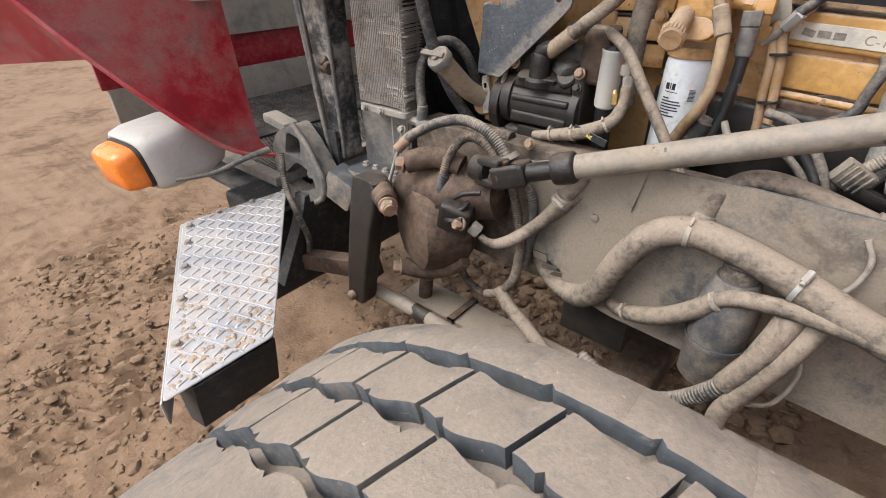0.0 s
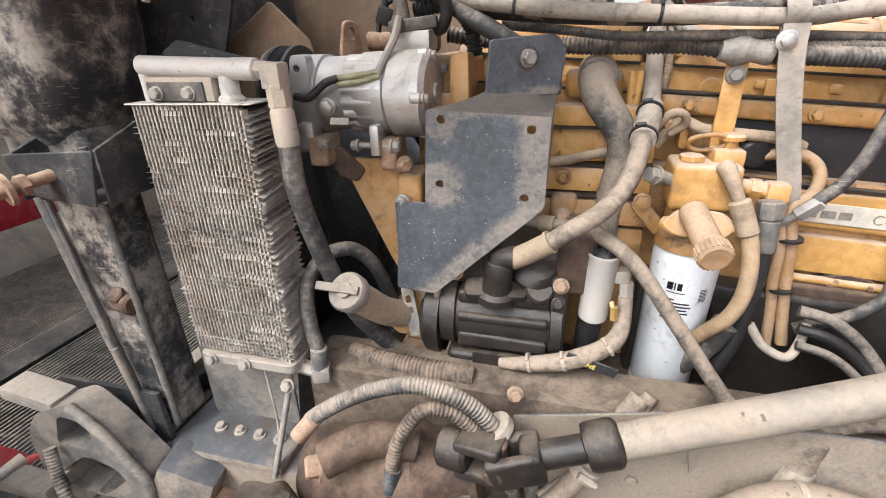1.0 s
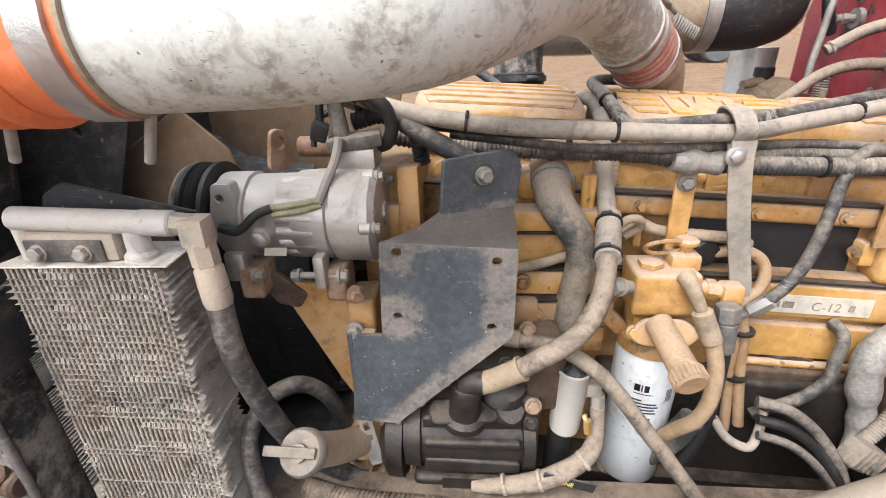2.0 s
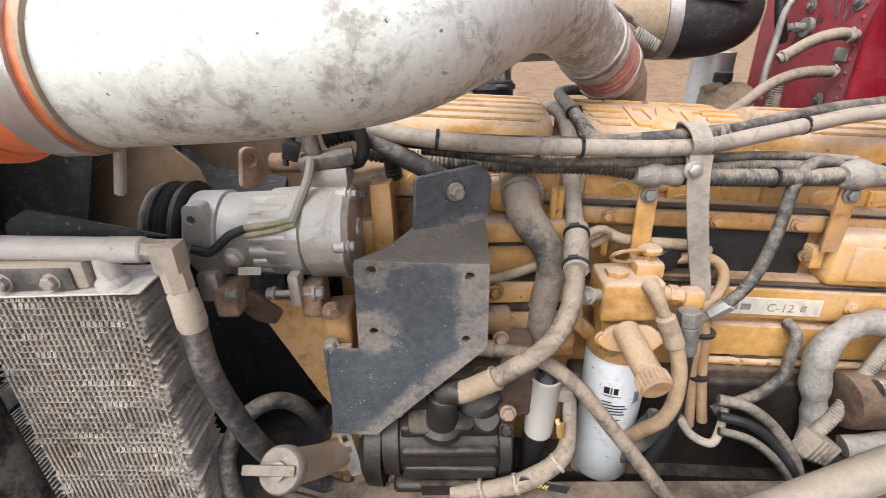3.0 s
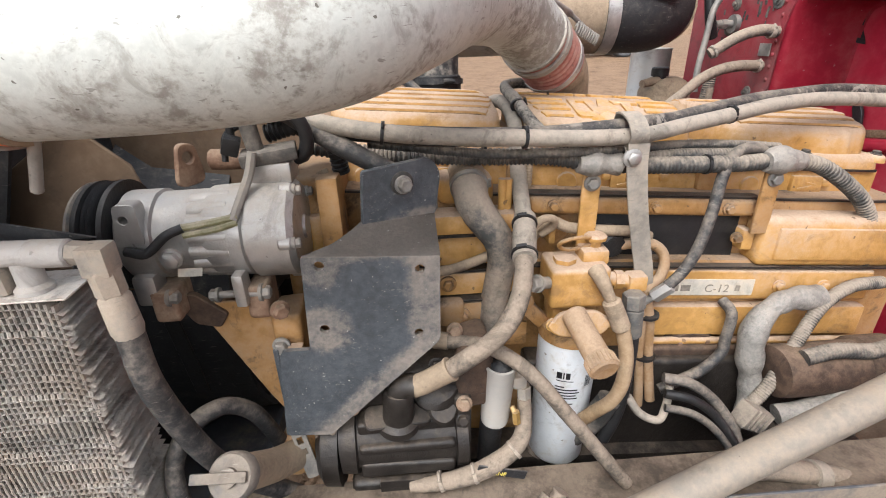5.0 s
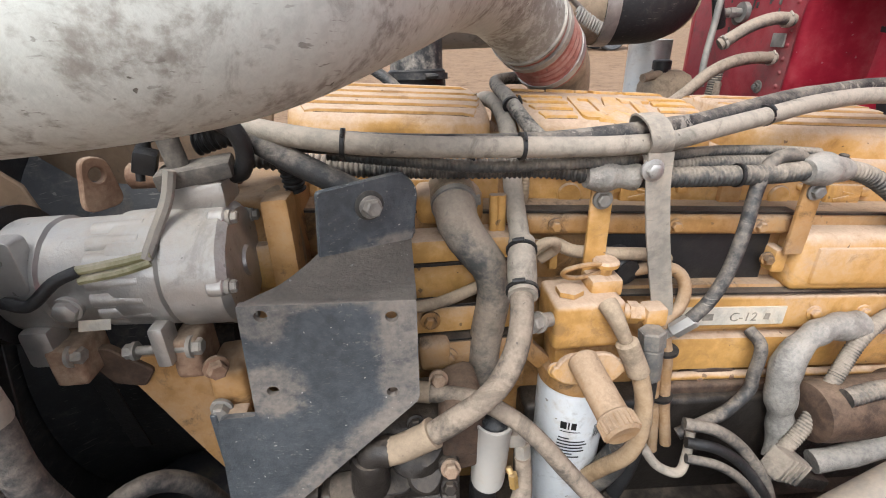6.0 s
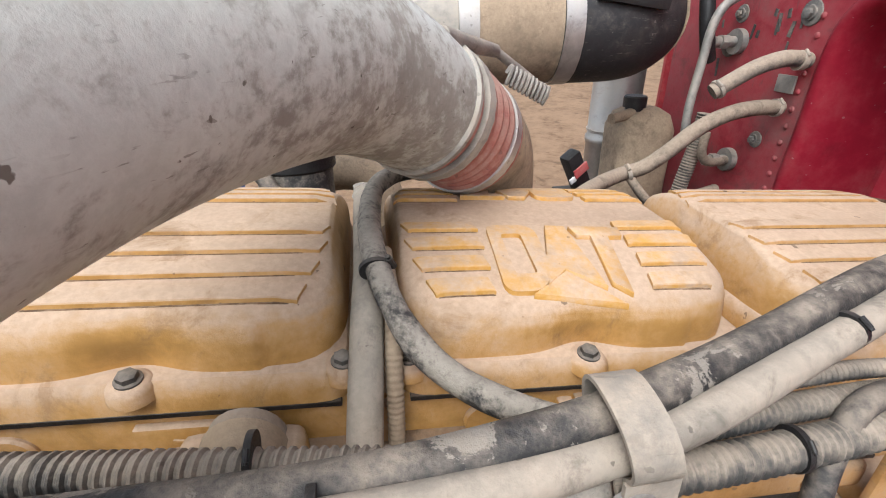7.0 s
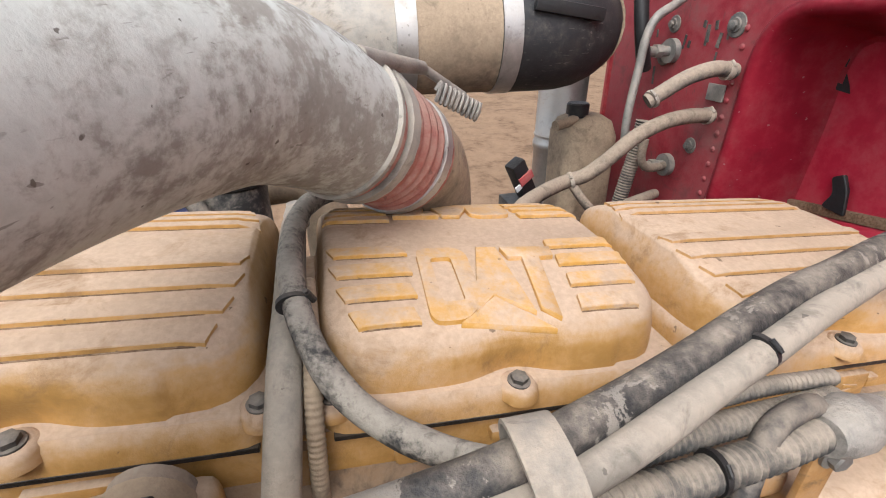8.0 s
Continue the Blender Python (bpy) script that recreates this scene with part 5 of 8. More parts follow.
# ---- frame rail ----
rail = thing("frame_rail", "long dusty truck frame rail, grey paint flaking", "frame rail", (-0.3, 0.9, 0.83))
web = raw(*stack([[(x, 0.868, 0.845), (x, 0.868, 1.152), (x, 0.955, 1.152), (x, 0.955, 1.140), (x, 0.880, 1.140), (x, 0.880, 0.857), (x, 0.955, 0.857), (x, 0.955, 0.845)] for x in np.linspace(-0.80, 1.4, 36)]))
part("channel", soften(web, 0.004, 2, 60), RAIL_STEEL, rail)
part("web_plate", shaken(plate([(-0.44, 0.925), (-0.36, 0.90), (-0.34, 0.85), (-0.23, 0.83), (0.5, 0.80), (0.5, 1.175), (-0.05, 1.185), (-0.28, 1.178), (-0.47, 1.13)], 0.005, (0, 0.858, 0), (1, 0, 0), (0, 0, 1)), 0.003, 12), FRAME_PAINT, rail, "flaking side plate")
part("paint_flap", plate([(-0.25, 1.175), (-0.215, 1.176), (-0.232, 1.085)], 0.003, (0, 0.85, 0), (1, 0, 0), (0, 0, 1), bevel=0.0005), FRAME_PAINT, rail)
for k, (x, z) in enumerate(((-0.41, 0.915), (-0.385, 0.895), (-0.36, 0.885), (-0.30, 1.16))):
    part("paint_flake", shaken(obox((x, 0.851, z), (0.035, 0.002, 0.022), (18 + 7 * k, 10 * k, 20 * k), 0.0), 0.003, 60), FRAME_PAINT, rail)
for x, z in ((-0.24, 0.99), (-0.23, 0.93), (0.16, 1.06), (0.30, 1.05), (-0.3, 1.05)):
    part("bolt", bolt((x, 0.856, z), (0, -1, 0), 0.009, 0.006, 1.3), FRAME_PAINT, rail)
# Added dark block that fills the black gap under the rail.
part("inner_bracket", box((-0.36, 0.90, 0.70), (-0.20, 1.0, 0.85), 0.006), OILY, rail)
part("far_rail", box((-1.15, 1.66, 0.845), (1.4, 1.74, 1.152), 0.006), OILY, rail)

# ---- steering gear ----
gear = thing("steering_gearbox", "rusty cast iron steering gearbox with ports and bolts", "steering gearbox", (-0.65, 0.78, 0.80))
b1 = lathe((-0.70, 0.755, 0.93), (0.45, 0.89, 0.0), [(-0.03, 0.0), (-0.03, 0.075), (-0.015, 0.105), (0.02, 0.115), (0.09, 0.115), (0.12, 0.09), (0.12, 0)], 32)
part("sector_housing", shaken(b1, 0.004, 18), RUST, gear)
part("piston_housing", shaken(lathe((-0.775, 0.80, 1.0), (0.95, 0.1, 0.15), [(0, 0.0), (0, 0.055), (0.02, 0.07), (0.18, 0.075), (0.20, 0.06), (0.27, 0.05), (0.28, 0.0)], 32), 0.003, 20), RUST, gear)
part("upper_rib", tube([(-0.715, 0.742, 1.10), (-0.66, 0.78, 1.115), (-0.60, 0.80, 1.10)], 0.026, 18), RUST, gear)
part("valve_block", shaken(obox((-0.575, 0.748, 1.005), (0.075, 0.05, 0.07), (10, 15, 20), 0.012, 3), 0.002, 30), OILY, gear)
for p, d, r in (((-0.716, 0.735, 1.098), (-0.8, -0.5, 0.1), 0.016), ((-0.742, 0.725, 0.808), (-0.7, -0.7, 0.1), 0.017), ((-0.54, 0.722, 1.008), (-0.2, -0.9, 0.2), 0.011)):
    part("bolt", bolt(p, d, r, 0.018, 1.35), RUST_LIGHT, gear)
part("lower_rib", tube([(-0.738, 0.732, 0.81), (-0.69, 0.76, 0.80), (-0.62, 0.77, 0.83), (-0.57, 0.78, 0.87)], [0.024, 0.022, 0.02, 0.016], 16), RUST, gear)
arm = thing("pitman_arm", "dark forged steering arm hanging from the gearbox", "steering arm", (-0.845, 0.68, 0.70))
part("arm", shaken(soften(raw(*stack([loop_at(-0.845 - w * 1.3 + dx, -0.845 + w * 1.3 + dx, 0.650 + dy, 0.70 + dy, z, 0.012) for z, w, dx, dy in ((0.685, 0.022, -0.01, 0.0), (0.70, 0.028, -0.008, 0), (0.80, 0.030, 0.01, 0.0), (0.93, 0.032, 0.03, 0.01), (1.02, 0.036, 0.045, 0.02), (1.055, 0.030, 0.05, 0.02), (1.06, 0.02, 0.05, 0.02))])), 0.004), 0.0015, 25), OILY, arm)
part("shaft_boss", rod((-0.80, 0.72, 1.03), (-0.715, 0.672, 1.025), 0.03, 0.026, seg=24, edge=0.006), RUST, arm)
part("clamp_bolt", join(rod((-0.735, 0.685, 1.025), (-0.685, 0.652, 1.02), 0.014, seg=16), bolt((-0.705, 0.664, 1.022), (0.75, -0.6, -0.05), 0.019, 0.018, 1.2)), RUST_LIGHT, arm)
part("ball_end", lathe((-0.862, 0.652, 0.702), (-0.2, -0.9, 0), [(0, 0.014), (0.012, 0.014), (0.018, 0.008), (0.018, 0)], 16), RUST_LIGHT, arm)
drag = thing("drag_link", "dusty steel drag link below the gearbox", "steering rod", (-0.75, 0.75, 0.55))
part("rod", tube([(-0.86, 0.70, 0.705), (-0.80, 0.715, 0.695), (-0.66, 0.722, 0.685), (-0.45, 0.725, 0.672), (-0.20, 0.72, 0.655), (-0.02, 0.70, 0.645)], 0.019, 18), SHAFT, drag, "scuffed pale tube")
for x in (-0.70, -0.42):
    part("worn_band", lathe((x, 0.7225, 0.687 if x < -0.6 else 0.670), (1, 0, -0.06), [(0, 0.0192), (0.002, 0.0205), (0.05, 0.0205), (0.052, 0.0192)], 18), OILY, drag)
part("stay", tube([(-0.74, 0.82, 0.72), (-0.74, 0.80, 0.60), (-0.76, 0.80, 0.5)], 0.02, 12), RUST, drag)

shaft = thing("steering_shaft", "pale scuffed steering shaft with a universal joint", "steering shaft", (-0.3, 0.82, 1.13))
SD = V(1, 0.16, 0.34).normalized()
S0 = V(-0.351, 0.80, 1.16)
part("tube", rod(S0 + SD * 0.012, S0 + SD * 1.2, 0.0225, seg=28, edge=0.002), SHAFT, shaft)
part("collar", shaken(lathe(S0 - SD * 0.024, SD, [(0, 0.018), (0.002, 0.029), (0.008, 0.031), (0.036, 0.031), (0.042, 0.029), (0.046, 0.023)], 28), 0.001, 40), OILY, shaft, "dark grimy collar")
part("splined_stub", shaken(rod(S0 - SD * 0.10, S0 - SD * 0.012, 0.0185, seg=18), 0.0012, 60), OILY, shaft)
U = S0 - SD * 0.118
part("yoke", shaken(join(obox(U + V(0.004, -0.021, 0.003), (0.066, 0.016, 0.046), (0, -18, 9), 0.007, 3), obox(U + V(0.004, 0.021, 0.003), (0.066, 0.016, 0.046), (0, -18, 9), 0.007, 3), obox(U + V(0.026, 0, 0.010), (0.028, 0.05, 0.046), (0, -18, 9), 0.009, 3)), 0.0018, 45), OILY, shaft)
part("cross", shaken(join(rod(U + V(-0.02, -0.032, -0.004), U + V(-0.02, 0.034, -0.004), 0.0135, seg=16, edge=0.003), rod(U + V(-0.02, 0, -0.034), U + V(-0.02, 0, 0.030), 0.0135, seg=16, edge=0.003)), 0.001, 50), RUST, shaft)
part("lower_yoke", shaken(join(obox(U + V(-0.042, 0.0, 0.019), (0.064, 0.040, 0.016), (0, -10, -15), 0.006, 3), obox(U + V(-0.042, 0.0, -0.026), (0.064, 0.040, 0.016), (0, -10, -15), 0.006, 3), rod(U + V(-0.055, 0.005, -0.006), U + V(-0.10, 0.015, -0.012), 0.028, seg=24, edge=0.006)), 0.0018, 45), OILY, shaft)

# ---- front wheel ----
wheel = thing("truck_wheel", "dusty worn truck wheel whose tyre has deep zigzag tread grooves", "wheel", (-0.032, 0.101, 0.0))
TC = wheel.location + V(0, 0, 0.5676)


def tyre_carcass():
    prof = [(-0.12, 0.29), (-0.155, 0.34), (-0.178, 0.41), (-0.182, 0.46), (-0.176, 0.497), (-0.160, 0.503), (0.222, 0.503), (0.240, 0.495), (0.246, 0.46), (0.242, 0.41), (0.22, 0.34), (0.18, 0.29)]
    seg = 96
    verts, faces = [], []
    for k in range(seg):
        a = 2 * math.pi * k / seg
        verts += [(TC.x + r * math.sin(a), TC.y + y, TC.z + r * math.cos(a)) for y, r in prof]
    n = len(prof)
    for k in range(seg):
        j = (k + 1) % seg
        faces += [(k * n + i, k * n + i + 1, j * n + i + 1, j * n + i) for i in range(n - 1)]
        faces.append((k * n + n - 1, k * n, j * n, j * n + n - 1))
    return raw(verts, faces)


part("carcass", tyre_carcass(), TYRE, wheel)


def tread_block(a0, a1, y0, y1, s0, s1, zig):
    """One block between two zigzag grooves; s0 and s1 slant its ends."""
    na, nb = 16, 3
    verts, faces = [], []
    for top in (0, 1):
        for i in range(na + 1):
            for j in range(nb + 1):
                u, w = i / na, j / nb
                y = y0 + (y1 - y0) * w
                a = a0 + (a1 - a0) * u + (s0 * (1 - u) + s1 * u) * (w - 0.5)
                y += zig(u)
                if i == 5 and j == 0:
                    y += 0.006
                if i == 11 and j == nb:
                    y -= 0.006
                crown = 0.007 * (1 - ((y - 0.03) / 0.21) ** 2) - 0.25 * max(0.0, y - 0.20)
                r = (0.522 + crown) if top else 0.500
                if top and (i in (0, na) or j in (0, nb)):
                    r -= 0.0022
                if top:
                    r += 0.0008 * noise.noise(V(a * 40, y * 60, 0))
                verts.append((TC.x + r * math.sin(a), TC.y + y, TC.z + r * math.cos(a)))
    m = (na + 1) * (nb + 1)
    q = lambda i, j: i * (nb + 1) + j
    for i in range(na):
        for j in range(nb):
            faces.append((m + q(i, j), m + q(i + 1, j), m + q(i + 1, j + 1), m + q(i, j + 1)))
    for i in range(na):
        for j in (0, nb):
            faces.append((q(i, j), q(i + 1, j), m + q(i + 1, j), m + q(i, j)))
    for j in range(nb):
        for i in (0, na):
            faces.append((q(i, j), q(i, j + 1), m + q(i, j + 1), m + q(i, j)))
    return raw(verts, faces)


NB = 38
for k in range(NB):
    a0, da = 2 * math.pi * k / NB, 2 * math.pi / NB
    zig = lambda u: 0.0045 * math.cos(2 * math.pi * u)
    for row, (y0, y1, off) in enumerate(((0.025, 0.088, 0.74), (0.105, 0.163, 0.52))):
        part("tread_block", tread_block(a0 + off * da, a0 + off * da + da * 0.93, y0, y1, 0.035, 0.035, zig), TYRE, wheel, angle=50)
    part("shoulder_block", tread_block(a0, a0 + da * 1.0, -0.178, 0.007, 0.0, 0.0, zig), TYRE, wheel, angle=50)
    part("shoulder_block", tread_block(a0, a0 + da * 1.0, 0.180, 0.238, 0.0, 0.0, lambda u: 0), TYRE, wheel, angle=50)
part("rim", lathe(TC - V(0, 0.11, 0), (0, 1, 0), [(0, 0.0), (0, 0.12), (0.03, 0.14), (0.03, 0.26), (0.0, 0.285), (0.0, 0.292), (0.28, 0.292), (0.28, 0.0)], 48), DARK_IRON, wheel, "dark steel rim")
# steered a little, and larger than the pattern it is built from
wheel.rotation_euler = (0, 0, 0.03)
wheel.scale = (1.087, 1.087, 1.087)

# Unseen far wheel, added to keep light off the ground under the truck.
far_wheel = thing("truck_wheel", "unseen far-side wheel, added to shade the ground under the truck", "wheel", (-0.19, 2.18, 0.0))
part("tyre", lathe((-0.19, 2.0, 0.53), (0, 1, 0), [(0.03, 0.29), (0.0, 0.36), (-0.01, 0.46), (0.02, 0.52), (0.18, 0.53), (0.36, 0.52), (0.39, 0.46), (0.38, 0.36), (0.35, 0.29)], 64), TYRE, far_wheel)
part("rim", lathe((-0.19, 2.06, 0.53), (0, 1, 0), [(0, 0.0), (0, 0.12), (0.03, 0.26), (0.0, 0.292), (0.26, 0.292), (0.26, 0.0)], 40), DARK_IRON, far_wheel)

# ---- bumper corner, lamp, hood ----
step = thing("diamond_plate_step", "bright aluminium diamond plate step with bolts and dried mud", "step plate", (-0.95, 0.4, 0.80))
corner = [(-1.258, 0.413), (-0.672, 0.112), (-0.672, 0.318), (-1.224, 0.716)]
part("sheet", plate(rounded(corner, 0.012), 0.004, (0, 0, 0.890), (1, 0, 0), (0, 1, 0)), CHROME_PLATE, step)
part("bent_edge", plate([(-1.258, 0.413), (-0.672, 0.112), (-0.672, 0.108), (-1.258, 0.405)], 0.05, (0, 0, 0.842), (1, 0, 0), (0, 1, 0), bevel=0.001), CHROME_PLATE, step)
lugs = []
A0, A1, A2 = V(-1.258, 0.413, 0), V(0.586, -0.301, 0), V(0.034, 0.303, 0)
for i in range(26):
    for j in range(10):
        u, w = (i + 0.6) / 26.4, (j + 0.7) / 10.4
        p = A0 + A1 * u + (A2 * (1 - u) + V(0.0, 0.206, 0) * u) * w
        t = 45 if (i + j) % 2 else -45
        b = bmesh.new()
        bmesh.ops.create_cube(b, size=1)
        bmesh.ops.scale(b, vec=(0.031, 0.0060, 0.0030), verts=b.verts)
        for q in b.verts:
            if q.co.z > 0:
                q.co.x *= 0.7
                q.co.y *= 0.5
        b.transform(pose(p.x, p.y, 0.8945, 0, 0, t - 27))
        lugs.append(b)
lug = part("tread_pattern", join(*lugs), CHROME_PLATE, step)
lug["kind"] = "stuff"
for u in (0.06, 0.2, 0.38, 0.58, 0.8):
    p = A0 + A1 * u + (A2 * (1 - u) + V(0.0, 0.206, 0) * u) * 0.07
    part("bolt", bolt((p.x, p.y, 0.894), (0, 0, 1), 0.008, 0.007, 1.4), ZINC, step)
for w in (0.3, 0.62, 0.95):
    p = A0 + A2 * w
    part("bolt", bolt((p.x + 0.012, p.y, 0.894), (0, 0, 1), 0.007, 0.006, 1.3), ZINC, step)
part("corner_bracket", plate([(-0.80, 0.885), (-0.672, 0.885), (-0.70, 0.76), (-0.78, 0.72)], 0.16, (0, 0.32, 0), (1, 0, 0), (0, 0, 1)), DARK_PANEL, step)
mud = thing("dried_mud", "crumbs of dried mud lying on the step", "mud", (-0.8, 0.25, 0.896), kind="stuff")
rng = random.Random(9)
lumps = []
for _ in range(260):
    u, w = min(0.97, rng.betavariate(6, 1.2)), rng.uniform(0.05, 0.95)
    p = A0 + A1 * u + (A2 * (1 - u) + V(0.0, 0.206, 0) * u) * w
    r = rng.choice((0.002, 0.003, 0.003, 0.004, 0.005, 0.007))
    b = lathe((p.x, p.y, 0.8935), (rng.uniform(-.2, .2), rng.uniform(-.2, .2), 1), [(0, r), (r * 0.25, r * 0.95), (r * 0.4, r * 0.6), (r * 0.4, 0)], 6)
    lumps.append(shaken(b, r * 0.5, 90))
part("crumbs", join(*lumps), CRUMB, mud)

bumper = thing("front_bumper", "dark steel bumper bracket beneath the step", "bumper", (-1.25, 0.9, 0.6))
part("end_bracket", plate([(0.60, 0.62), (0.80, 0.66), (0.85, 0.90), (0.73, 0.886), (0.70, 0.80)], 0.05, (-1.20, 0, 0), (0, 1, 0), (0, 0, 1)), DARK_PANEL, bumper)
part("tie_bar", obox((-1.02, 0.72, 0.705), (0.34, 0.05, 0.055), (0, -14, 6), 0.006), RUST, bumper)
part("beam", box((-1.45, 0.62, 0.48), (-1.28, 2.1, 0.86), 0.02, 3), DARK_PANEL, bumper)

tow = thing("tilt_bracket", "dusty cast hood hinge with a rubber bush", "hinge", (-1.16, 0.76, 0.93))
outer = rounded([(-1.30, 1.012), (-1.263, 1.059), (-1.165, 1.105), (-1.116, 1.065), (-1.081, 1.02), (-1.047, 0.975), (-1.057, 0.907), (-1.156, 0.858), (-1.285, 0.842), (-1.312, 0.92)], 0.022)
holes = [rounded([(-1.24, 1.000), (-1.205, 1.072), (-1.145, 1.062), (-1.155, 0.998)], 0.016), rounded([(-1.262, 0.93), (-1.185, 0.985), (-1.115, 0.965), (-1.105, 0.915), (-1.17, 0.888), (-1.25, 0.89)], 0.02)]
part("casting", shaken(plate(outer, 0.05, (0, 0.795, 0), (1, 0, 0), (0, 0, 1), holes=holes, bevel=0), 0.0025, 22), GREY_PANEL, tow)
part("back_plate", box((-1.29, 0.815, 0.86), (-1.07, 0.825, 1.08), 0.003), DARK_PANEL, tow)
part("bush", lathe((-1.19, 0.815, 1.035), (0, -1, 0), [(0, 0.036), (0.03, 0.034), (0.034, 0.027), (0.02, 0.018), (0.04, 0.016), (0.042, 0)], 28), RUBBER, tow, "black rubber bush")
part("bolt", bolt((-1.18, 0.80, 0.935), (0.2, -1, 0), 0.016, 0.022, 1.6), ZINC, tow)
part("lip", tube([(-1.165, 0.742, 1.10), (-1.112, 0.738, 1.062), (-1.075, 0.736, 1.015), (-1.047, 0.736, 0.965), (-1.062, 0.738, 0.91), (-1.11, 0.742, 0.875)], 0.009, 10, wobble=0.15), GREY_PANEL, tow)
part("lever", obox((-1.27, 0.77, 1.085), (0.11, 0.05, 0.026), (0, 8, 0), 0.005), ZINC, tow)
part("end_block", shaken(obox((-1.01, 0.78, 0.94), (0.10, 0.07, 0.09), (0, 24, 10), 0.012, 2), 0.004, 30), FRAME_PAINT, tow)
hose("hinge_hose", "grey ribbed hose hanging beside the hinge", [(-1.235, 0.73, 1.005), (-1.22, 0.715, 0.95), (-1.19, 0.70, 0.90), (-1.15, 0.695, 0.84), (-1.13, 0.705, 0.76), (-1.15, 0.71, 0.70), (-1.17, 0.715, 0.69)], 0.010, LOOM, seg=12, pitch=0.006, depth=0.0012)

lamp = thing("turn_signal_lamp", "grey lamp housing with an amber lens on the fender", "lamp", (-1.33, 0.43, 0.98))
LD = V(0.10, -0.98, -0.12).normalized()
L0 = V(-1.43, 0.575, 1.055)
hous = lathe(L0, LD, [(-0.05, 0.0), (-0.045, 0.04), (-0.015, 0.068), (0.03, 0.080), (0.11, 0.080), (0.135, 0.074), (0.142, 0.066), (0.142, 0.0)], 48)
lens = lathe(L0, LD, [(0.138, 0.054), (0.148, 0.058), (0.172, 0.056), (0.188, 0.050), (0.194, 0.04), (0.196, 0.0)], 48)
rim = lathe(L0, LD, [(0.138, 0.058), (0.140, 0.062), (0.148, 0.062), (0.150, 0.057)], 48)
for b in (hous, lens, rim):
    for q in b.verts:
        d = q.co - L0
        along = LD * d.dot(LD)
        side = d - along
        if side.length > 1e-4:
            cx, cz = abs(side.x) / side.length, abs(side.z) / side.length
            side = side * min(1.25, 1 / (cx ** 5 + cz ** 5 + 1e-6) ** 0.2)
        d = along + side
        q.co = L0 + V(d.x * 1.35, d.y * 1.3, d.z * 1.0)
part("lens_rim", rim, DARK_PANEL, lamp)
part("housing", hous, PLASTIC, lamp)
part("lens", lens, AMBER, lamp, "amber lens")
part("mount_strut", tube([(-1.29, 0.44, 1.0), (-1.26, 0.53, 1.0), (-1.24, 0.62, 1.02), (-1.225, 0.69, 1.03)], [0.005, 0.006, 0.008, 0.010], 12), GREY_PANEL, lamp)

hood = thing("tilted_hood", "faded red truck hood tilted forward, grille mesh and grey inside", "hood", (-1.8, 1.1, 0.90))


def sheet(rows, thick=0.006):
    """A skin through rows of places, given some thickness."""
    n = len(rows[0])
    fine = []
    for r in rows:
        fine.append([c for c, _ in curve(r, 0.03)])
    m = min(len(f) for f in fine)
    fine = [[f[round(i * (len(f) - 1) / (m - 1))] for i in range(m)] for f in fine]
    bm = raw([p for f in fine for p in f], [(j * m + i, j * m + i + 1, (j + 1) * m + i + 1, (j + 1) * m + i) for j in range(len(fine) - 1) for i in range(m - 1)])
    bmesh.ops.solidify(bm, geom=list(bm.faces), thickness=thick)
    return bm


part("fender_skin", sheet([[(-1.245, 0.712, 1.0), (-1.26, 0.60, 1.045), (-1.30, 0.485, 1.16), (-1.38, 0.375, 1.305), (-1.46, 0.29, 1.44), (-1.55, 0.18, 1.62)], [(-1.26, 0.70, 1.03), (-1.285, 0.63, 1.09), (-1.33, 0.56, 1.20), (-1.39, 0.50, 1.33), (-1.45, 0.45, 1.46), (-1.52, 0.40, 1.65)], [(-1.265, 0.69, 1.045), (-1.295, 0.70, 1.10), (-1.34, 0.718, 1.16), (-1.38, 0.732, 1.28), (-1.42, 0.748, 1.40), (-1.48, 0.78, 1.66)]]), RED, hood)
part("fender_lip", tube([(-1.245, 0.715, 1.0), (-1.26, 0.60, 1.045), (-1.30, 0.485, 1.16), (-1.38, 0.375, 1.305), (-1.46, 0.29, 1.44), (-1.55, 0.18, 1.62)], 0.006, 8), RED, hood)
part("fender_outer", sheet([[(-1.38, 0.375, 1.305), (-1.46, 0.29, 1.44), (-1.55, 0.18, 1.62)], [(-1.9, 0.27, 1.25), (-1.95, 0.22, 1.42), (-2.0, 0.1, 1.6)], [(-2.5, 0.2, 1.12), (-2.5, 0.15, 1.35), (-2.5, 0.05, 1.6)]]), RED, hood)
part("patch", obox((-1.405, 0.690, 1.455), (0.08, 0.012, 0.10), (8, 0, 62), 0.003), LINER, hood, "grey cloth patch")
part("inner_wall", box((-2.28, 0.62, 0.80), (-2.25, 2.05, 1.06), 0.004), LINER, hood)
part("red_band", box((-2.272, 0.60, 1.06), (-2.252, 2.05, 1.205), 0.004), RED_DEEP, hood, "red painted cross band")
part("upper_wall", plate([(0.45, 1.205), (2.05, 1.205), (2.05, 2.3), (0.45, 2.3)], 0.03, (-2.26, 0, 0), (0, 1, 0), (0, 0, 1)), LINER, hood)
for y in np.linspace(0.7, 2.0, 9):
    part("rivet", bolt((-2.25, y, 1.09), (1, 0, 0), 0.006, 0.004, 0), RED_DEEP, hood)
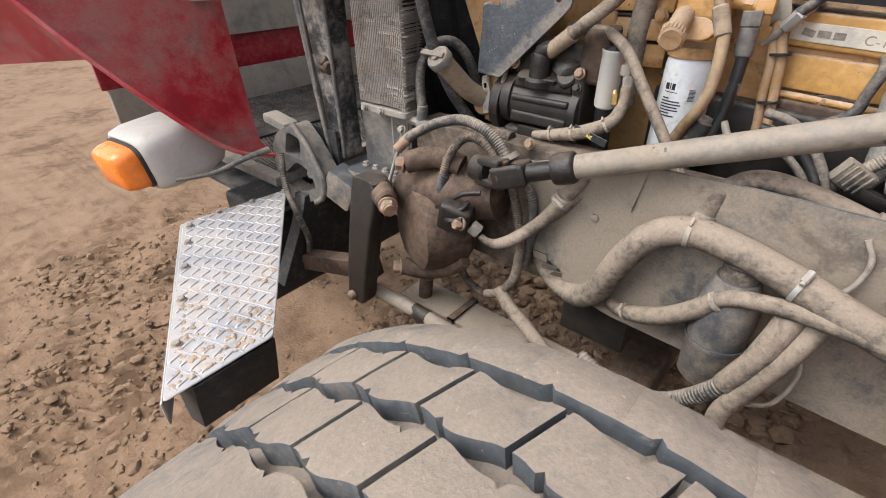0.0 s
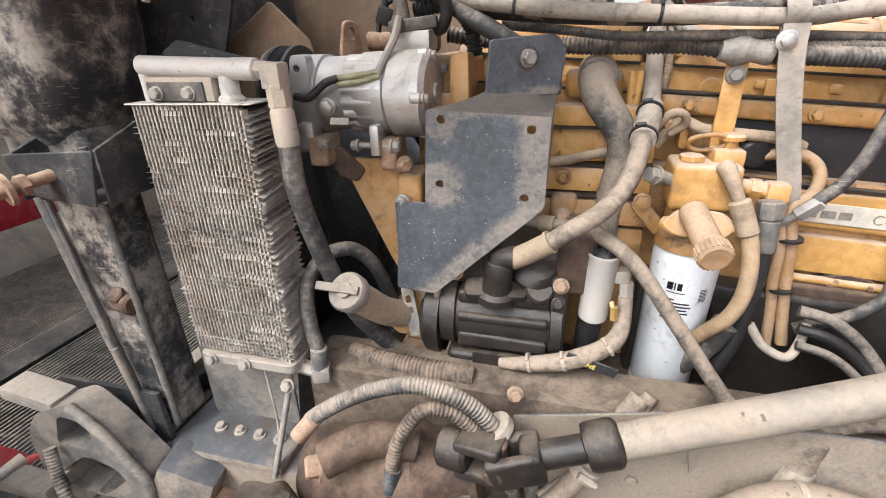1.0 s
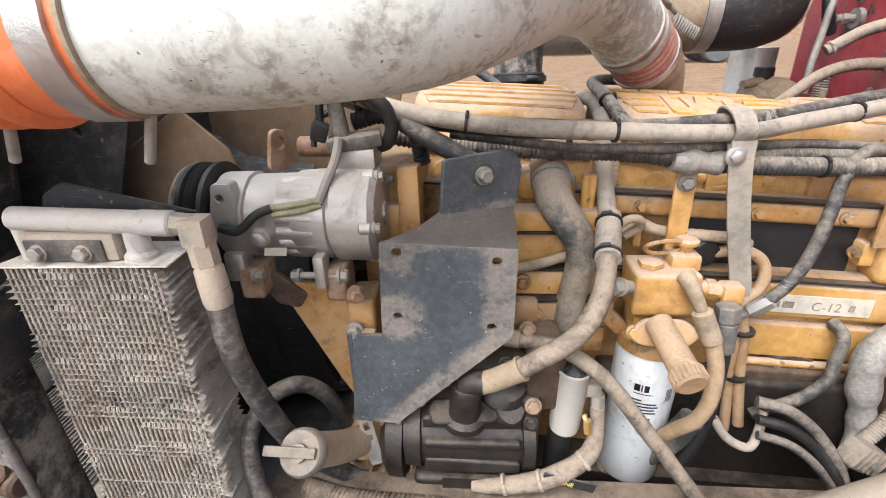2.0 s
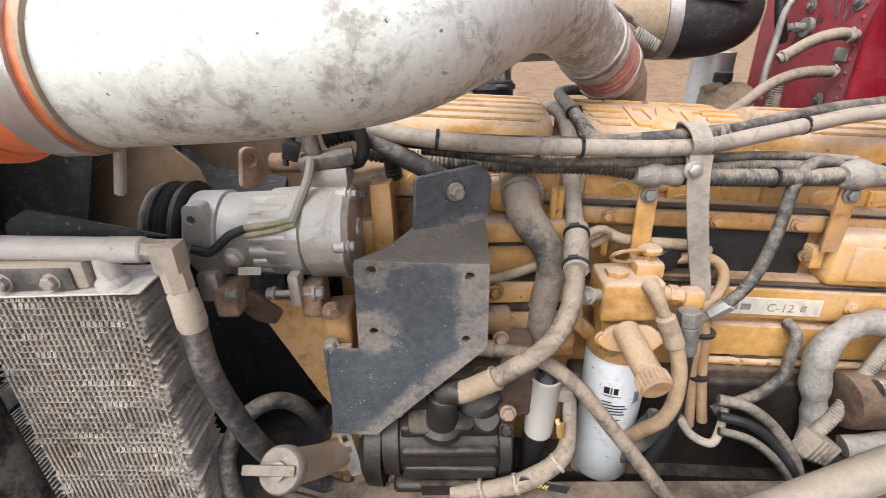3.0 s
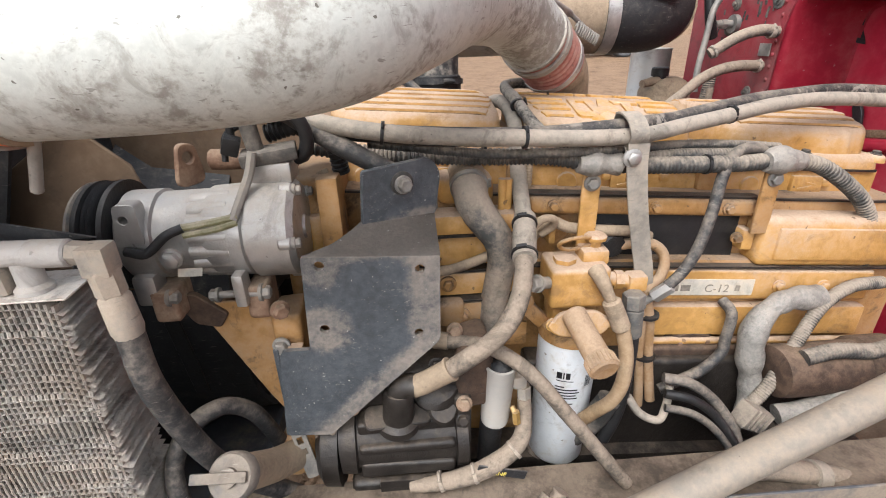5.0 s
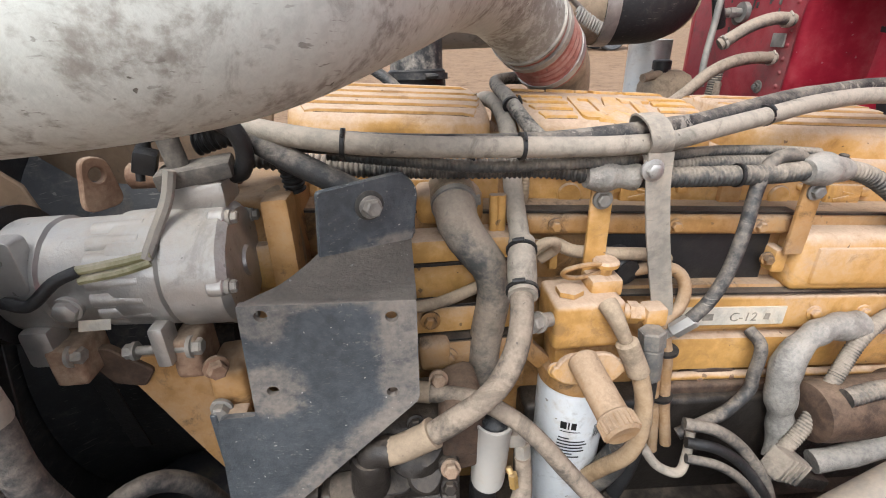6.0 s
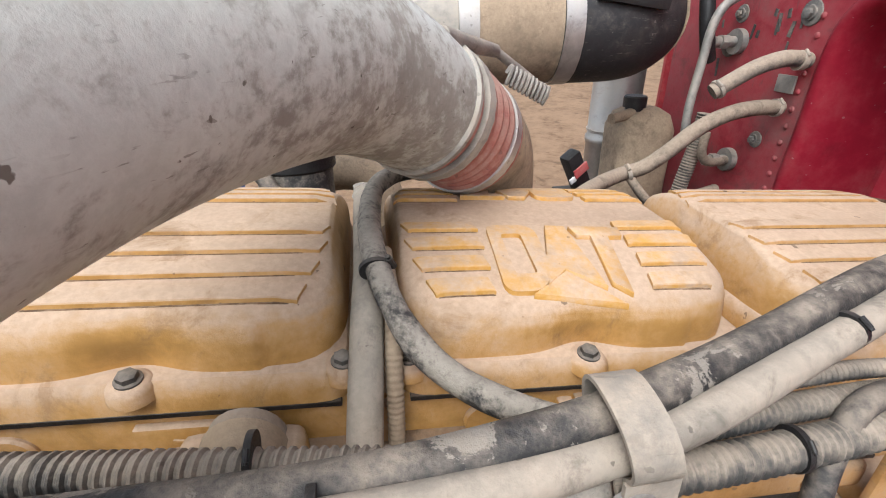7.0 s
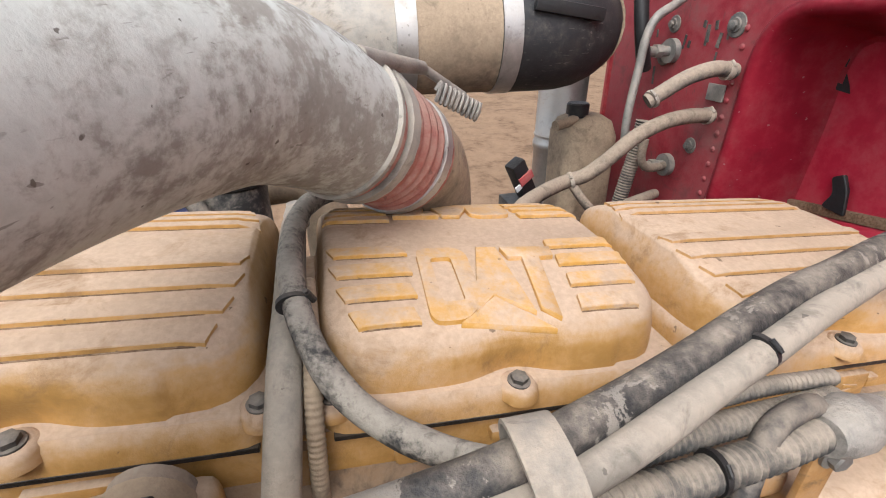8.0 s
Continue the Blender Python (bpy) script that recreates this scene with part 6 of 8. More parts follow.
for k, line in enumerate((((1.20, 1.511), (1.253, 1.508), (1.298, 1.48), (1.301, 1.445), (1.336, 1.40), (1.366, 1.347), (1.395, 1.304), (1.418, 1.261)), ((1.388, 1.415), (1.369, 1.379), (1.366, 1.347)), ((1.286, 1.481), (1.353, 1.491), (1.382, 1.499)), ((1.075, 1.355), (1.068, 1.321), (1.058, 1.299)), ((1.213, 1.267), (1.204, 1.23), (1.204, 1.213)))):
    part("crack", tube([(-2.245, y, z) for y, z in line], 0.0032, 5, step=0.02), INK, hood, "dark split in the lining")
part("far_wall", box((-2.28, 2.05, 0.9), (-1.2, 2.08, 1.9), 0.004), LINER, hood)
part("grille_frame", join(box((-1.285, 0.74, 0.90), (-1.245, 2.0, 0.93), 0.004), box((-2.25, 0.70, 0.90), (-1.245, 0.74, 0.93), 0.004)), GREY_PANEL, hood, "grey grille frame")
part("grille_band", box((-1.75, 0.74, 0.905), (-1.65, 2.0, 0.925), 0.003), RUBBER, hood)
bars = []
for k in range(80):
    x = -2.24 + k * 0.0124
    bars.append(box((x, 0.74, 0.914), (x + 0.0042, 2.0, 0.9165), 0))
mesh = part("wire_mesh", join(*bars), DARK_IRON, hood, "fine dusty wire mesh")
mesh["kind"] = "stuff"
for k in range(14):
    part("mesh_bar", rod((-2.25, 0.80 + k * 0.085, 0.908), (-1.25, 0.80 + k * 0.085, 0.908), 0.004, seg=8), DARK_IRON, hood)
part("under_skin", box((-2.26, 0.70, 0.80), (-1.25, 2.0, 0.81), 0.003), DARK_PANEL, hood)

# ---- cab front ----
cab = thing("cab_firewall", "red painted cab firewall with hose fittings and rivets", "cab", (0.55, 1.7, 1.0))
EDGE = [(1.664, 1.0), (1.650, 1.40), (1.640, 1.55), (1.634, 1.655), (1.632, 1.735), (1.626, 1.785), (1.607, 1.826), (1.572, 1.848), (1.52, 1.855), (1.2, 1.858), (0.6, 1.858)]


def firewall_face():
    """Flat sheet beside and above the recess, cut along the recess's rounded corner."""
    rim = [tuple(p)[:2] for p, _ in curve([(y, z, 0) for y, z in EDGE], 0.012)]
    return plate([(y, z) for y, z in reversed(rim)] + [(2.05, 1.0), (2.05, 2.3), (0.6, 2.3)], 0.03, (0.455, 0, 0), (0, 1, 0), (0, 0, 1), bevel=0)


def recess_wall():
    """The rounded lip of the recess and its side running back to the rear sheet."""
    rim = [p for p, _ in curve([(y, z, 0) for y, z in EDGE], 0.012)]
    rows = []
    for x, off in ((0.4565, -0.014), (0.4515, -0.009), (0.4485, -0.002), (0.4495, 0.005), (0.455, 0.0105), (0.465, 0.0145), (0.52, 0.024), (0.575, 0.034), (0.598, 0.044), (0.604, 0.06)):
        row = []
        for i, p in enumerate(rim):
            q, r = rim[max(i - 1, 0)], rim[min(i + 1, len(rim) - 1)]
            d = (r - q).normalized()
            row.append((x, p.x - d.y * off, p.y + d.x * off))
        rows.append(row)
    m = len(rim)
    bm = raw([p for r in rows for p in r], [(j * m + i, j * m + i + 1, (j + 1) * m + i + 1, (j + 1) * m + i) for j in range(len(rows) - 1) for i in range(m - 1)])
    bmesh.ops.solidify(bm, geom=list(bm.faces), thickness=0.003)
    return bm


part("face", firewall_face(), RED_DUSTY, cab, "dusty red firewall sheet")
part("recess_wall", recess_wall(), RED_RECESS, cab)
part("recess_back", shaken(box((0.600, 0.55, 1.0), (0.63, 1.64, 1.86), 0.004), 0.004, 5), RED_RECESS, cab)
# Dark brown strip laid on the back sheet as the crease line.
part("recess_groove", join(obox((0.597, 1.30, 1.560), (0.012, 0.60, 0.018), (-9, 0, 0), 0.003, 2)), CREASE_DARK, cab, "dark crease across the recess")
part("recess_bead", obox((0.592, 1.30, 1.535), (0.030, 0.60, 0.030), (-9, 0, 0), 0.012, 3), RED_RECESS, cab)
part("windscreen_sill", box((0.44, 0.5, 2.28), (0.9, 2.4, 2.36), 0.02), RED_DEEP, cab)
# Unseen cab body behind the firewall; it also shades the truck's underside.
part("cab_floor", box((0.64, 0.40, 0.95), (2.2, 2.35, 1.02), 0.01), RED_DEEP, cab)
part("cab_side", box((0.64, 0.36, 0.95), (2.2, 0.42, 2.6), 0.03), RED_DEEP, cab)
part("cab_side", box((0.64, 2.33, 0.95), (2.2, 2.39, 2.6), 0.03), RED_DEEP, cab)
part("cab_rear", box((2.2, 0.36, 0.95), (2.26, 2.39, 2.6), 0.03), RED_DEEP, cab)
part("cab_roof", box((0.75, 0.36, 2.6), (2.26, 2.39, 2.68), 0.03), RED_DEEP, cab)
for pts in ([(1.560, 1.722), (1.585, 1.725), (1.592, 1.738), (1.578, 1.735), (1.577, 1.752), (1.566, 1.735)], [(1.582, 1.762), (1.590, 1.765), (1.588, 1.778), (1.580, 1.775)]):
    part("worn_patch", plate(pts, 0.001, (0.5985, 0.0, 0), (0, 1, 0), (0, 0, 1), bevel=0), INK, cab, "paint worn to black")
part("torn_pad", shaken(plate(rounded([(1.485, 1.530), (1.53, 1.535), (1.517, 1.562), (1.528, 1.588), (1.508, 1.598), (1.495, 1.575)], 0.006), 0.008, (0.584, 0, 0), (0, 1, 0), (0, 0, 1)), 0.002, 40), RUBBER, cab, "torn black pad")
for k in range(13):
    u = k / 12
    y, z = 1.672 - 0.012 * u, 1.46 + 0.36 * u
    part("rivet", lathe((0.4545, y + 0.004 * noise.noise(V(k, 0, 0)), z), (-1, 0, 0), [(0, 0.0058), (0.0015, 0.0052), (0.003, 0.003), (0.0032, 0.0)], 12), RED_DUSTY, cab)
for y, z, r in ((1.684, 1.824, 0.021), (1.845, 1.822, 0.017), (1.726, 1.602, 0.016), (1.86, 1.765, 0.024)):
    part("plug", join(lathe((0.4545, y, z), (-1, 0, 0), [(0, r), (0.002, r * 0.95), (0.003, r * 0.6), (0.006, r * 0.55), (0.006, 0.0)], 20), bolt((0.449, y, z), (-1, 0, 0), r * 0.42, 0.006, 0)), GREY_PANEL, cab, "dusty bolt and washer")
for k in range(16):
    rng = random.Random(70 + k)
    y, z = rng.uniform(1.68, 1.93), rng.uniform(1.70, 1.90)
    h = rng.uniform(0.012, 0.038)
    part("chip", shaken(obox((0.4542, y, z), (0.0012, 0.0035 + 0.004 * rng.random(), h), (rng.uniform(-14, 14), 0, 0), 0.0), 0.0012, 90), DARK_IRON, cab, "dark chip in the paint")
part("hose_plate", box((0.450, 1.672, 1.695), (0.4545, 1.712, 1.725), 0.001), ZINC, cab)
# ---- fuel filter ----
filt = thing("fuel_filter", "white spin-on fuel filter with printed label bars under a yellow head", "filter", (-0.24, 1.05, 1.085))
FX, FY = -0.238, 1.048
can = part("can", lathe((FX - 0.006, FY, 1.085), (0.024, 0, 1), [(0, 0), (0, 0.034), (0.004, 0.042), (0.012, 0.0465), (0.236, 0.0475), (0.244, 0.046), (0.250, 0.043), (0.252, 0.0)], 40), WHITE_CAN, filt, "white filter can, scuffed")


def on_can(a0, a1, z0, z1, r=0.0479):
    """A printed bar that follows the can's round side; angles in degrees from the viewer's side, to the right."""
    n = max(1, int(abs(a1 - a0) / 4))
    verts = []
    for i in range(n + 1):
        a = radians(a0 + (a1 - a0) * i / n)
        for z in (z0, z1):
            verts.append((FX - 0.004 + 0.024 * (z - 1.18) + r * math.sin(a), FY - r * math.cos(a), z))
    bm = raw(verts, [(2 * i, 2 * i + 2, 2 * i + 3, 2 * i + 1) for i in range(n)])
    bmesh.ops.solidify(bm, geom=list(bm.faces), thickness=0.0003)
    return bm


for a0, a1 in ((-34, -24), (-22, -19.5), (-17, -9)):
    part("brand_block", on_can(a0, a1, 1.279, 1.291), INK, can)
part("rule", on_can(-34, -2, 1.274, 1.2755), INK, can)
for k, (a0, a1) in enumerate(((-35, -18), (-36, 8), (-36, 12), (-36, 6), (-36, 9), (-36, -10), (-36, 2))):
    part("text_bar", on_can(a0, a1, 1.262 - k * 0.0055, 1.2645 - k * 0.0055), INK, can)
for k in range(9):
    part("code_bar", on_can(22, 36, 1.262 + k * 0.0024, 1.2633 + k * 0.0024), INK, can)
head = thing("filter_head", "yellow cast filter head with priming pump and fittings", "filter head", (-0.23, 1.06, 1.335))
part("base", lathe((FX, FY, 1.336), (0, 0, 1), [(0, 0.049), (0.006, 0.049), (0.018, 0.046), (0.026, 0.034), (0.03, 0.0)], 36), YELLOW_DIRTY, head)
part("body", shaken(box((-0.283, 1.015, 1.398), (-0.197, 1.085, 1.462), 0.008, 3), 0.001, 30), YELLOW, head)
part("neck", box((-0.275, 1.03, 1.355), (-0.205, 1.08, 1.402), 0.008, 2), YELLOW, head)
part("upper_block", box((-0.232, 1.04, 1.455), (-0.192, 1.08, 1.478), 0.005, 2), YELLOW, head)
part("plug", bolt((-0.258, 1.045, 1.461), (0, 0, 1), 0.017, 0.008, 0), YELLOW, head)
flange = part("pump_flange", plate(rounded([(-0.048, -0.008), (-0.03, 0.018), (0.03, 0.016), (0.047, -0.006), (0.03, -0.022), (-0.03, -0.02)], 0.016), 0.010, (-0.245, 1.0, 1.388), (1, 0, 0), (0, 0.25, 0.97), bevel=0.002), YELLOW, head)
for x in (-0.284, -0.206):
    part("bolt", bolt((x, 0.998, 1.385), (0, -0.97, 0.25), 0.008, 0.007, 1.2), YELLOW, flange)
P0, P1 = V(-0.258, 0.99, 1.408), V(-0.2445, 0.898, 1.380)
pump = part("priming_pump", rod(P0, P1, 0.0175, seg=28, edge=0.003), YELLOW_CAKED, head, "dusty priming pump with a knurled knob")
pd = (P1 - P0).normalized()
_, pu, pw = frame_of(pd)
part("knob", lathe(P1 - pd * 0.022, pd, [(0, 0.0175), (0.002, 0.0195), (0.020, 0.0195), (0.023, 0.0165), (0.023, 0.005), (0.0215, 0.0)], 40), YELLOW_CAKED, pump)
for k in range(22):
    a = k * math.pi / 11
    o = (pu * math.cos(a) + pw * math.sin(a)) * 0.0195
    part("knurl", rod(P1 - pd * 0.018 + o, P1 - pd * 0.002 + o, 0.0019, seg=6), YELLOW_CAKED, pump)
part("cap", lathe((-0.208, 1.062, 1.476), (0, 0, 1), [(0, 0.009), (0.012, 0.009), (0.013, 0.016), (0.018, 0.0165), (0.021, 0.013), (0.021, 0)], 24), YELLOW, head)
part("cap_strap", tube([(-0.212, 1.056, 1.493), (-0.235, 1.05, 1.497), (-0.258, 1.052, 1.492), (-0.263, 1.06, 1.481), (-0.25, 1.063, 1.473), (-0.228, 1.06, 1.476), (-0.212, 1.06, 1.483)], 0.0032, 8), YELLOW_DIRTY, head)
part("side_fitting", join(rod((-0.20, 1.05, 1.428), (-0.15, 1.045, 1.424), 0.0115, seg=16), obox((-0.146, 1.043, 1.424), (0.028, 0.026, 0.026), (0, 0, 0), 0.005), rod((-0.178, 1.048, 1.426), (-0.165, 1.047, 1.425), 0.0145, seg=6)), YELLOW, head)
part("left_arm", obox((-0.30, 1.055, 1.375), (0.06, 0.018, 0.024), (0, 48, 0), 0.006), YELLOW_DIRTY, head)
part("bolt", bolt((-0.313, 1.043, 1.40), (0, -1, 0), 0.0105, 0.008, 1.2), YELLOW_DIRTY, head)
part("sensor_plug", join(rod((-0.283, 1.03, 1.437), (-0.30, 1.015, 1.446), 0.009, seg=12), rod((-0.30, 1.015, 1.446), (-0.318, 1.0, 1.452), 0.011, seg=6, edge=0.002), rod((-0.305, 1.01, 1.448), (-0.308, 1.008, 1.449), 0.013, seg=16)), ZINC, head, "dusty plug connector")

supply = hose("fuel_hose", "dust-caked yellow-brown fuel hose bending down behind the filter", [(-0.186, 0.985, 1.385), (-0.180, 0.972, 1.345), (-0.180, 0.968, 1.30), (-0.190, 0.97, 1.262), (-0.21, 0.985, 1.225), (-0.228, 1.0, 1.19)], 0.0105, surface("yellowed_hose", (0.26, 0.165, 0.085), 0.75, dust=0.6, dust_color=(0.35, 0.26, 0.17)))
part("ferrule", rod((-0.205, 0.992, 1.425), (-0.186, 0.983, 1.38), 0.0135, seg=16, edge=0.003), TAN_PIPE, supply)
part("elbow", tube([(-0.222, 1.015, 1.462), (-0.219, 1.0, 1.455), (-0.212, 0.995, 1.44), (-0.205, 0.992, 1.425)], [0.012, 0.0105, 0.009, 0.008], 12), TAN_PIPE, supply)
drop = hose("fuel_hose", "black fuel hose with cream band below a dark nut", [(-0.155, 1.014, 1.372), (-0.153, 1.011, 1.33), (-0.156, 1.005, 1.26), (-0.165, 1.0, 1.20), (-0.18, 1.0, 1.15)], 0.0105, RUBBER)
part("nut", join(rod((-0.158, 1.018, 1.418), (-0.156, 1.016, 1.393), 0.0165, seg=6, edge=0.002), rod((-0.156, 1.016, 1.395), (-0.154, 1.013, 1.345), 0.0145, seg=20, edge=0.004)), GREY_PANEL, drop, "dusty grey hose nut")
part("band", rod((-0.1535, 1.0105, 1.305), (-0.154, 1.01, 1.288), 0.0115, seg=16), HOSE_CREAM, drop)
wrap = hose("insulated_hose", "grey foil-wrapped thick hose behind the filter", [(-0.18, 1.0, 1.235), (-0.20, 1.01, 1.18), (-0.235, 1.03, 1.12), (-0.28, 1.05, 1.08)], 0.019, LOOM, wobble=0.1)

# ---- hoses on the block's side ----
elbow = hose("coolant_hose", "thick grey coolant hose bending down from the yellow neck", [(-0.391, 1.16, 1.572), (-0.391, 1.118, 1.571), (-0.392, 1.092, 1.562), (-0.388, 1.076, 1.545), (-0.373, 1.067, 1.523), (-0.356, 1.062, 1.500), (-0.348, 1.060, 1.475), (-0.350, 1.062, 1.44), (-0.358, 1.066, 1.38), (-0.362, 1.066, 1.30), (-0.362, 1.066, 1.22)], [0.0265, 0.0265, 0.026, 0.025, 0.0235, 0.0225, 0.0215, 0.021, 0.021, 0.021, 0.021], HOSE_DUSTY, seg=20, wobble=0.03)
part("cuff", tube([(-0.391, 1.150, 1.572), (-0.391, 1.118, 1.571), (-0.3915, 1.102, 1.567)], 0.0285, 22, wobble=0.02), TAN_PIPE, elbow, "dust-brown end cuff")
part("clamp", band((-0.3915, 1.100, 1.566), (0, 1, 0.35), 0.0275, 0.008, 0.001, (1, 0, 0.2), 0.5), ZINC, elbow)
dk = hose("coolant_hose", "dusty sleeved hose sweeping down to the dark pump", [(-0.319, 1.06, 1.525), (-0.327, 1.02, 1.512), (-0.334, 0.985, 1.497), (-0.340, 0.962, 1.475), (-0.352, 0.945, 1.448), (-0.375, 0.932, 1.42), (-0.41, 0.93, 1.392), (-0.445, 0.935, 1.364), (-0.475, 0.943, 1.342), (-0.49, 0.949, 1.332)], 0.0128, HOSE_PALE, seg=14, wobble=0.05)
part("end_sleeve", tube([(-0.437, 0.9335, 1.37), (-0.47, 0.941, 1.346), (-0.49, 0.949, 1.332)], 0.0155, 16), TAN_PIPE, dk)
part("clamp", band((-0.438, 0.934, 1.37), (-0.8, 0.1, -0.58), 0.0157, 0.004, 0.001), TAN_PIPE, dk)
sleeve_label = part("torn_sleeve", tube([(-0.318, 1.055, 1.532), (-0.326, 1.02, 1.515), (-0.333, 0.985, 1.50)], 0.0165, 14, wobble=0.12), HOSE_CREAM, dk, "torn cream sleeve")
for p in ((-0.321, 1.043, 1.526), (-0.332, 0.992, 1.503)):
    part("zip_tie", band(p, (-0.15, -0.85, -0.4), 0.0168, 0.004, 0.0012, (-0.3, -0.5, 0.9), 0.5), RUBBER, sleeve_label)
vent = hose("vent_hose", "pale grey vent hose rising between two valve covers", [(-0.318, 1.06, 1.528), (-0.313, 1.12, 1.565), (-0.309, 1.16, 1.60), (-0.305, 1.20, 1.63), (-0.302, 1.25, 1.645), (-0.302, 1.32, 1.652), (-0.304, 1.42, 1.64), (-0.306, 1.52, 1.60)], 0.0125, HOSE_CREAM, seg=14)
part("fitting", join(rod((-0.304, 1.46, 1.632), (-0.305, 1.50, 1.615), 0.0155, seg=8), rod((-0.306, 1.505, 1.60), (-0.306, 1.505, 1.63), 0.013, seg=14)), ZINC, vent)
braid = hose("braided_line", "tan braided line behind the vent hose", [(-0.292, 1.16, 1.50), (-0.29, 1.155, 1.56), (-0.288, 1.17, 1.61), (-0.286, 1.20, 1.64), (-0.288, 1.26, 1.655)], 0.0065, TAN_PIPE, pitch=0.004, depth=0.0006)
blk = hose("breather_line", "rough dust-grey hose crossing between the valve covers", [(-0.20, 1.42, 1.672), (-0.255, 1.41, 1.676), (-0.288, 1.37, 1.676), (-0.298, 1.30, 1.674), (-0.297, 1.24, 1.668), (-0.287, 1.195, 1.648), (-0.268, 1.165, 1.625), (-0.24, 1.135, 1.615), (-0.20, 1.105, 1.613), (-0.16, 1.09, 1.61)], 0.0100, HOSE_MOTTLED, seg=14, wobble=0.10)
part("zip_tie", band((-0.2965, 1.222, 1.661), (0.1, -0.85, -0.35), 0.0108, 0.0035, 0.0012, (1, 0, 0.4), 0.5), RUBBER, blk)

# ---- harness along the head ----
cond = hose("wiring_conduit", "cream dusty wiring conduit strapped along the engine", [(-0.72, 1.07, 1.715), (-0.66, 1.055, 1.697), (-0.59, 1.040, 1.676), (-0.508, 1.028, 1.662), (-0.42, 1.030, 1.653), (-0.326, 1.036, 1.647), (-0.25, 1.044, 1.642), (-0.19, 1.055, 1.6395), (-0.146, 1.064, 1.640), (-0.10, 1.076, 1.646), (-0.052, 1.092, 1.650), (-0.004, 1.1065, 1.6545), (0.079, 1.1325, 1.662), (0.20, 1.166, 1.662), (0.40, 1.20, 1.645)], 0.0108, HOSE_CREAM, seg=14, group="conduits along the engine")
black = hose("wiring_conduit", "black conduit, its cream coating flaking, beside the pale one", [(-0.70, 1.085, 1.70), (-0.60, 1.065, 1.668), (-0.50, 1.052, 1.655), (-0.40, 1.052, 1.648), (-0.30, 1.056, 1.645), (-0.20, 1.068, 1.648), (-0.149, 1.082, 1.6495), (-0.104, 1.096, 1.650), (-0.054, 1.110, 1.656), (-0.005, 1.126, 1.661), (0.052, 1.143, 1.6665), (0.10, 1.154, 1.6685), (0.22, 1.186, 1.670), (0.40, 1.225, 1.655)], 0.0125, surface("flaking_black_conduit", (0.022, 0.022, 0.023), 0.5, dust=0.30, lean=0.7, dust_color=(0.27, 0.225, 0.18), chips=(0.20, 0.18, 0.155), chip_amount=0.075, chip_scale=19, scale=16, patchy=1.2, bump=0.8), seg=14, group="conduits along the engine")
for p, d in (((-0.508, 1.030, 1.661), (1, 0.0, -0.12)), ((-0.328, 1.038, 1.6475), (1, 0.05, -0.05)), ((-0.011, 1.1065, 1.654), (0.9, 0.30, 0.08))):
    tie = part("zip_tie", band(p, d, 0.0118 if p[0] > -0.1 else 0.0135, 0.0042, 0.0010, (0, -0.6, 0.8), 0.35), RUBBER, cond, "black zip tie")
loomA = hose("split_loom", "ribbed grey split loom carrying wires along the head", [(-0.62, 1.118, 1.630), (-0.56, 1.118, 1.620), (-0.497, 1.114, 1.613), (-0.42, 1.106, 1.610), (-0.351, 1.097, 1.609), (-0.28, 1.085, 1.609), (-0.225, 1.068, 1.602), (-0.16, 1.070, 1.596), (-0.092, 1.074, 1.592), (0.0, 1.082, 1.588), (0.065, 1.09, 1.587), (0.135, 1.10, 1.578), (0.19, 1.10, 1.55), (0.24, 1.10, 1.51), (0.27, 1.10, 1.46), (0.28, 1.10, 1.40)], 0.0125, LOOM, seg=14, pitch=0.0056, depth=0.0018, group="ribbed looms along the engine")
for p in ((-0.37, 1.103, 1.6155), (-0.05, 1.078, 1.590)):
    part("zip_tie", band(p, (1, 0, -0.05), 0.0135, 0.004, 0.001, (0, -0.6, 0.8), 0.3), RUBBER, loomA, "black zip tie")
loomB = hose("split_loom", "thin ribbed loom resting above the thick one", [(-0.53, 1.075, 1.640), (-0.45, 1.062, 1.632), (-0.37, 1.06, 1.622), (-0.30, 1.058, 1.621), (-0.225, 1.062, 1.620), (-0.14, 1.085, 1.617), (-0.06, 1.108, 1.613), (0.02, 1.118, 1.607), (0.09, 1.12, 1.60)], 0.0070, LOOM, seg=10, pitch=0.004, depth=0.0008, group="ribbed looms along the engine")
loomC = hose("split_loom", "dusty ribbed loom lying between two others", [(-0.19, 1.080, 1.606), (-0.13, 1.090, 1.603), (-0.06, 1.098, 1.600), (0.01, 1.104, 1.596), (0.08, 1.108, 1.592)], 0.0098, LOOM, seg=12, pitch=0.005, depth=0.0015, group="ribbed looms along the engine")
tape = thing("taped_joint", "silver taped harness joints with clamp tabs", "tape", (-0.21, 1.06, 1.60))
part("wrap", tube([(-0.245, 1.066, 1.604), (-0.215, 1.066, 1.602), (-0.185, 1.068, 1.599)], [0.014, 0.0185, 0.014], 20, wobble=0.42, step=0.004), TAPE, tape)
part("wrap", tube([(0.045, 1.085, 1.588), (0.075, 1.09, 1.588), (0.11, 1.095, 1.583)], [0.014, 0.021, 0.014], 20, wobble=0.45, step=0.004), TAPE, tape)
part("tab", box((-0.232, 1.072, 1.475), (-0.205, 1.078, 1.592), 0.002), YELLOW, tape, "yellow clamp tab")
part("tab_bolt", bolt((-0.219, 1.07, 1.572), (0, -1, 0), 0.0085, 0.007, 1.4), ZINC, tape)
part("tab", box((0.055, 1.088, 1.47), (0.082, 1.094, 1.58), 0.002), YELLOW_DIRTY, tape, "yellow clamp tab")
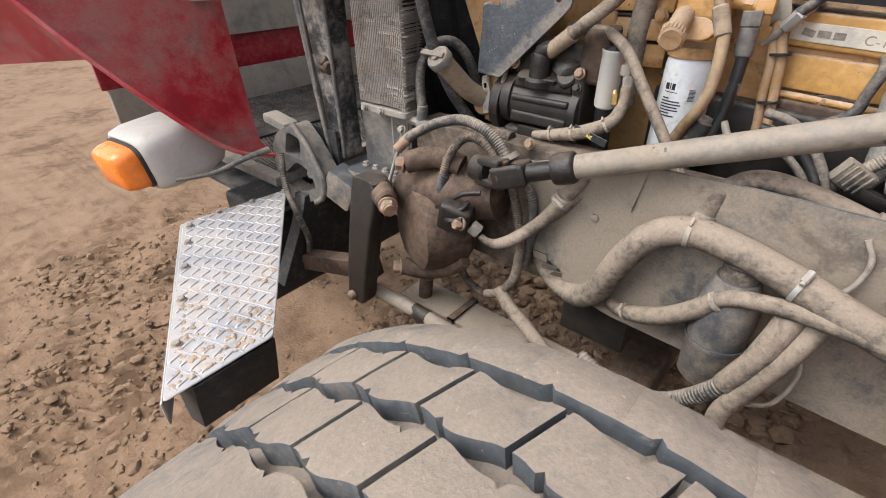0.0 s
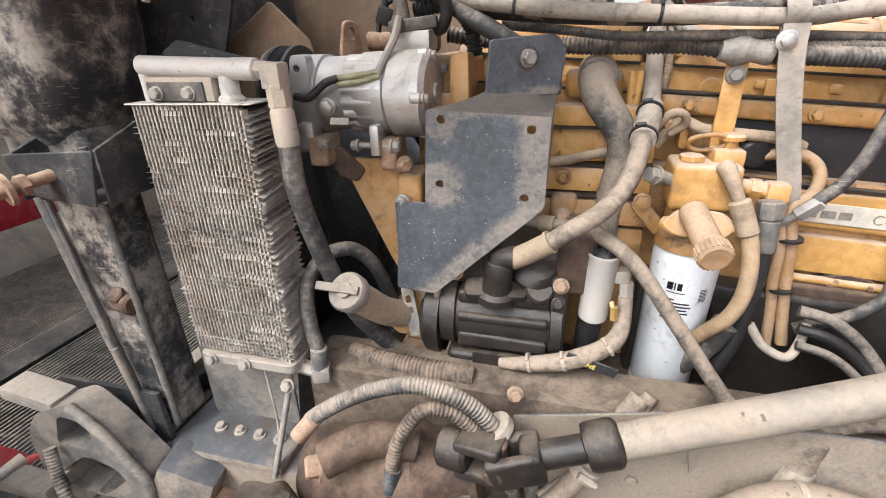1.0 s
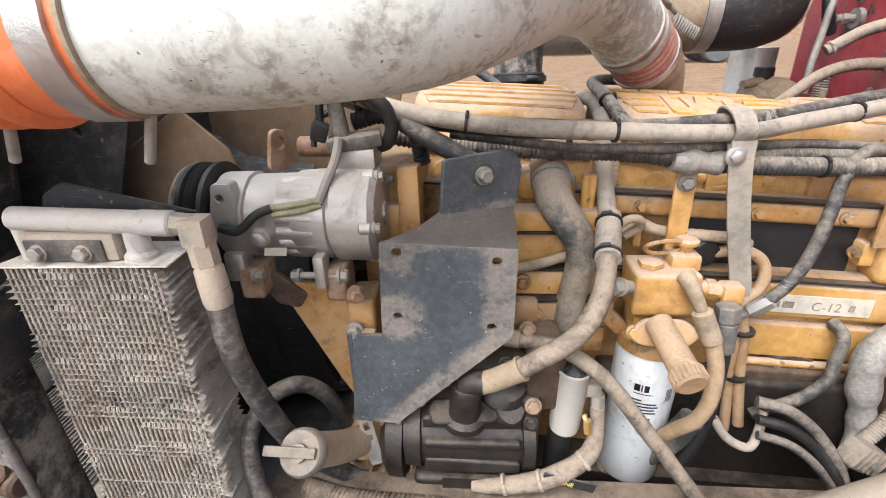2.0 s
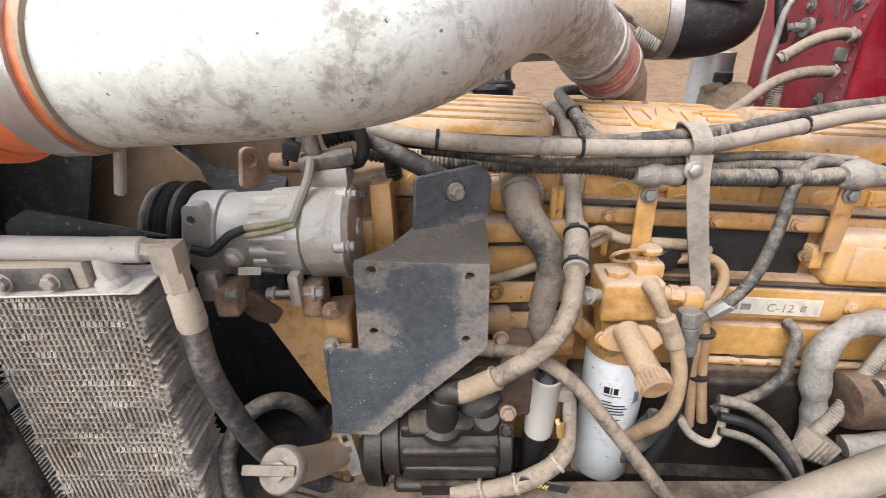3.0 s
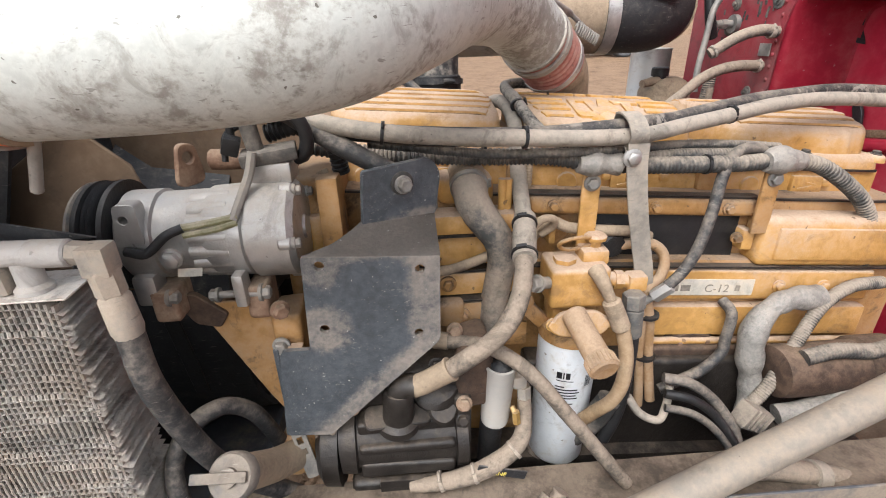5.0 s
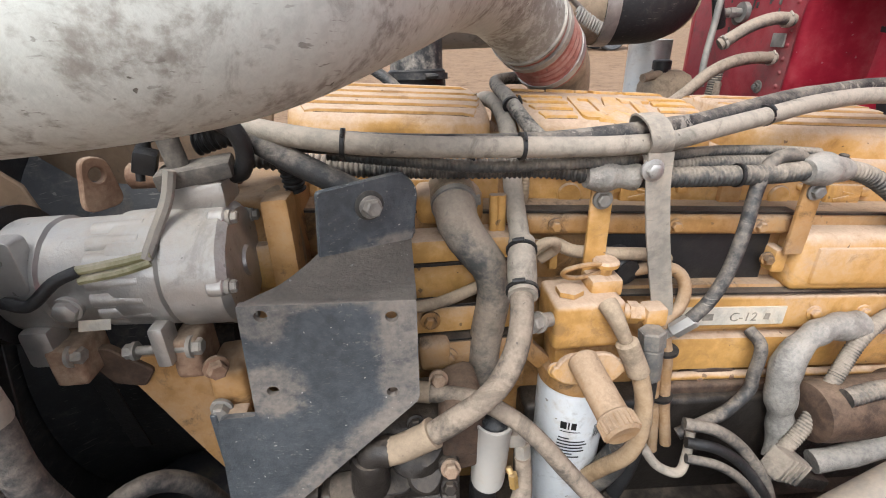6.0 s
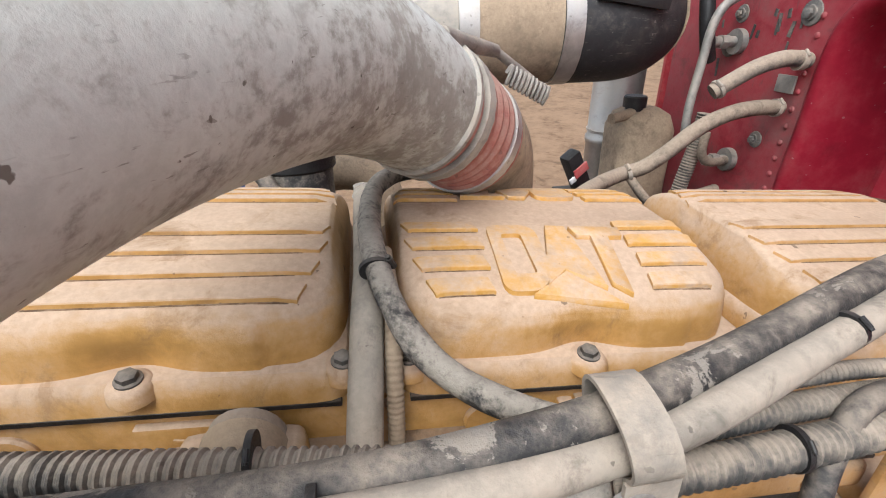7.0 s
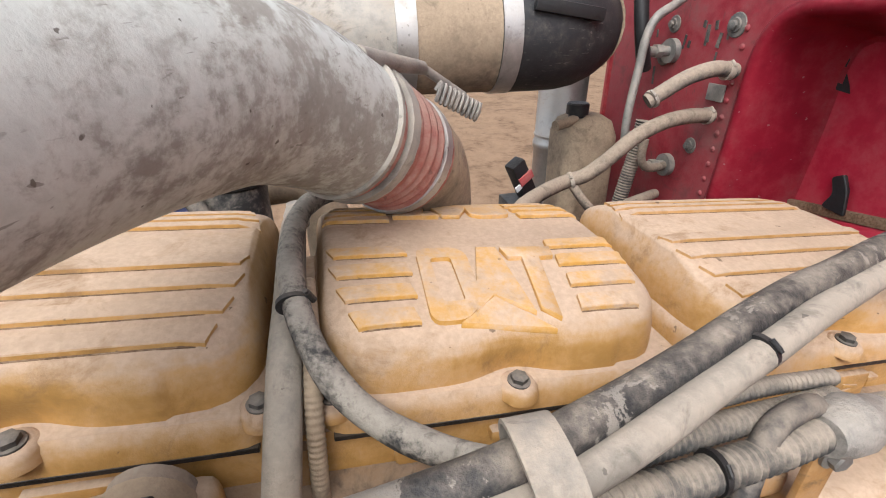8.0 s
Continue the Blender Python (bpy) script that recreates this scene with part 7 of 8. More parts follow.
part("tab_bolt", bolt((0.07, 1.087, 1.56), (0, -1, 0), 0.0085, 0.007, 1.4), ZINC, tape)
strap = thing("conduit_strap", "long bent grey steel strap holding the conduits", "strap", (-0.14, 1.07, 1.39))


def ribbon(points, wide, thick):
    """A flat strap: points down its middle, wide in x."""
    row = [p for p, _ in curve(points, 0.006)]
    verts, faces = [], []
    for i, p in enumerate(row):
        a, b = row[max(i - 1, 0)], row[min(i + 1, len(row) - 1)]
        d = (b - a).normalized()
        n = d.cross(V(1, 0, 0)).normalized()
        for s, k in ((-1, 0), (1, 0), (1, 1), (-1, 1)):
            verts.append(p + V(s * wide / 2, 0, 0) + n * thick * k)
    for i in range(len(row) - 1):
        faces += [(4 * i + s, 4 * i + (s + 1) % 4, 4 * i + 4 + (s + 1) % 4, 4 * i + 4 + s) for s in range(4)]
    faces += [(0, 1, 2, 3), tuple(4 * (len(row) - 1) + s for s in range(4))]
    return soften(raw(verts, faces), 0.0008, 1, 50)


part("leg", ribbon([(-0.172, 1.045, 1.632), (-0.170, 1.045, 1.60), (-0.158, 1.048, 1.54), (-0.142, 1.053, 1.48), (-0.128, 1.057, 1.43), (-0.122, 1.064, 1.40), (-0.124, 1.08, 1.392)], 0.029, 0.003), STRAP_GREY, strap)
part("loop", ribbon([(-0.172, 1.047, 1.628), (-0.175, 1.036, 1.643), (-0.178, 1.042, 1.66), (-0.18, 1.06, 1.669), (-0.18, 1.08, 1.668), (-0.178, 1.09, 1.655), (-0.176, 1.085, 1.638), (-0.174, 1.06, 1.630), (-0.172, 1.05, 1.612)], 0.025, 0.0025), STRAP_GREY, strap)
part("bolt", bolt((-0.178, 1.044, 1.613), (0, -1, 0), 0.0088, 0.007, 1.5), STEEL, strap)
sens = hose("sensor_cable", "grey sensor cable with a bright metal plug", [(-0.098, 1.036, 1.415), (-0.075, 1.04, 1.438), (-0.055, 1.046, 1.475), (-0.038, 1.058, 1.525), (-0.022, 1.075, 1.575), (0.0, 1.088, 1.602), (0.028, 1.095, 1.607), (0.05, 1.10, 1.60)], 0.0085, HOSE, seg=12)
part("plug", join(rod((-0.125, 1.055, 1.375), (-0.11, 1.045, 1.393), 0.006, seg=12), rod((-0.112, 1.046, 1.391), (-0.092, 1.035, 1.417), 0.0105, seg=6, edge=0.002), rod((-0.137, 1.06, 1.362), (-0.123, 1.053, 1.377), 0.004, seg=8)), STEEL, sens, "bright hexagonal plug")
loop = hose("yellow_lead", "dusty yellow lead looping down behind the strap", [(-0.16, 1.09, 1.462), (-0.12, 1.085, 1.468), (-0.092, 1.085, 1.455), (-0.083, 1.08, 1.435), (-0.092, 1.07, 1.412), (-0.112, 1.062, 1.40), (-0.110, 1.06, 1.37), (-0.102, 1.06, 1.34), (-0.096, 1.06, 1.29), (-0.09, 1.055, 1.24), (-0.08, 1.05, 1.18)], 0.0085, YELLOW_CAKED)
hose("yellow_lead", "dusty yellow lead tied beside its twin", [(-0.125, 1.07, 1.41), (-0.122, 1.062, 1.37), (-0.115, 1.058, 1.33), (-0.112, 1.058, 1.28), (-0.105, 1.055, 1.23), (-0.10, 1.05, 1.17)], 0.0078, YELLOW_CAKED)
for p in ((-0.106, 1.06, 1.35), (-0.100, 1.058, 1.27)):
    part("zip_tie", band(p, (0.1, 0, -1), 0.016, 0.004, 0.0012), RUBBER, loop)
hose("cloth_strap", "cream cloth strap hanging in a loop", [(-0.150, 1.0, 1.238), (-0.13, 0.99, 1.21), (-0.10, 0.985, 1.198), (-0.082, 1.0, 1.212), (-0.073, 1.015, 1.24)], 0.0065, HOSE_CREAM, category="strap")
hose("head_line", "tan line clipped along the head", [(-0.30, 1.10, 1.47), (-0.27, 1.10, 1.505), (-0.24, 1.09, 1.497), (-0.19, 1.085, 1.492), (-0.14, 1.085, 1.487), (-0.11, 1.09, 1.475)], 0.0085, TAN_PIPE)
hose("head_line", "thin tan curled line by the vent hose", [(-0.308, 1.07, 1.50), (-0.29, 1.065, 1.522), (-0.272, 1.07, 1.52), (-0.268, 1.08, 1.505), (-0.285, 1.085, 1.49)], 0.006, TAN_PIPE)
hose("block_line", "thin tan line along the block behind the bracket", [(-0.47, 1.062, 1.447), (-0.43, 1.058, 1.452), (-0.40, 1.058, 1.46), (-0.36, 1.075, 1.466)], 0.0075, TAN_PIPE)
plug = thing("black_connector", "black ribbed connector in the dark opening", "connector", (-0.17, 1.09, 1.46))
part("boot", lathe((-0.175, 1.11, 1.468), (0.2, -0.9, -0.1), [(0, 0.026)] + [(0.004 * k, 0.026 - 0.003 * (k % 2) - 0.001 * k) for k in range(1, 9)] + [(0.034, 0)], 20), RUBBER, plug)

# ---- wiring at the rear of the block ----
w1 = hose("wrapped_cable", "thick silver-wrapped cable bending down by the starter", [(0.19, 1.07, 1.357), (0.13, 1.062, 1.360), (0.09, 1.052, 1.345), (0.072, 1.045, 1.31), (0.074, 1.038, 1.26), (0.085, 1.03, 1.20), (0.07, 1.01, 1.17)], 0.019, TAPE, seg=18, wobble=0.3, step=0.006)
hose("battery_cable", "grey braided battery cable crossing down the block", [(0.30, 1.075, 1.375), (0.24, 1.07, 1.372), (0.185, 1.055, 1.345), (0.135, 1.03, 1.285), (0.095, 1.01, 1.23), (0.06, 1.0, 1.19), (0.03, 0.985, 1.16)], 0.011, LOOM, seg=12, pitch=0.004, depth=0.0009)
hose("battery_cable", "dusty cable with a clamp below the name strip", [(0.035, 1.085, 1.352), (0.038, 1.06, 1.34), (0.03, 1.05, 1.30), (0.025, 1.045, 1.275), (-0.01, 1.035, 1.25), (-0.05, 1.03, 1.235), (-0.08, 1.03, 1.22)], 0.009, HOSE, wobble=0.08)
for k, (dz, dy, lab) in enumerate(((0.0, 0.0, "dusty grey cable low on the block"), (-0.022, -0.012, "black cable low on the block"), (-0.044, -0.02, "dusty cable drooping by the frame rail"))):
    hose("battery_cable", lab, [(-0.09, 1.01 + dy, 1.262 + dz), (-0.05, 1.0 + dy, 1.255 + dz), (-0.01, 0.995 + dy, 1.225 + dz), (0.02, 0.98 + dy, 1.185 + dz), (0.035, 0.97 + dy, 1.15 + dz), (0.05, 0.97 + dy, 1.10)], 0.0085 - 0.001 * k, HOSE if k != 1 else RUBBER)
hose("battery_cable", "dark cable running rearward by the starter", [(0.13, 1.0, 1.29), (0.18, 1.0, 1.30), (0.25, 1.0, 1.295), (0.34, 1.02, 1.30)], 0.013, LOOM, pitch=0.005, depth=0.001)
hose("battery_cable", "wrapped cable running rearward under the starter", [(0.10, 0.985, 1.19), (0.16, 0.98, 1.205), (0.24, 0.98, 1.235), (0.34, 1.0, 1.25)], 0.016, TAPE, wobble=0.1)
block = thing("junction_block", "grey ribbed connector block among the cables", "connector", (0.05, 0.99, 1.18))
part("body", obox((0.058, 0.985, 1.19), (0.05, 0.03, 0.04), (0, 30, 10), 0.004), LOOM, block)
for k in range(5):
    part("rib", obox((0.042 + 0.008 * k, 0.969, 1.203 - 0.0046 * k), (0.003, 0.006, 0.036), (0, 30, 10), 0.001, 1), LOOM, block)
part("bracket", obox((0.09, 0.98, 1.165), (0.07, 0.02, 0.02), (0, 20, 0), 0.004), OILY, block)

# ---- dark pump, canister, oil filler ----
pmp = thing("fuel_transfer_pump", "oily dark gear-driven pump caked with grime", "pump", (-0.5, 1.0, 1.12))
part("barrel", shaken(soften(raw(*stack([[(x, 0.995 - r * math.sin(q), 1.215 + r * math.cos(q) * 0.92) for q in (2 * math.pi * i / 28 for i in range(28))] for x, r in ((-0.60, 0.040), (-0.598, 0.062), (-0.575, 0.064), (-0.573, 0.057), (-0.43, 0.056), (-0.428, 0.063), (-0.412, 0.062), (-0.410, 0.045))])), 0.002), 0.0022, 26), OILY, pmp)
for z, y, h in ((1.262, 0.950, 0.010), (1.232, 0.939, 0.007), (1.190, 0.940, 0.012)):
    part("cast_ledge", shaken(box((-0.570, y - 0.004, z - h), (-0.432, 1.02, z + h), 0.006, 3), 0.0025, 28), OILY, pmp)
part("nameplate", shaken(box((-0.545, 0.932, 1.135), (-0.455, 0.942, 1.172), 0.002), 0.001, 20), OILY, pmp)
part("upper_casting", shaken(box((-0.585, 0.965, 1.272), (-0.405, 1.06, 1.345), 0.016, 4), 0.006, 22), OILY, pmp)
part("upper_lump", shaken(lathe((-0.455, 0.985, 1.30), (0.05, -0.5, 0.8), [(-0.02, 0.0), (-0.02, 0.040), (0.012, 0.040), (0.024, 0.030), (0.028, 0.0)], 24), 0.004, 30), OILY, pmp)
part("flange", shaken(plate(rounded([(-0.045, -0.018), (0.045, -0.018), (0.05, 0.0), (0.045, 0.018), (-0.045, 0.018), (-0.05, 0.0)], 0.014), 0.012, (-0.512, 0.955, 1.272), (1, 0.1, 0), (-0.1, 0.9, 0.3)), 0.0015, 30), OILY, pmp)
part("boss", shaken(lathe((-0.512, 0.953, 1.262), (0.05, -0.05, 1), [(0, 0.030), (0.012, 0.030), (0.018, 0.023), (0.046, 0.021), (0.060, 0.022), (0.066, 0.019), (0.07, 0.0)], 24), 0.001, 40), OILY, pmp)
part("inlet_elbow", tube([(-0.509, 0.951, 1.318), (-0.505, 0.949, 1.333), (-0.494, 0.948, 1.336), (-0.484, 0.946, 1.336)], 0.0175, 16, wobble=0.06), OILY, pmp)
part("cap_plug", shaken(lathe((-0.448, 0.957, 1.282), (0.1, -0.75, 0.6), [(-0.01, 0.022), (0.008, 0.022), (0.012, 0.018), (0.012, 0)], 20), 0.002, 40), OILY, pmp)
for p, r in (((-0.575, 0.953, 1.300), 0.0095), ((-0.418, 0.948, 1.297), 0.009), ((-0.455, 0.968, 1.352), 0.008), ((-0.42, 0.948, 1.268), 0.008), ((-0.425, 1.0, 1.385), 0.009)):
    part("bolt", bolt(p, (0, -0.9, 0.3), r, 0.009, 1.3), RUST_LIGHT if r > 0.0085 else OILY, pmp)
part("side_cover", shaken(box((-0.432, 0.948, 1.15), (-0.407, 1.05, 1.305), 0.008, 3), 0.003, 30), OILY, pmp)
part("lower_casing", shaken(box((-0.588, 0.938, 1.08), (-0.44, 1.05, 1.165), 0.012, 3), 0.003, 22), OILY, pmp)
part("drive_flange", shaken(lathe((-0.635, 0.995, 1.20), (1, 0, 0), [(0, 0), (0, 0.05), (0.01, 0.066), (0.034, 0.068), (0.036, 0)], 36), 0.001), OILY, pmp)
part("grime", shaken(obox((-0.40, 1.0, 1.325), (0.05, 0.08, 0.10), (0, 0, 0), 0.014, 3), 0.008, 26), RUST, pmp, "rust-brown caked casting")
can2 = thing("aluminium_canister", "small round aluminium canister with a winged cap", "canister", (-0.367, 0.975, 1.23))
part("cup", lathe((-0.369, 0.977, 1.232), (0.05, -0.06, 1), [(0, 0), (0, 0.016), (0.004, 0.0205), (0.012, 0.0215), (0.108, 0.022), (0.110, 0.0235), (0.114, 0.0235), (0.114, 0.0205), (0.104, 0.020), (0.104, 0.0)], 32), PLASTIC, can2)
part("winged_cap", join(obox((-0.364, 0.971, 1.345), (0.034, 0.005, 0.014), (0, 0, 35), 0.002), obox((-0.364, 0.971, 1.347), (0.006, 0.032, 0.012), (0, 0, 35), 0.002), lathe((-0.364, 0.971, 1.34), (0, 0, 1), [(0, 0.018), (0.004, 0.016), (0.012, 0.004), (0.012, 0)], 16)), DARK_PANEL, can2, "dark winged cap")
part("mount", join(box((-0.42, 0.965, 1.275), (-0.388, 1.0, 1.34), 0.005), rod((-0.40, 0.97, 1.30), (-0.385, 0.97, 1.30), 0.008, seg=6)), OILY, can2)
part("outlet", join(obox((-0.335, 0.975, 1.31), (0.022, 0.022, 0.022), (0, 0, 0), 0.005), rod((-0.352, 0.975, 1.315), (-0.33, 0.975, 1.315), 0.008, seg=12), rod((-0.328, 0.972, 1.30), (-0.326, 0.97, 1.275), 0.0105, seg=6)), ZINC, can2)
part("drain_tap", join(rod((-0.346, 0.962, 1.272), (-0.342, 0.955, 1.262), 0.004, seg=10), rod((-0.342, 0.955, 1.268), (-0.340, 0.953, 1.248), 0.006, seg=6)), BRASS, can2, "brass drain tap")
under = hose("drain_tube", "black tube below the canister", [(-0.371, 0.985, 1.235), (-0.372, 0.99, 1.19), (-0.373, 1.0, 1.13)], 0.0185, RUBBER)
ret = hose("return_hose", "dust-caked hose sweeping from the canister along the rail", [(-0.327, 0.968, 1.28), (-0.326, 0.962, 1.25), (-0.332, 0.95, 1.222), (-0.352, 0.938, 1.205), (-0.39, 0.928, 1.188), (-0.43, 0.925, 1.176), (-0.475, 0.928, 1.165), (-0.50, 0.932, 1.16)], [0.010, 0.011, 0.013, 0.014, 0.014, 0.013, 0.011, 0.009], HOSE_PALE, seg=14, wobble=0.06)
for p, d in (((-0.345, 0.941, 1.208), (-0.8, -0.3, -0.5)), ((-0.405, 0.926, 1.183), (-0.95, 0, -0.3)), ((-0.455, 0.927, 1.171), (-0.95, 0, -0.25))):
    part("clamp", band(p, d, 0.0142, 0.005, 0.0010, (0, -0.4, 0.9), 0.45), STRAP_GREY, ret)
tag = thing("engine_tag", "small black tag lettered in yellow", "tag", (-0.37, 0.925, 1.16))
part("plate", obox((-0.366, 0.921, 1.187), (0.075, 0.003, 0.016), (0, 16, 0), 0.001, 1), INK, tag)
words = bpy.data.curves.new("lettering", "FONT")
words.body, words.size, words.extrude = "ENGINE", 0.0102, 0.0003
letters = new("lettering", words)
letters.parent = tag
letters.matrix_local = Matrix.Translation(V(-0.396, 0.9185, 1.1905) - tag.location) @ pose(0, 0, 0, 90, 0, 0) @ pose(0, 0, 0, 0, 0, -16)
words.materials.append(surface("yellow_lettering", (0.65, 0.52, 0.1), 0.5, dust=0.2))
feed = hose("feed_hose", "scuffed tan hose crossing in front of the filter", [(-0.48, 1.005, 1.372), (-0.43, 0.99, 1.373), (-0.385, 0.975, 1.373), (-0.345, 0.955, 1.358), (-0.315, 0.94, 1.333), (-0.285, 0.93, 1.295), (-0.25, 0.925, 1.248), (-0.215, 0.92, 1.20), (-0.18, 0.91, 1.155)], 0.0105, HOSE_PALE, seg=14)
part("collar", tube([(-0.455, 0.998, 1.3725), (-0.435, 0.992, 1.373)], 0.0125, 14), TAN_PIPE, feed)
filler = thing("oil_filler", "tan oil filler tube with a grey cap and bar handle", "oil filler", (-0.68, 0.95, 1.17))
C0 = V(-0.700, 0.838, 1.316)
CD = V(0.13, 0.72, -0.68).normalized()
part("tube", tube([C0 + CD * 0.012, C0 + CD * 0.06, C0 + CD * 0.12, C0 + CD * 0.16 + V(0.01, 0.01, 0)], 0.0225, 24), TAN_PIPE, filler)
cap = part("cap", lathe(C0 + CD * 0.018, -CD, [(0, 0.024), (0.001, 0.0275), (0.016, 0.028), (0.020, 0.025), (0.020, 0.009), (0.022, 0.008), (0.022, 0)], 32), GREY_PANEL, filler, "grey round cap")
part("bar", join(obox(C0 - CD * 0.008 + V(-0.009, 0, 0.001), (0.062, 0.006, 0.012), (-45, 2, 0), 0.002), lathe(C0 - CD * 0.002, -CD, [(0, 0.011), (0.006, 0.011), (0.006, 0.008), (0.006, 0)], 20)), GREY_PANEL, cap)
link = thing("slotted_link", "small slotted steel link hanging by the filler", "link", (-0.645, 0.96, 1.18))
part("strip", plate(rounded([(-0.010, -0.045), (0.010, -0.045), (0.012, 0.04), (-0.008, 0.04)], 0.006), 0.003, (-0.652, 0.957, 1.222), (0.9, 0.1, 0.3), (-0.25, 0.2, 0.95), holes=[rounded([(-0.004, 0.012), (0.005, 0.012), (0.005, 0.024), (-0.004, 0.024)], 0.001), rounded([(-0.004, -0.006), (0.005, -0.006), (0.005, 0.004), (-0.004, 0.004)], 0.001)], bevel=0), ZINC, link)
hose("small_lead", "dusty lead hanging under the bracket", [(-0.635, 0.97, 1.29), (-0.63, 0.965, 1.25), (-0.625, 0.965, 1.20), (-0.618, 0.96, 1.16)], 0.0065, HOSE_PALE, group="leads under the bracket")
hose("small_lead", "second dusty lead under the bracket", [(-0.605, 0.965, 1.28), (-0.608, 0.955, 1.24), (-0.615, 0.95, 1.20), (-0.62, 0.948, 1.17)], 0.006, HOSE_PALE, group="leads under the bracket")

# ---- hoses by the steering gear ----
rl = hose("ribbed_sleeve", "ribbed hose sleeve lying on the frame rail", [(-0.745, 0.925, 1.145), (-0.68, 0.905, 1.150), (-0.60, 0.898, 1.152), (-0.535, 0.897, 1.150)], 0.0185, HOSE_BROWN, seg=16, pitch=0.006, depth=0.0016)
c1 = hose("steering_hose", "dusty ribbed power steering hose arching over the gearbox", [(-0.752, 0.765, 1.125), (-0.735, 0.775, 1.147), (-0.669, 0.79, 1.186), (-0.60, 0.80, 1.205), (-0.54, 0.805, 1.192), (-0.495, 0.807, 1.155), (-0.475, 0.81, 1.10)], 0.0118, LOOM, seg=14, pitch=0.005, depth=0.0012, group="hoses round the steering gearbox")
part("end_fitting", rod((-0.762, 0.758, 1.115), (-0.738, 0.773, 1.143), 0.0125, seg=14, edge=0.002), RUST_LIGHT, c1)
c2 = hose("steering_hose", "ribbed power steering hose looping into the valve block", [(-0.622, 0.755, 1.02), (-0.625, 0.76, 1.06), (-0.616, 0.772, 1.125), (-0.585, 0.79, 1.172), (-0.545, 0.80, 1.168), (-0.507, 0.806, 1.13), (-0.48, 0.82, 1.08), (-0.462, 0.83, 1.0), (-0.452, 0.833, 0.93), (-0.462, 0.832, 0.84), (-0.495, 0.83, 0.785), (-0.54, 0.83, 0.755), (-0.59, 0.825, 0.77), (-0.62, 0.815, 0.82)], 0.0105, HOSE_BROWN, seg=14, pitch=0.005, depth=0.0011, group="hoses round the steering gearbox")
part("metal_end", tube([(-0.622, 0.754, 1.02), (-0.6255, 0.759, 1.055), (-0.622, 0.765, 1.085)], 0.0125, 12), BLACK_STEEL, c2)
part("lower_sleeve", tube([(-0.452, 0.833, 0.93), (-0.462, 0.832, 0.84), (-0.495, 0.83, 0.785), (-0.54, 0.83, 0.755)], 0.0118, 14), HOSE_PALE, c2)
hose("steering_hose", "grey hose hanging behind the shaft", [(-0.475, 0.82, 1.12), (-0.44, 0.84, 1.06), (-0.432, 0.845, 0.99), (-0.44, 0.845, 0.92), (-0.45, 0.85, 0.87)], 0.010, LOOM, pitch=0.005, depth=0.001, group="hoses round the steering gearbox")
clip = thing("hose_clip", "cream plastic clip round the ribbed hoses", "clip", (-0.485, 0.81, 1.13))
part("loop", band((-0.49, 0.808, 1.142), (0.6, 0.0, -0.8), 0.026, 0.012, 0.003), HOSE_CREAM, clip)
part("bolt", bolt((-0.468, 0.86, 1.165), (0.2, -0.9, 0.3), 0.009, 0.01, 1.3), RUST_LIGHT, clip)
wh = hose("steering_hose", "pale rubber hose with crimped end at the valve block", [(-0.513, 0.757, 0.972), (-0.49, 0.765, 0.958), (-0.462, 0.785, 0.962), (-0.427, 0.812, 0.99), (-0.39, 0.825, 1.035), (-0.362, 0.834, 1.083), (-0.335, 0.86, 1.125), (-0.30, 0.89, 1.165)], [0.007, 0.010, 0.0145, 0.0145, 0.0145, 0.0145, 0.015, 0.015], HOSE_PALE, seg=16, group="hoses round the steering gearbox")
part("nut", obox((-0.523, 0.752, 0.988), (0.024, 0.022, 0.026), (0, 35, 20), 0.004), ZINC, wh)
part("clamp", band((-0.365, 0.833, 1.078), (0.45, 0.15, 0.85), 0.0185, 0.020, 0.003, (0, -1, 0.2)), HOSE_CREAM, wh, "cream double clamp")
hose("steering_hose", "second pale hose beside the clamped one", [(-0.42, 0.835, 1.0), (-0.375, 0.85, 1.04), (-0.345, 0.855, 1.08), (-0.315, 0.875, 1.12), (-0.285, 0.895, 1.17)], 0.011, HOSE_PALE, group="hoses round the steering gearbox")
for k, pts in enumerate(([(-0.62, 0.735, 1.02), (-0.585, 0.725, 1.035), (-0.555, 0.735, 1.03), (-0.54, 0.75, 1.05)], [(-0.60, 0.73, 1.0), (-0.565, 0.715, 1.01), (-0.535, 0.72, 1.02)], [(-0.565, 0.73, 1.06), (-0.54, 0.735, 1.075), (-0.51, 0.75, 1.08)])):
    hose("steering_line", "short oily steel line on the valve block", pts, 0.0055, OILY, category="pipe", group="lines on the valve block")
bigA = hose("air_hose", "thick dust-caked air hose in front of the frame rail", [(-0.42, 0.885, 0.895), (-0.385, 0.875, 0.862), (-0.335, 0.86, 0.848), (-0.29, 0.84, 0.865), (-0.255, 0.825, 0.915), (-0.219, 0.81, 1.005), (-0.178, 0.81, 1.072), (-0.123, 0.82, 1.098), (-0.052, 0.82, 1.092), (0.035, 0.81, 1.074), (0.159, 0.78, 1.045), (0.30, 0.76, 1.02)], 0.0262, HOSE_PALE, seg=20)
part("clamp", band((-0.119, 0.82, 1.098), (1, 0, -0.05), 0.0268, 0.008, 0.0012, (0, -0.5, 0.85), 0.55), STRAP_GREY, bigA)
part("clamp", band((0.05, 0.806, 1.07), (0.95, -0.15, -0.2), 0.0268, 0.008, 0.0012, (0, -0.5, 0.85)), STEEL, bigA)
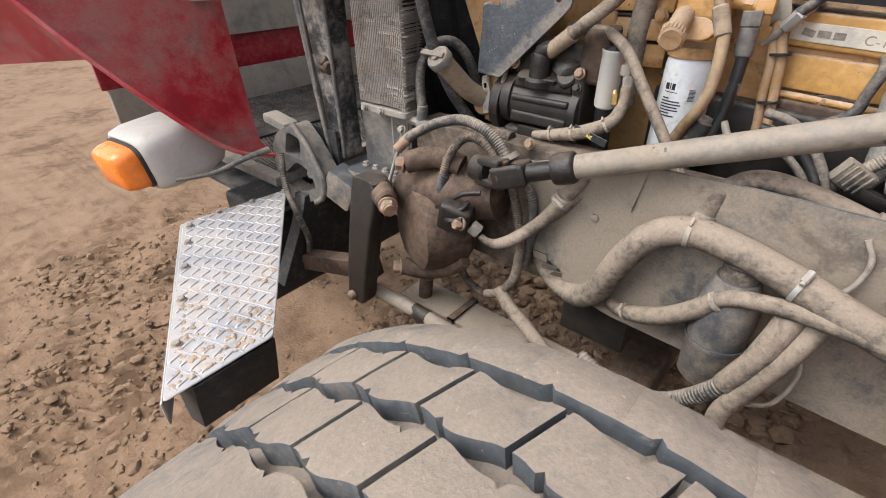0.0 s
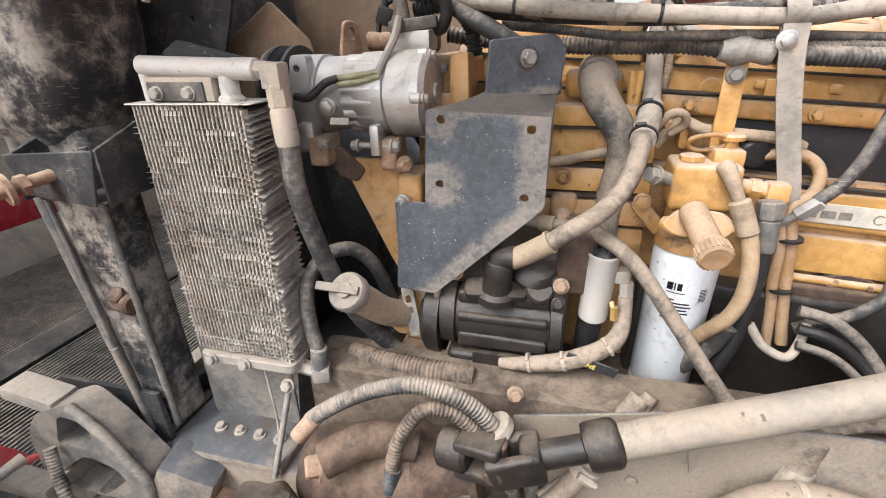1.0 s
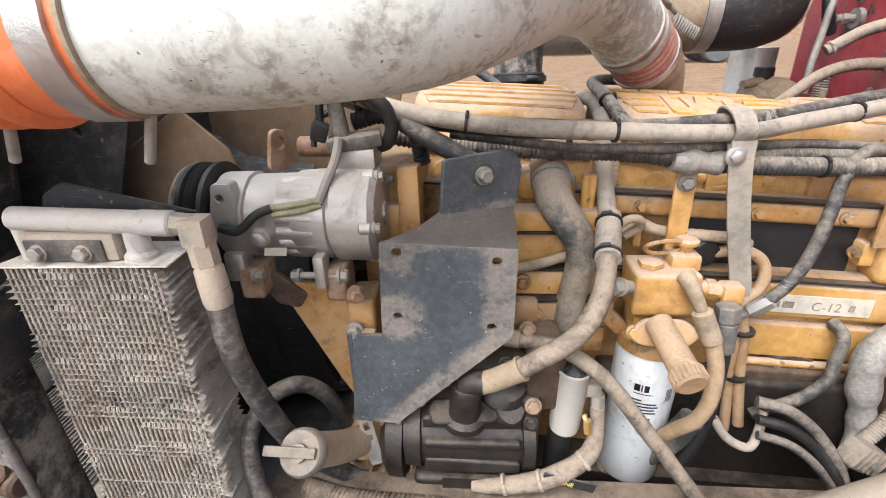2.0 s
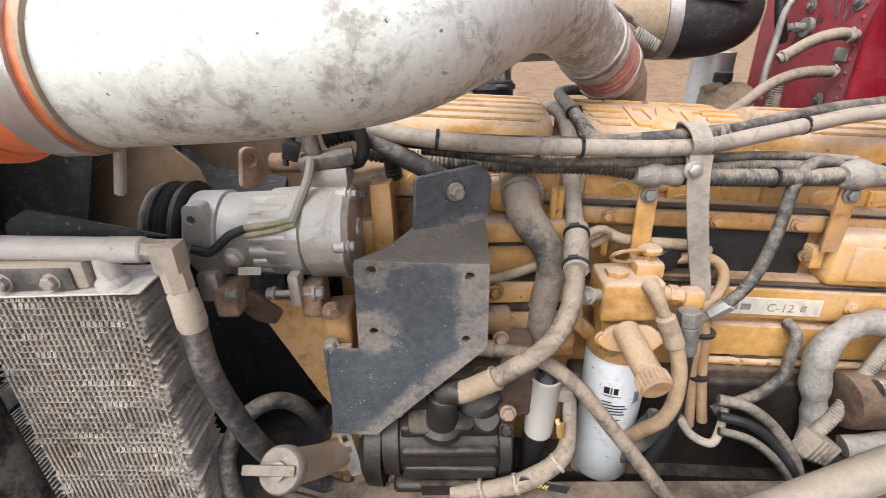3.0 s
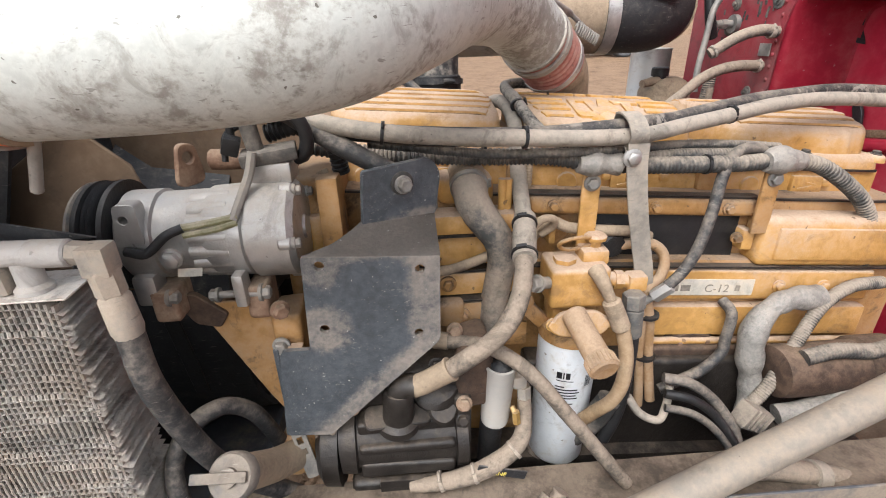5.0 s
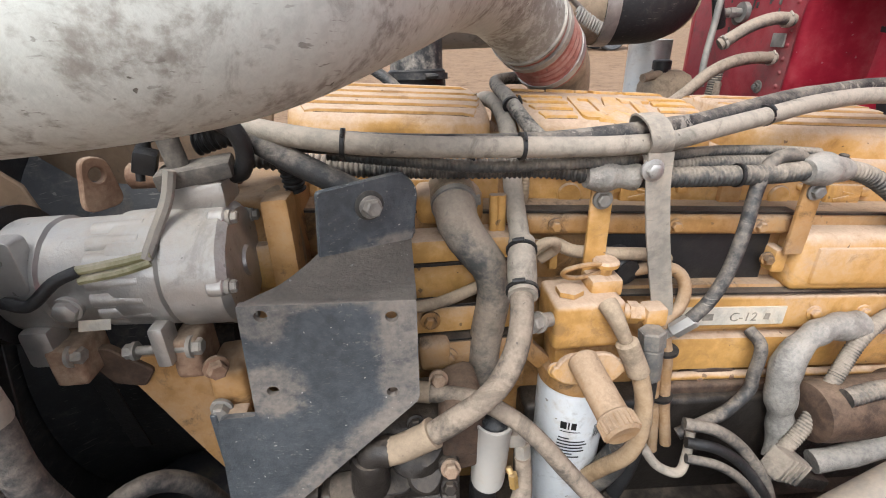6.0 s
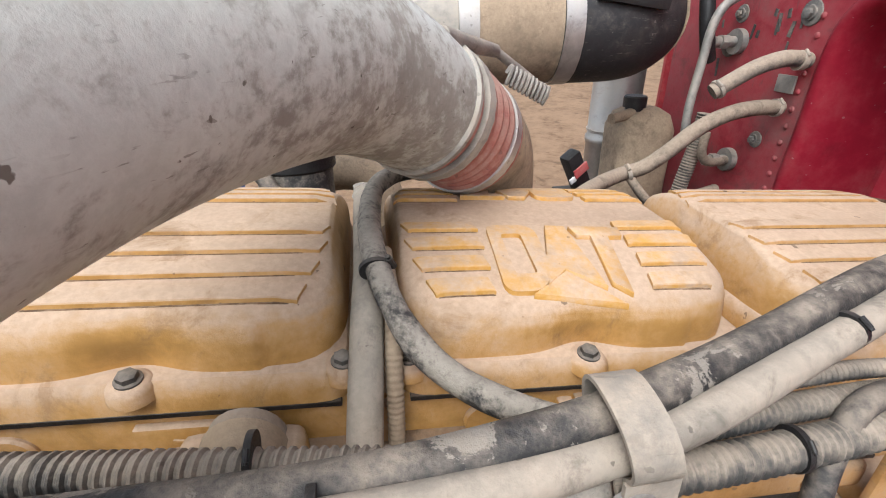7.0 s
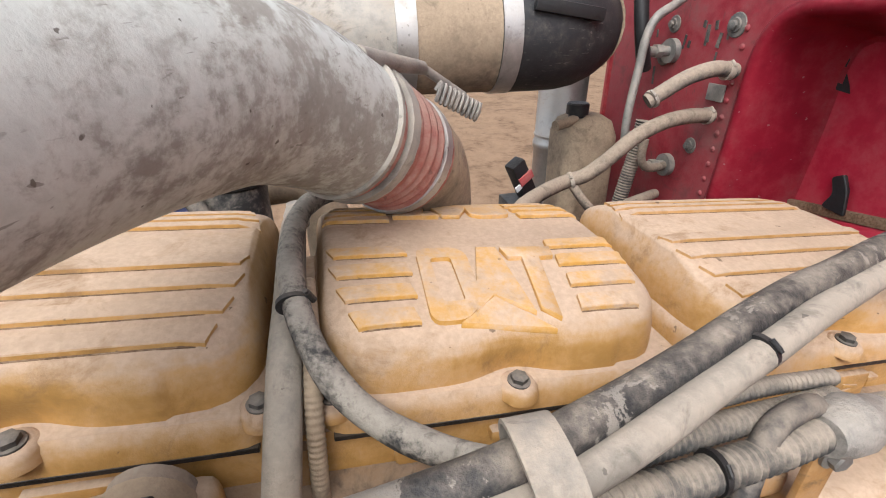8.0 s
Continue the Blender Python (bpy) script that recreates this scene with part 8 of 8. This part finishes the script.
upH = hose("air_hose", "dusty hose arching up behind the thick one", [(-0.118, 0.85, 1.08), (-0.112, 0.858, 1.115), (-0.096, 0.868, 1.162), (-0.053, 0.885, 1.188), (0.019, 0.90, 1.176), (0.097, 0.90, 1.155), (0.18, 0.90, 1.13)], 0.0175, HOSE_PALE, seg=16)
part("cuff", tube([(-0.117, 0.851, 1.085), (-0.111, 0.859, 1.12)], 0.0205, 16), HOSE_CREAM, upH)
part("clamp", band((0.11, 0.90, 1.151), (0.95, 0, -0.3), 0.0185, 0.022, 0.003), HOSE_CREAM, upH)
smH = hose("air_hose", "pale narrow hose with a crimped joint under the thick one", [(-0.235, 0.85, 0.868), (-0.204, 0.835, 0.872), (-0.16, 0.825, 0.890), (-0.116, 0.815, 0.918), (-0.07, 0.805, 0.965), (-0.031, 0.797, 1.012), (0.051, 0.788, 1.035), (0.155, 0.768, 1.043), (0.28, 0.75, 1.03)], [0.012, 0.014, 0.018, 0.018, 0.018, 0.0145, 0.0145, 0.0145, 0.0145], HOSE_PALE, seg=16, wobble=0.04)
part("clamp", band((-0.045, 0.80, 0.997), (0.7, -0.1, 0.65), 0.017, 0.008, 0.0012, (0, -0.5, 0.8), 0.55), STRAP_GREY, smH)
part("clamp", band((-0.195, 0.832, 0.876), (0.9, -0.2, 0.35), 0.0165, 0.006, 0.0012, (0, -0.5, 0.8), 0.55), STRAP_GREY, smH)
tank = thing("dusty_reservoir", "pale dusty round reservoir inside the frame rail", "reservoir", (-0.03, 0.80, 0.75))
part("shell", shaken(lathe((-0.03, 0.835, 0.80), (0, 0, 1), [(0, 0), (0, 0.034), (0.015, 0.046), (0.15, 0.050), (0.20, 0.046), (0.235, 0.034), (0.24, 0)], 36), 0.0015, 25), FRAME_PAINT, tank)
part("neck", lathe((-0.03, 0.835, 1.03), (0, 0, 1), [(0, 0.03), (0.03, 0.028), (0.034, 0.032), (0.045, 0.032), (0.046, 0)], 24), HOSE_PALE, tank)
part("seam_band", band((-0.03, 0.835, 0.90), (0, 0, 1), 0.0502, 0.008, 0.0015), FRAME_PAINT, tank)
ribH = hose("ribbed_hose", "ribbed dusty hose swinging below the reservoir", [(-0.26, 0.80, 0.735), (-0.20, 0.79, 0.72), (-0.13, 0.78, 0.725), (-0.061, 0.775, 0.76), (0.0, 0.77, 0.84), (0.035, 0.775, 0.92), (0.05, 0.785, 0.98), (0.06, 0.81, 1.03), (0.065, 0.845, 1.06)], 0.017, LOOM, seg=16, pitch=0.007, depth=0.0018)
part("upper_sleeve", tube([(0.012, 0.77, 0.86), (0.035, 0.775, 0.92), (0.05, 0.785, 0.98), (0.06, 0.81, 1.03), (0.065, 0.847, 1.062)], 0.021, 16, wobble=0.06), HOSE_PALE, ribH)
lowC = hose("air_hose", "pale hose dropping behind the tyre", [(0.10, 0.845, 1.05), (0.095, 0.81, 1.02), (0.075, 0.78, 0.96), (0.045, 0.765, 0.88), (0.02, 0.755, 0.80), (0.03, 0.74, 0.72), (0.06, 0.73, 0.64)], 0.017, HOSE_PALE, seg=14)
hose("cable", "pale thin cable in front of the frame rail", [(0.10, 0.85, 1.15), (0.115, 0.845, 1.12), (0.11, 0.84, 1.08), (0.085, 0.835, 1.03), (0.08, 0.83, 0.97), (0.10, 0.82, 0.90), (0.085, 0.80, 0.84), (0.05, 0.79, 0.82)], 0.0042, HOSE_CREAM, category="cable")
spring = thing("leaf_spring", "stack of rusty dusty leaf springs below the frame", "leaf spring", (-0.4, 0.80, 0.55))
for k in range(6):
    z = 0.655 - 0.014 * k
    bm = shaken(box((-0.80 + 0.05 * k, 0.772, z), (0.50 - 0.05 * k, 0.872, z + 0.0115), 0.0015, 1), 0.001, 9)
    part("leaf", bm, SHAFT if k == 0 else RUST, spring)
part("clip", join(box((-0.62, 0.765, 0.58), (-0.60, 0.769, 0.675), 0), box((-0.62, 0.875, 0.58), (-0.60, 0.879, 0.675), 0), box((-0.62, 0.765, 0.670), (-0.60, 0.879, 0.675), 0)), RUST, spring)
hose("spring_hose", "pale hose lying along the leaf spring", [(-0.50, 0.83, 0.79), (-0.46, 0.81, 0.77), (-0.40, 0.79, 0.755), (-0.33, 0.775, 0.72), (-0.26, 0.77, 0.68)], 0.0165, HOSE_PALE, seg=14)
# Axle beam added to help shade the ground below the truck.
axle = thing("front_axle", "rusty front axle beam, added to shade the ground under the truck", "axle", (-0.19, 1.2, 0.45))
part("beam", box((-0.25, 0.45, 0.44), (-0.13, 2.1, 0.55), 0.02, 3), RUST, axle)

# ---- compressor lines at the front of the head ----
dia = hose("refrigerant_hose", "grey-black hose slanting down behind the bracket", [(-0.665, 1.05, 1.715), (-0.62, 1.045, 1.685), (-0.571, 1.036, 1.652), (-0.535, 1.03, 1.632), (-0.50, 1.03, 1.612)], 0.0125, HOSE, seg=14)
hose("refrigerant_hose", "black hose looping onto the compressor port", [(-0.655, 1.02, 1.705), (-0.63, 1.015, 1.70), (-0.605, 1.015, 1.685), (-0.598, 1.02, 1.66), (-0.605, 1.025, 1.64), (-0.615, 1.03, 1.635)], 0.0085, RUBBER)
hose("refrigerant_hose", "black corrugated hose behind the compressor port", [(-0.655, 1.06, 1.66), (-0.62, 1.06, 1.668), (-0.59, 1.065, 1.66), (-0.575, 1.075, 1.635), (-0.57, 1.08, 1.60)], 0.012, RUBBER, pitch=0.006, depth=0.0015)
hose("clutch_wire", "thin black wires bunched above the compressor", [(-0.69, 1.03, 1.66), (-0.685, 1.03, 1.69), (-0.66, 1.03, 1.70), (-0.64, 1.03, 1.69)], 0.005, RUBBER, category="wire")
hose("clutch_wire", "black wire dropping to the compressor", [(-0.70, 1.025, 1.635), (-0.695, 1.03, 1.665), (-0.67, 1.035, 1.68)], 0.004, RUBBER, category="wire")
boxc = thing("wire_connector", "black square wire connector above the compressor", "connector", (-0.685, 1.02, 1.64))
part("body", obox((-0.688, 1.02, 1.655), (0.02, 0.018, 0.022), (10, 20, 15), 0.003), RUBBER, boxc)
hose("pulley_line", "tan tubes behind the compressor", [(-0.60, 1.09, 1.60), (-0.585, 1.08, 1.57), (-0.58, 1.08, 1.53), (-0.585, 1.09, 1.49)], 0.010, TAN_PIPE)

# ---- far side of the engine bay ----
duct = thing("air_cleaner_duct", "grey air cleaner duct with steel bands and black rubber elbow", "duct", (0.1, 1.84, 1.72))
DA, DB = V(-0.75, 1.87, 1.797), V(0.30, 1.83, 1.81)
dd = (DB - DA).normalized()
at = lambda x: DA + dd * ((x - DA.x) / dd.x)
part("shell", rod(at(-0.34), at(-0.11), 0.098, seg=40), PIPE_GREY, duct)
part("sleeve", rod(at(-0.12), at(0.06), 0.102, seg=40, edge=0.003), TAN_PIPE, duct, "tan rubber sleeve")
part("clamp_band", band(at(-0.113), dd, 0.103, 0.034, 0.002), STEEL, duct)
part("clamp_band", band(at(0.066), dd, 0.1045, 0.034, 0.002), STEEL, duct)
eb = part("rubber_elbow", tube([at(0.05), at(0.12), at(0.19) + V(0, 0.01, 0), at(0.245) + V(0, 0.06, 0.01), at(0.27) + V(0, 0.16, 0.02)], [0.104, 0.104, 0.103, 0.10, 0.098], 36, step=0.02), DARK_PANEL, duct, "black rubber elbow")
part("moulded_bar", obox(at(0.16) + V(0, -0.10, 0.04), (0.13, 0.015, 0.022), (0, 8, 0), 0.005), RUBBER, eb)
part("end_clamp", band(at(0.25) + V(0.0, 0.07, 0.01), (0.5, 0.85, 0), 0.104, 0.02, 0.002), TAN_PIPE, eb)
mf = thing("steel_exhaust_can", "brushed steel round exhaust cover beyond the cab corner", "exhaust", (0.40, 2.25, 1.2))
part("shell", lathe((0.405, 2.2, 1.2), (0, 0, 1), [(0, 0), (0, 0.068), (0.28, 0.068), (0.285, 0.072), (0.30, 0.072), (0.305, 0.068), (0.50, 0.068), (0.50, 0)], 36), ALUMINIUM, mf)
part("band", band((0.405, 2.2, 1.52), (0, 0, 1), 0.069, 0.006, 0.002), ALUMINIUM, mf)
bot = thing("coolant_bottle", "dusty tan plastic coolant bottle with a black cap", "bottle", (0.33, 1.95, 1.35))
part("tank", shaken(raw(*stack([loop_at(0.280 + e, 0.415 - e, 1.90 + e, 2.03 - e, z, 0.04) for z, e in ((1.36, 0.012), (1.375, 0.0), (1.58, 0.0), (1.612, 0.010), (1.625, 0.03))])), 0.003, 12), TAN_PIPE, bot)
part("cap", lathe((0.318, 1.95, 1.622), (0, 0, 1), [(0, 0.02), (0.008, 0.02), (0.008, 0.026), (0.03, 0.026), (0.033, 0.023), (0.033, 0)], 24), RUBBER, bot, "black screw cap")
part("bracket", box((0.28, 1.90, 1.345), (0.47, 2.03, 1.362), 0.003), DARK_PANEL, bot)
part("neck_pipe", rod((0.25, 1.92, 1.61), (0.31, 1.94, 1.618), 0.012, seg=14), TAN_PIPE, bot)
hF = hose("heater_hose", "dusty heater hose curving from the firewall", [(0.438, 1.675, 1.672), (0.38, 1.665, 1.675), (0.32, 1.655, 1.668), (0.27, 1.655, 1.645), (0.23, 1.665, 1.605), (0.195, 1.675, 1.575), (0.163, 1.685, 1.562), (0.10, 1.65, 1.558), (0.04, 1.60, 1.555), (0.01, 1.575, 1.53), (0.01, 1.57, 1.48)], 0.0135, HOSE_PALE, seg=14, group="hoses at the cab firewall")
part("clamp", band((0.172, 1.682, 1.565), (-0.9, 0.25, -0.35), 0.0142, 0.007, 0.0015, (0, -0.6, 0.8), 0.5), STRAP_GREY, hF)
part("clamp", band((0.43, 1.675, 1.672), (1, 0, 0), 0.0142, 0.008, 0.0015, (0, -0.6, 0.8), 0.5), STRAP_GREY, hF)
part("branch", tube([(0.175, 1.68, 1.555), (0.19, 1.66, 1.53), (0.215, 1.64, 1.50), (0.24, 1.63, 1.46)], 0.0085, 12), HOSE_PALE, hF)
hG = hose("heater_hose", "grey heater hose above, clamped to the firewall", [(0.445, 1.655, 1.752), (0.40, 1.65, 1.757), (0.35, 1.65, 1.745), (0.31, 1.655, 1.722), (0.285, 1.66, 1.705)], 0.0135, HOSE_DUSTY, seg=14, group="hoses at the cab firewall")
part("clamp", band((0.43, 1.654, 1.753), (1, 0, 0), 0.0145, 0.012, 0.0015, (0, -0.6, 0.8), 0.5), STRAP_GREY, hG)
part("clamp", band((0.293, 1.658, 1.71), (-0.8, 0, -0.5), 0.0145, 0.006, 0.0015, (0, -0.6, 0.8), 0.5), STRAP_GREY, hG)
pl = hose("thin_pipe", "pale grey thin pipe rising along the firewall", [(0.43, 1.80, 1.87), (0.40, 1.79, 1.855), (0.365, 1.785, 1.835), (0.35, 1.785, 1.80), (0.345, 1.785, 1.74), (0.335, 1.78, 1.66), (0.335, 1.775, 1.60)], 0.0085, ZINC, category="pipe", group="pipes on the cab firewall")
hose("thin_pipe", "dusty bent pipe low on the firewall", [(0.445, 1.775, 1.548), (0.42, 1.77, 1.546), (0.39, 1.765, 1.55), (0.375, 1.765, 1.57), (0.375, 1.765, 1.61)], 0.009, HOSE_PALE, category="pipe", group="pipes on the cab firewall")
hose("ribbed_sleeve", "ribbed pale sleeve standing along the firewall", [(0.39, 1.80, 1.64), (0.385, 1.80, 1.58), (0.375, 1.80, 1.52), (0.365, 1.80, 1.46)], 0.016, LOOM, pitch=0.006, depth=0.0015)
hose("ribbed_sleeve", "tan hose looped at the foot of the firewall", [(0.43, 1.77, 1.485), (0.39, 1.75, 1.487), (0.35, 1.75, 1.475), (0.335, 1.76, 1.45)], 0.011, HOSE_PALE)
hose("thin_pipe", "dark hose behind the thin pipe", [(0.36, 1.86, 1.95), (0.36, 1.83, 1.85), (0.37, 1.82, 1.78), (0.39, 1.83, 1.74)], 0.014, RUBBER, category="hose", group="pipes on the cab firewall")
for p, lab in (((0.45, 1.835, 1.772), "grey pipe union on the firewall"), ((0.45, 1.78, 1.547), "grey pipe union low on the firewall")):
    fit = thing("bulkhead_fitting", lab, "fitting", p)
    part("body", join(rod(V(*p) - V(0.055, 0, 0), V(*p), 0.010, seg=12), rod(V(*p) - V(0.04, 0, 0), V(*p) - V(0.025, 0, 0), 0.014, seg=6), rod(V(*p) - V(0.008, 0, 0), V(*p) + V(0.005, 0, 0), 0.024, seg=20)), ZINC, fit)
turbo = thing("turbo_inlet", "black rubber inlet elbow with a strap beyond the covers", "elbow", (-0.40, 1.60, 1.5))
part("elbow", tube([(-0.405, 1.64, 1.90), (-0.405, 1.62, 1.72), (-0.405, 1.61, 1.60), (-0.40, 1.58, 1.45)], 0.055, 28, wobble=0.03), SCUFFED, turbo)
part("cuff", lathe((-0.405, 1.615, 1.625), (0, 0.08, 1), [(0, 0.056), (0.004, 0.060), (0.05, 0.060), (0.054, 0.056)], 32), RUBBER, turbo)
part("strap", band((-0.40, 1.607, 1.665), (0, 0.1, 1), 0.057, 0.012, 0.002, (0.3, -1, 0)), DARK_PANEL, turbo)
hose("turbo_pipe", "dusty tan pipe curving behind the covers", [(-0.38, 1.80, 1.565), (-0.335, 1.79, 1.57), (-0.295, 1.785, 1.555), (-0.275, 1.78, 1.50), (-0.272, 1.74, 1.20), (-0.272, 1.70, 1.10)], 0.042, TAN_PIPE, category="pipe", seg=24)
hose("turbo_line", "dark line slanting beyond the front cover", [(-0.52, 1.60, 1.70), (-0.46, 1.56, 1.66), (-0.42, 1.53, 1.61), (-0.40, 1.50, 1.56)], 0.011, HOSE)
rag = thing("shop_rag_roll", "small red, white and black printed container on the far side", "container", (0.12, 1.78, 1.48))
part("stand", box((0.09, 1.70, 1.14), (0.16, 1.84, 1.49), 0.006), DARK_PANEL, rag)
part("body", obox((0.125, 1.80, 1.53), (0.035, 0.03, 0.10), (0, -30, 20), 0.006), RUBBER, rag)
part("band", obox((0.128, 1.785, 1.54), (0.036, 0.004, 0.02), (0, -30, 20), 0.001), RED, rag)
part("band", obox((0.12, 1.785, 1.525), (0.036, 0.004, 0.012), (0, -30, 20), 0.001), WHITE_CAN, rag)
crate = thing("blue_crate", "blue plastic slotted crate beyond the engine", "crate", (-0.95, 3.0, 0.0))
part("shell", box((-1.15, 2.85, 0.0), (-0.90, 3.2, 1.26), 0.01), BLUE, crate)
for k in range(2):
    part("slot", box((-1.10 + 0.095 * k, 2.845, 1.17), (-1.04 + 0.095 * k, 2.852, 1.23), 0.002), WHITE_CAN, crate)

# ---- machines across the yard ----
def yard_wheel(parent, c, r, w):
    t = part("wheel", lathe(V(*c) - V(0, w / 2, 0), (0, 1, 0), [(0, r * 0.55), (0, r * 0.9), (w * 0.15, r), (w * 0.85, r), (w, r * 0.9), (w, r * 0.55)], 28), TYRE, parent)
    part("rim", lathe(V(*c) - V(0, w * 0.35, 0), (0, 1, 0), [(0, 0), (0, r * 0.25), (0.05, r * 0.5), (0.0, r * 0.58), (w * 0.6, r * 0.58), (w * 0.6, 0)], 24), MACHINE, t)


exc = thing("tracked_excavator", "yellow tracked excavator parked far across the yard", "excavator", (9.0, 49.0, 0.0))
part("house", box((7.2, 47.5, 1.5), (11.6, 51.0, 3.9), 0.2, 3), MACHINE, exc)
part("cab", box((5.9, 47.6, 1.5), (7.3, 49.4, 4.6), 0.15, 3), DARK_PANEL, exc)
for y in (47.4, 50.2):
    part("track", soften(raw(*stack([[(6.0, yy, 0.0), (11.4, yy, 0.0), (12.0, yy, 0.55), (11.4, yy, 1.1), (6.0, yy, 1.1), (5.4, yy, 0.55)] for yy in (y, y + 0.8)])), 0.05), DARK_IRON, exc)
part("boom", tube([(7.5, 49.2, 2.2), (5.0, 49.2, 6.0), (1.5, 49.2, 6.5), (-1.0, 49.2, 3.0)], 0.35, 8), MACHINE, exc)
part("deck", box((6.5, 47.45, 1.15), (12.5, 50.9, 1.5), 0.05), DARK_IRON, exc)
ldr = thing("wheel_loader", "yellow wheeled loader parked across the yard", "loader", (13.0, 33.0, 0.0))
part("frame", box((9.0, 31.9, 1.2), (15.5, 34.2, 1.9), 0.1, 2), MACHINE, ldr)
part("hood", box((12.2, 32.0, 1.9), (15.6, 34.1, 3.0), 0.15, 3), MACHINE, ldr)
part("cab", box((10.6, 32.1, 1.9), (12.2, 34.0, 4.0), 0.1, 2), MACHINE, ldr)
part("cab_glass", box((10.8, 32.05, 2.7), (12.0, 32.12, 3.7), 0.03), DARK_PANEL, ldr)
for x in (10.2, 13.3):
    for y in (31.7, 34.3):
        yard_wheel(ldr, (x, y, 0.9), 0.9, 0.7)
bank = thing("spoil_bank", "long low bank of tan spoil at the yard's edge", "bank", (0, 110, 0), kind="structure")
rows = []
for i in range(60):
    x = -150 + 300 * i / 59
    h = 5 + 3 * noise.noise(V(x * 0.03, 0, 0)) + 1.5 * noise.noise(V(x * 0.12, 2, 0))
    rows.append([(x, 95, -0.2), (x, 102, h * 0.55), (x, 110, h), (x, 125, h * 0.9), (x, 150, -0.2)])
part("bank_face", raw([p for r in rows for p in r], [(i * 5 + j, i * 5 + j + 1, i * 5 + j + 6, i * 5 + j + 5) for i in range(59) for j in range(4)]), EARTH, bank)
truck = thing("red_pickup", "small red pickup parked far off", "pickup", (6.5, 70, 0.0))
part("body", box((5.0, 69, 0.5), (9.0, 71, 1.3), 0.15, 3), RED, truck)
part("cabin", box((6.2, 69.1, 1.3), (8.0, 70.9, 2.0), 0.2, 3), WHITE_CAN, truck)
for x in (5.9, 8.1):
    yard_wheel(truck, (x, 69.0, 0.38), 0.38, 0.25)
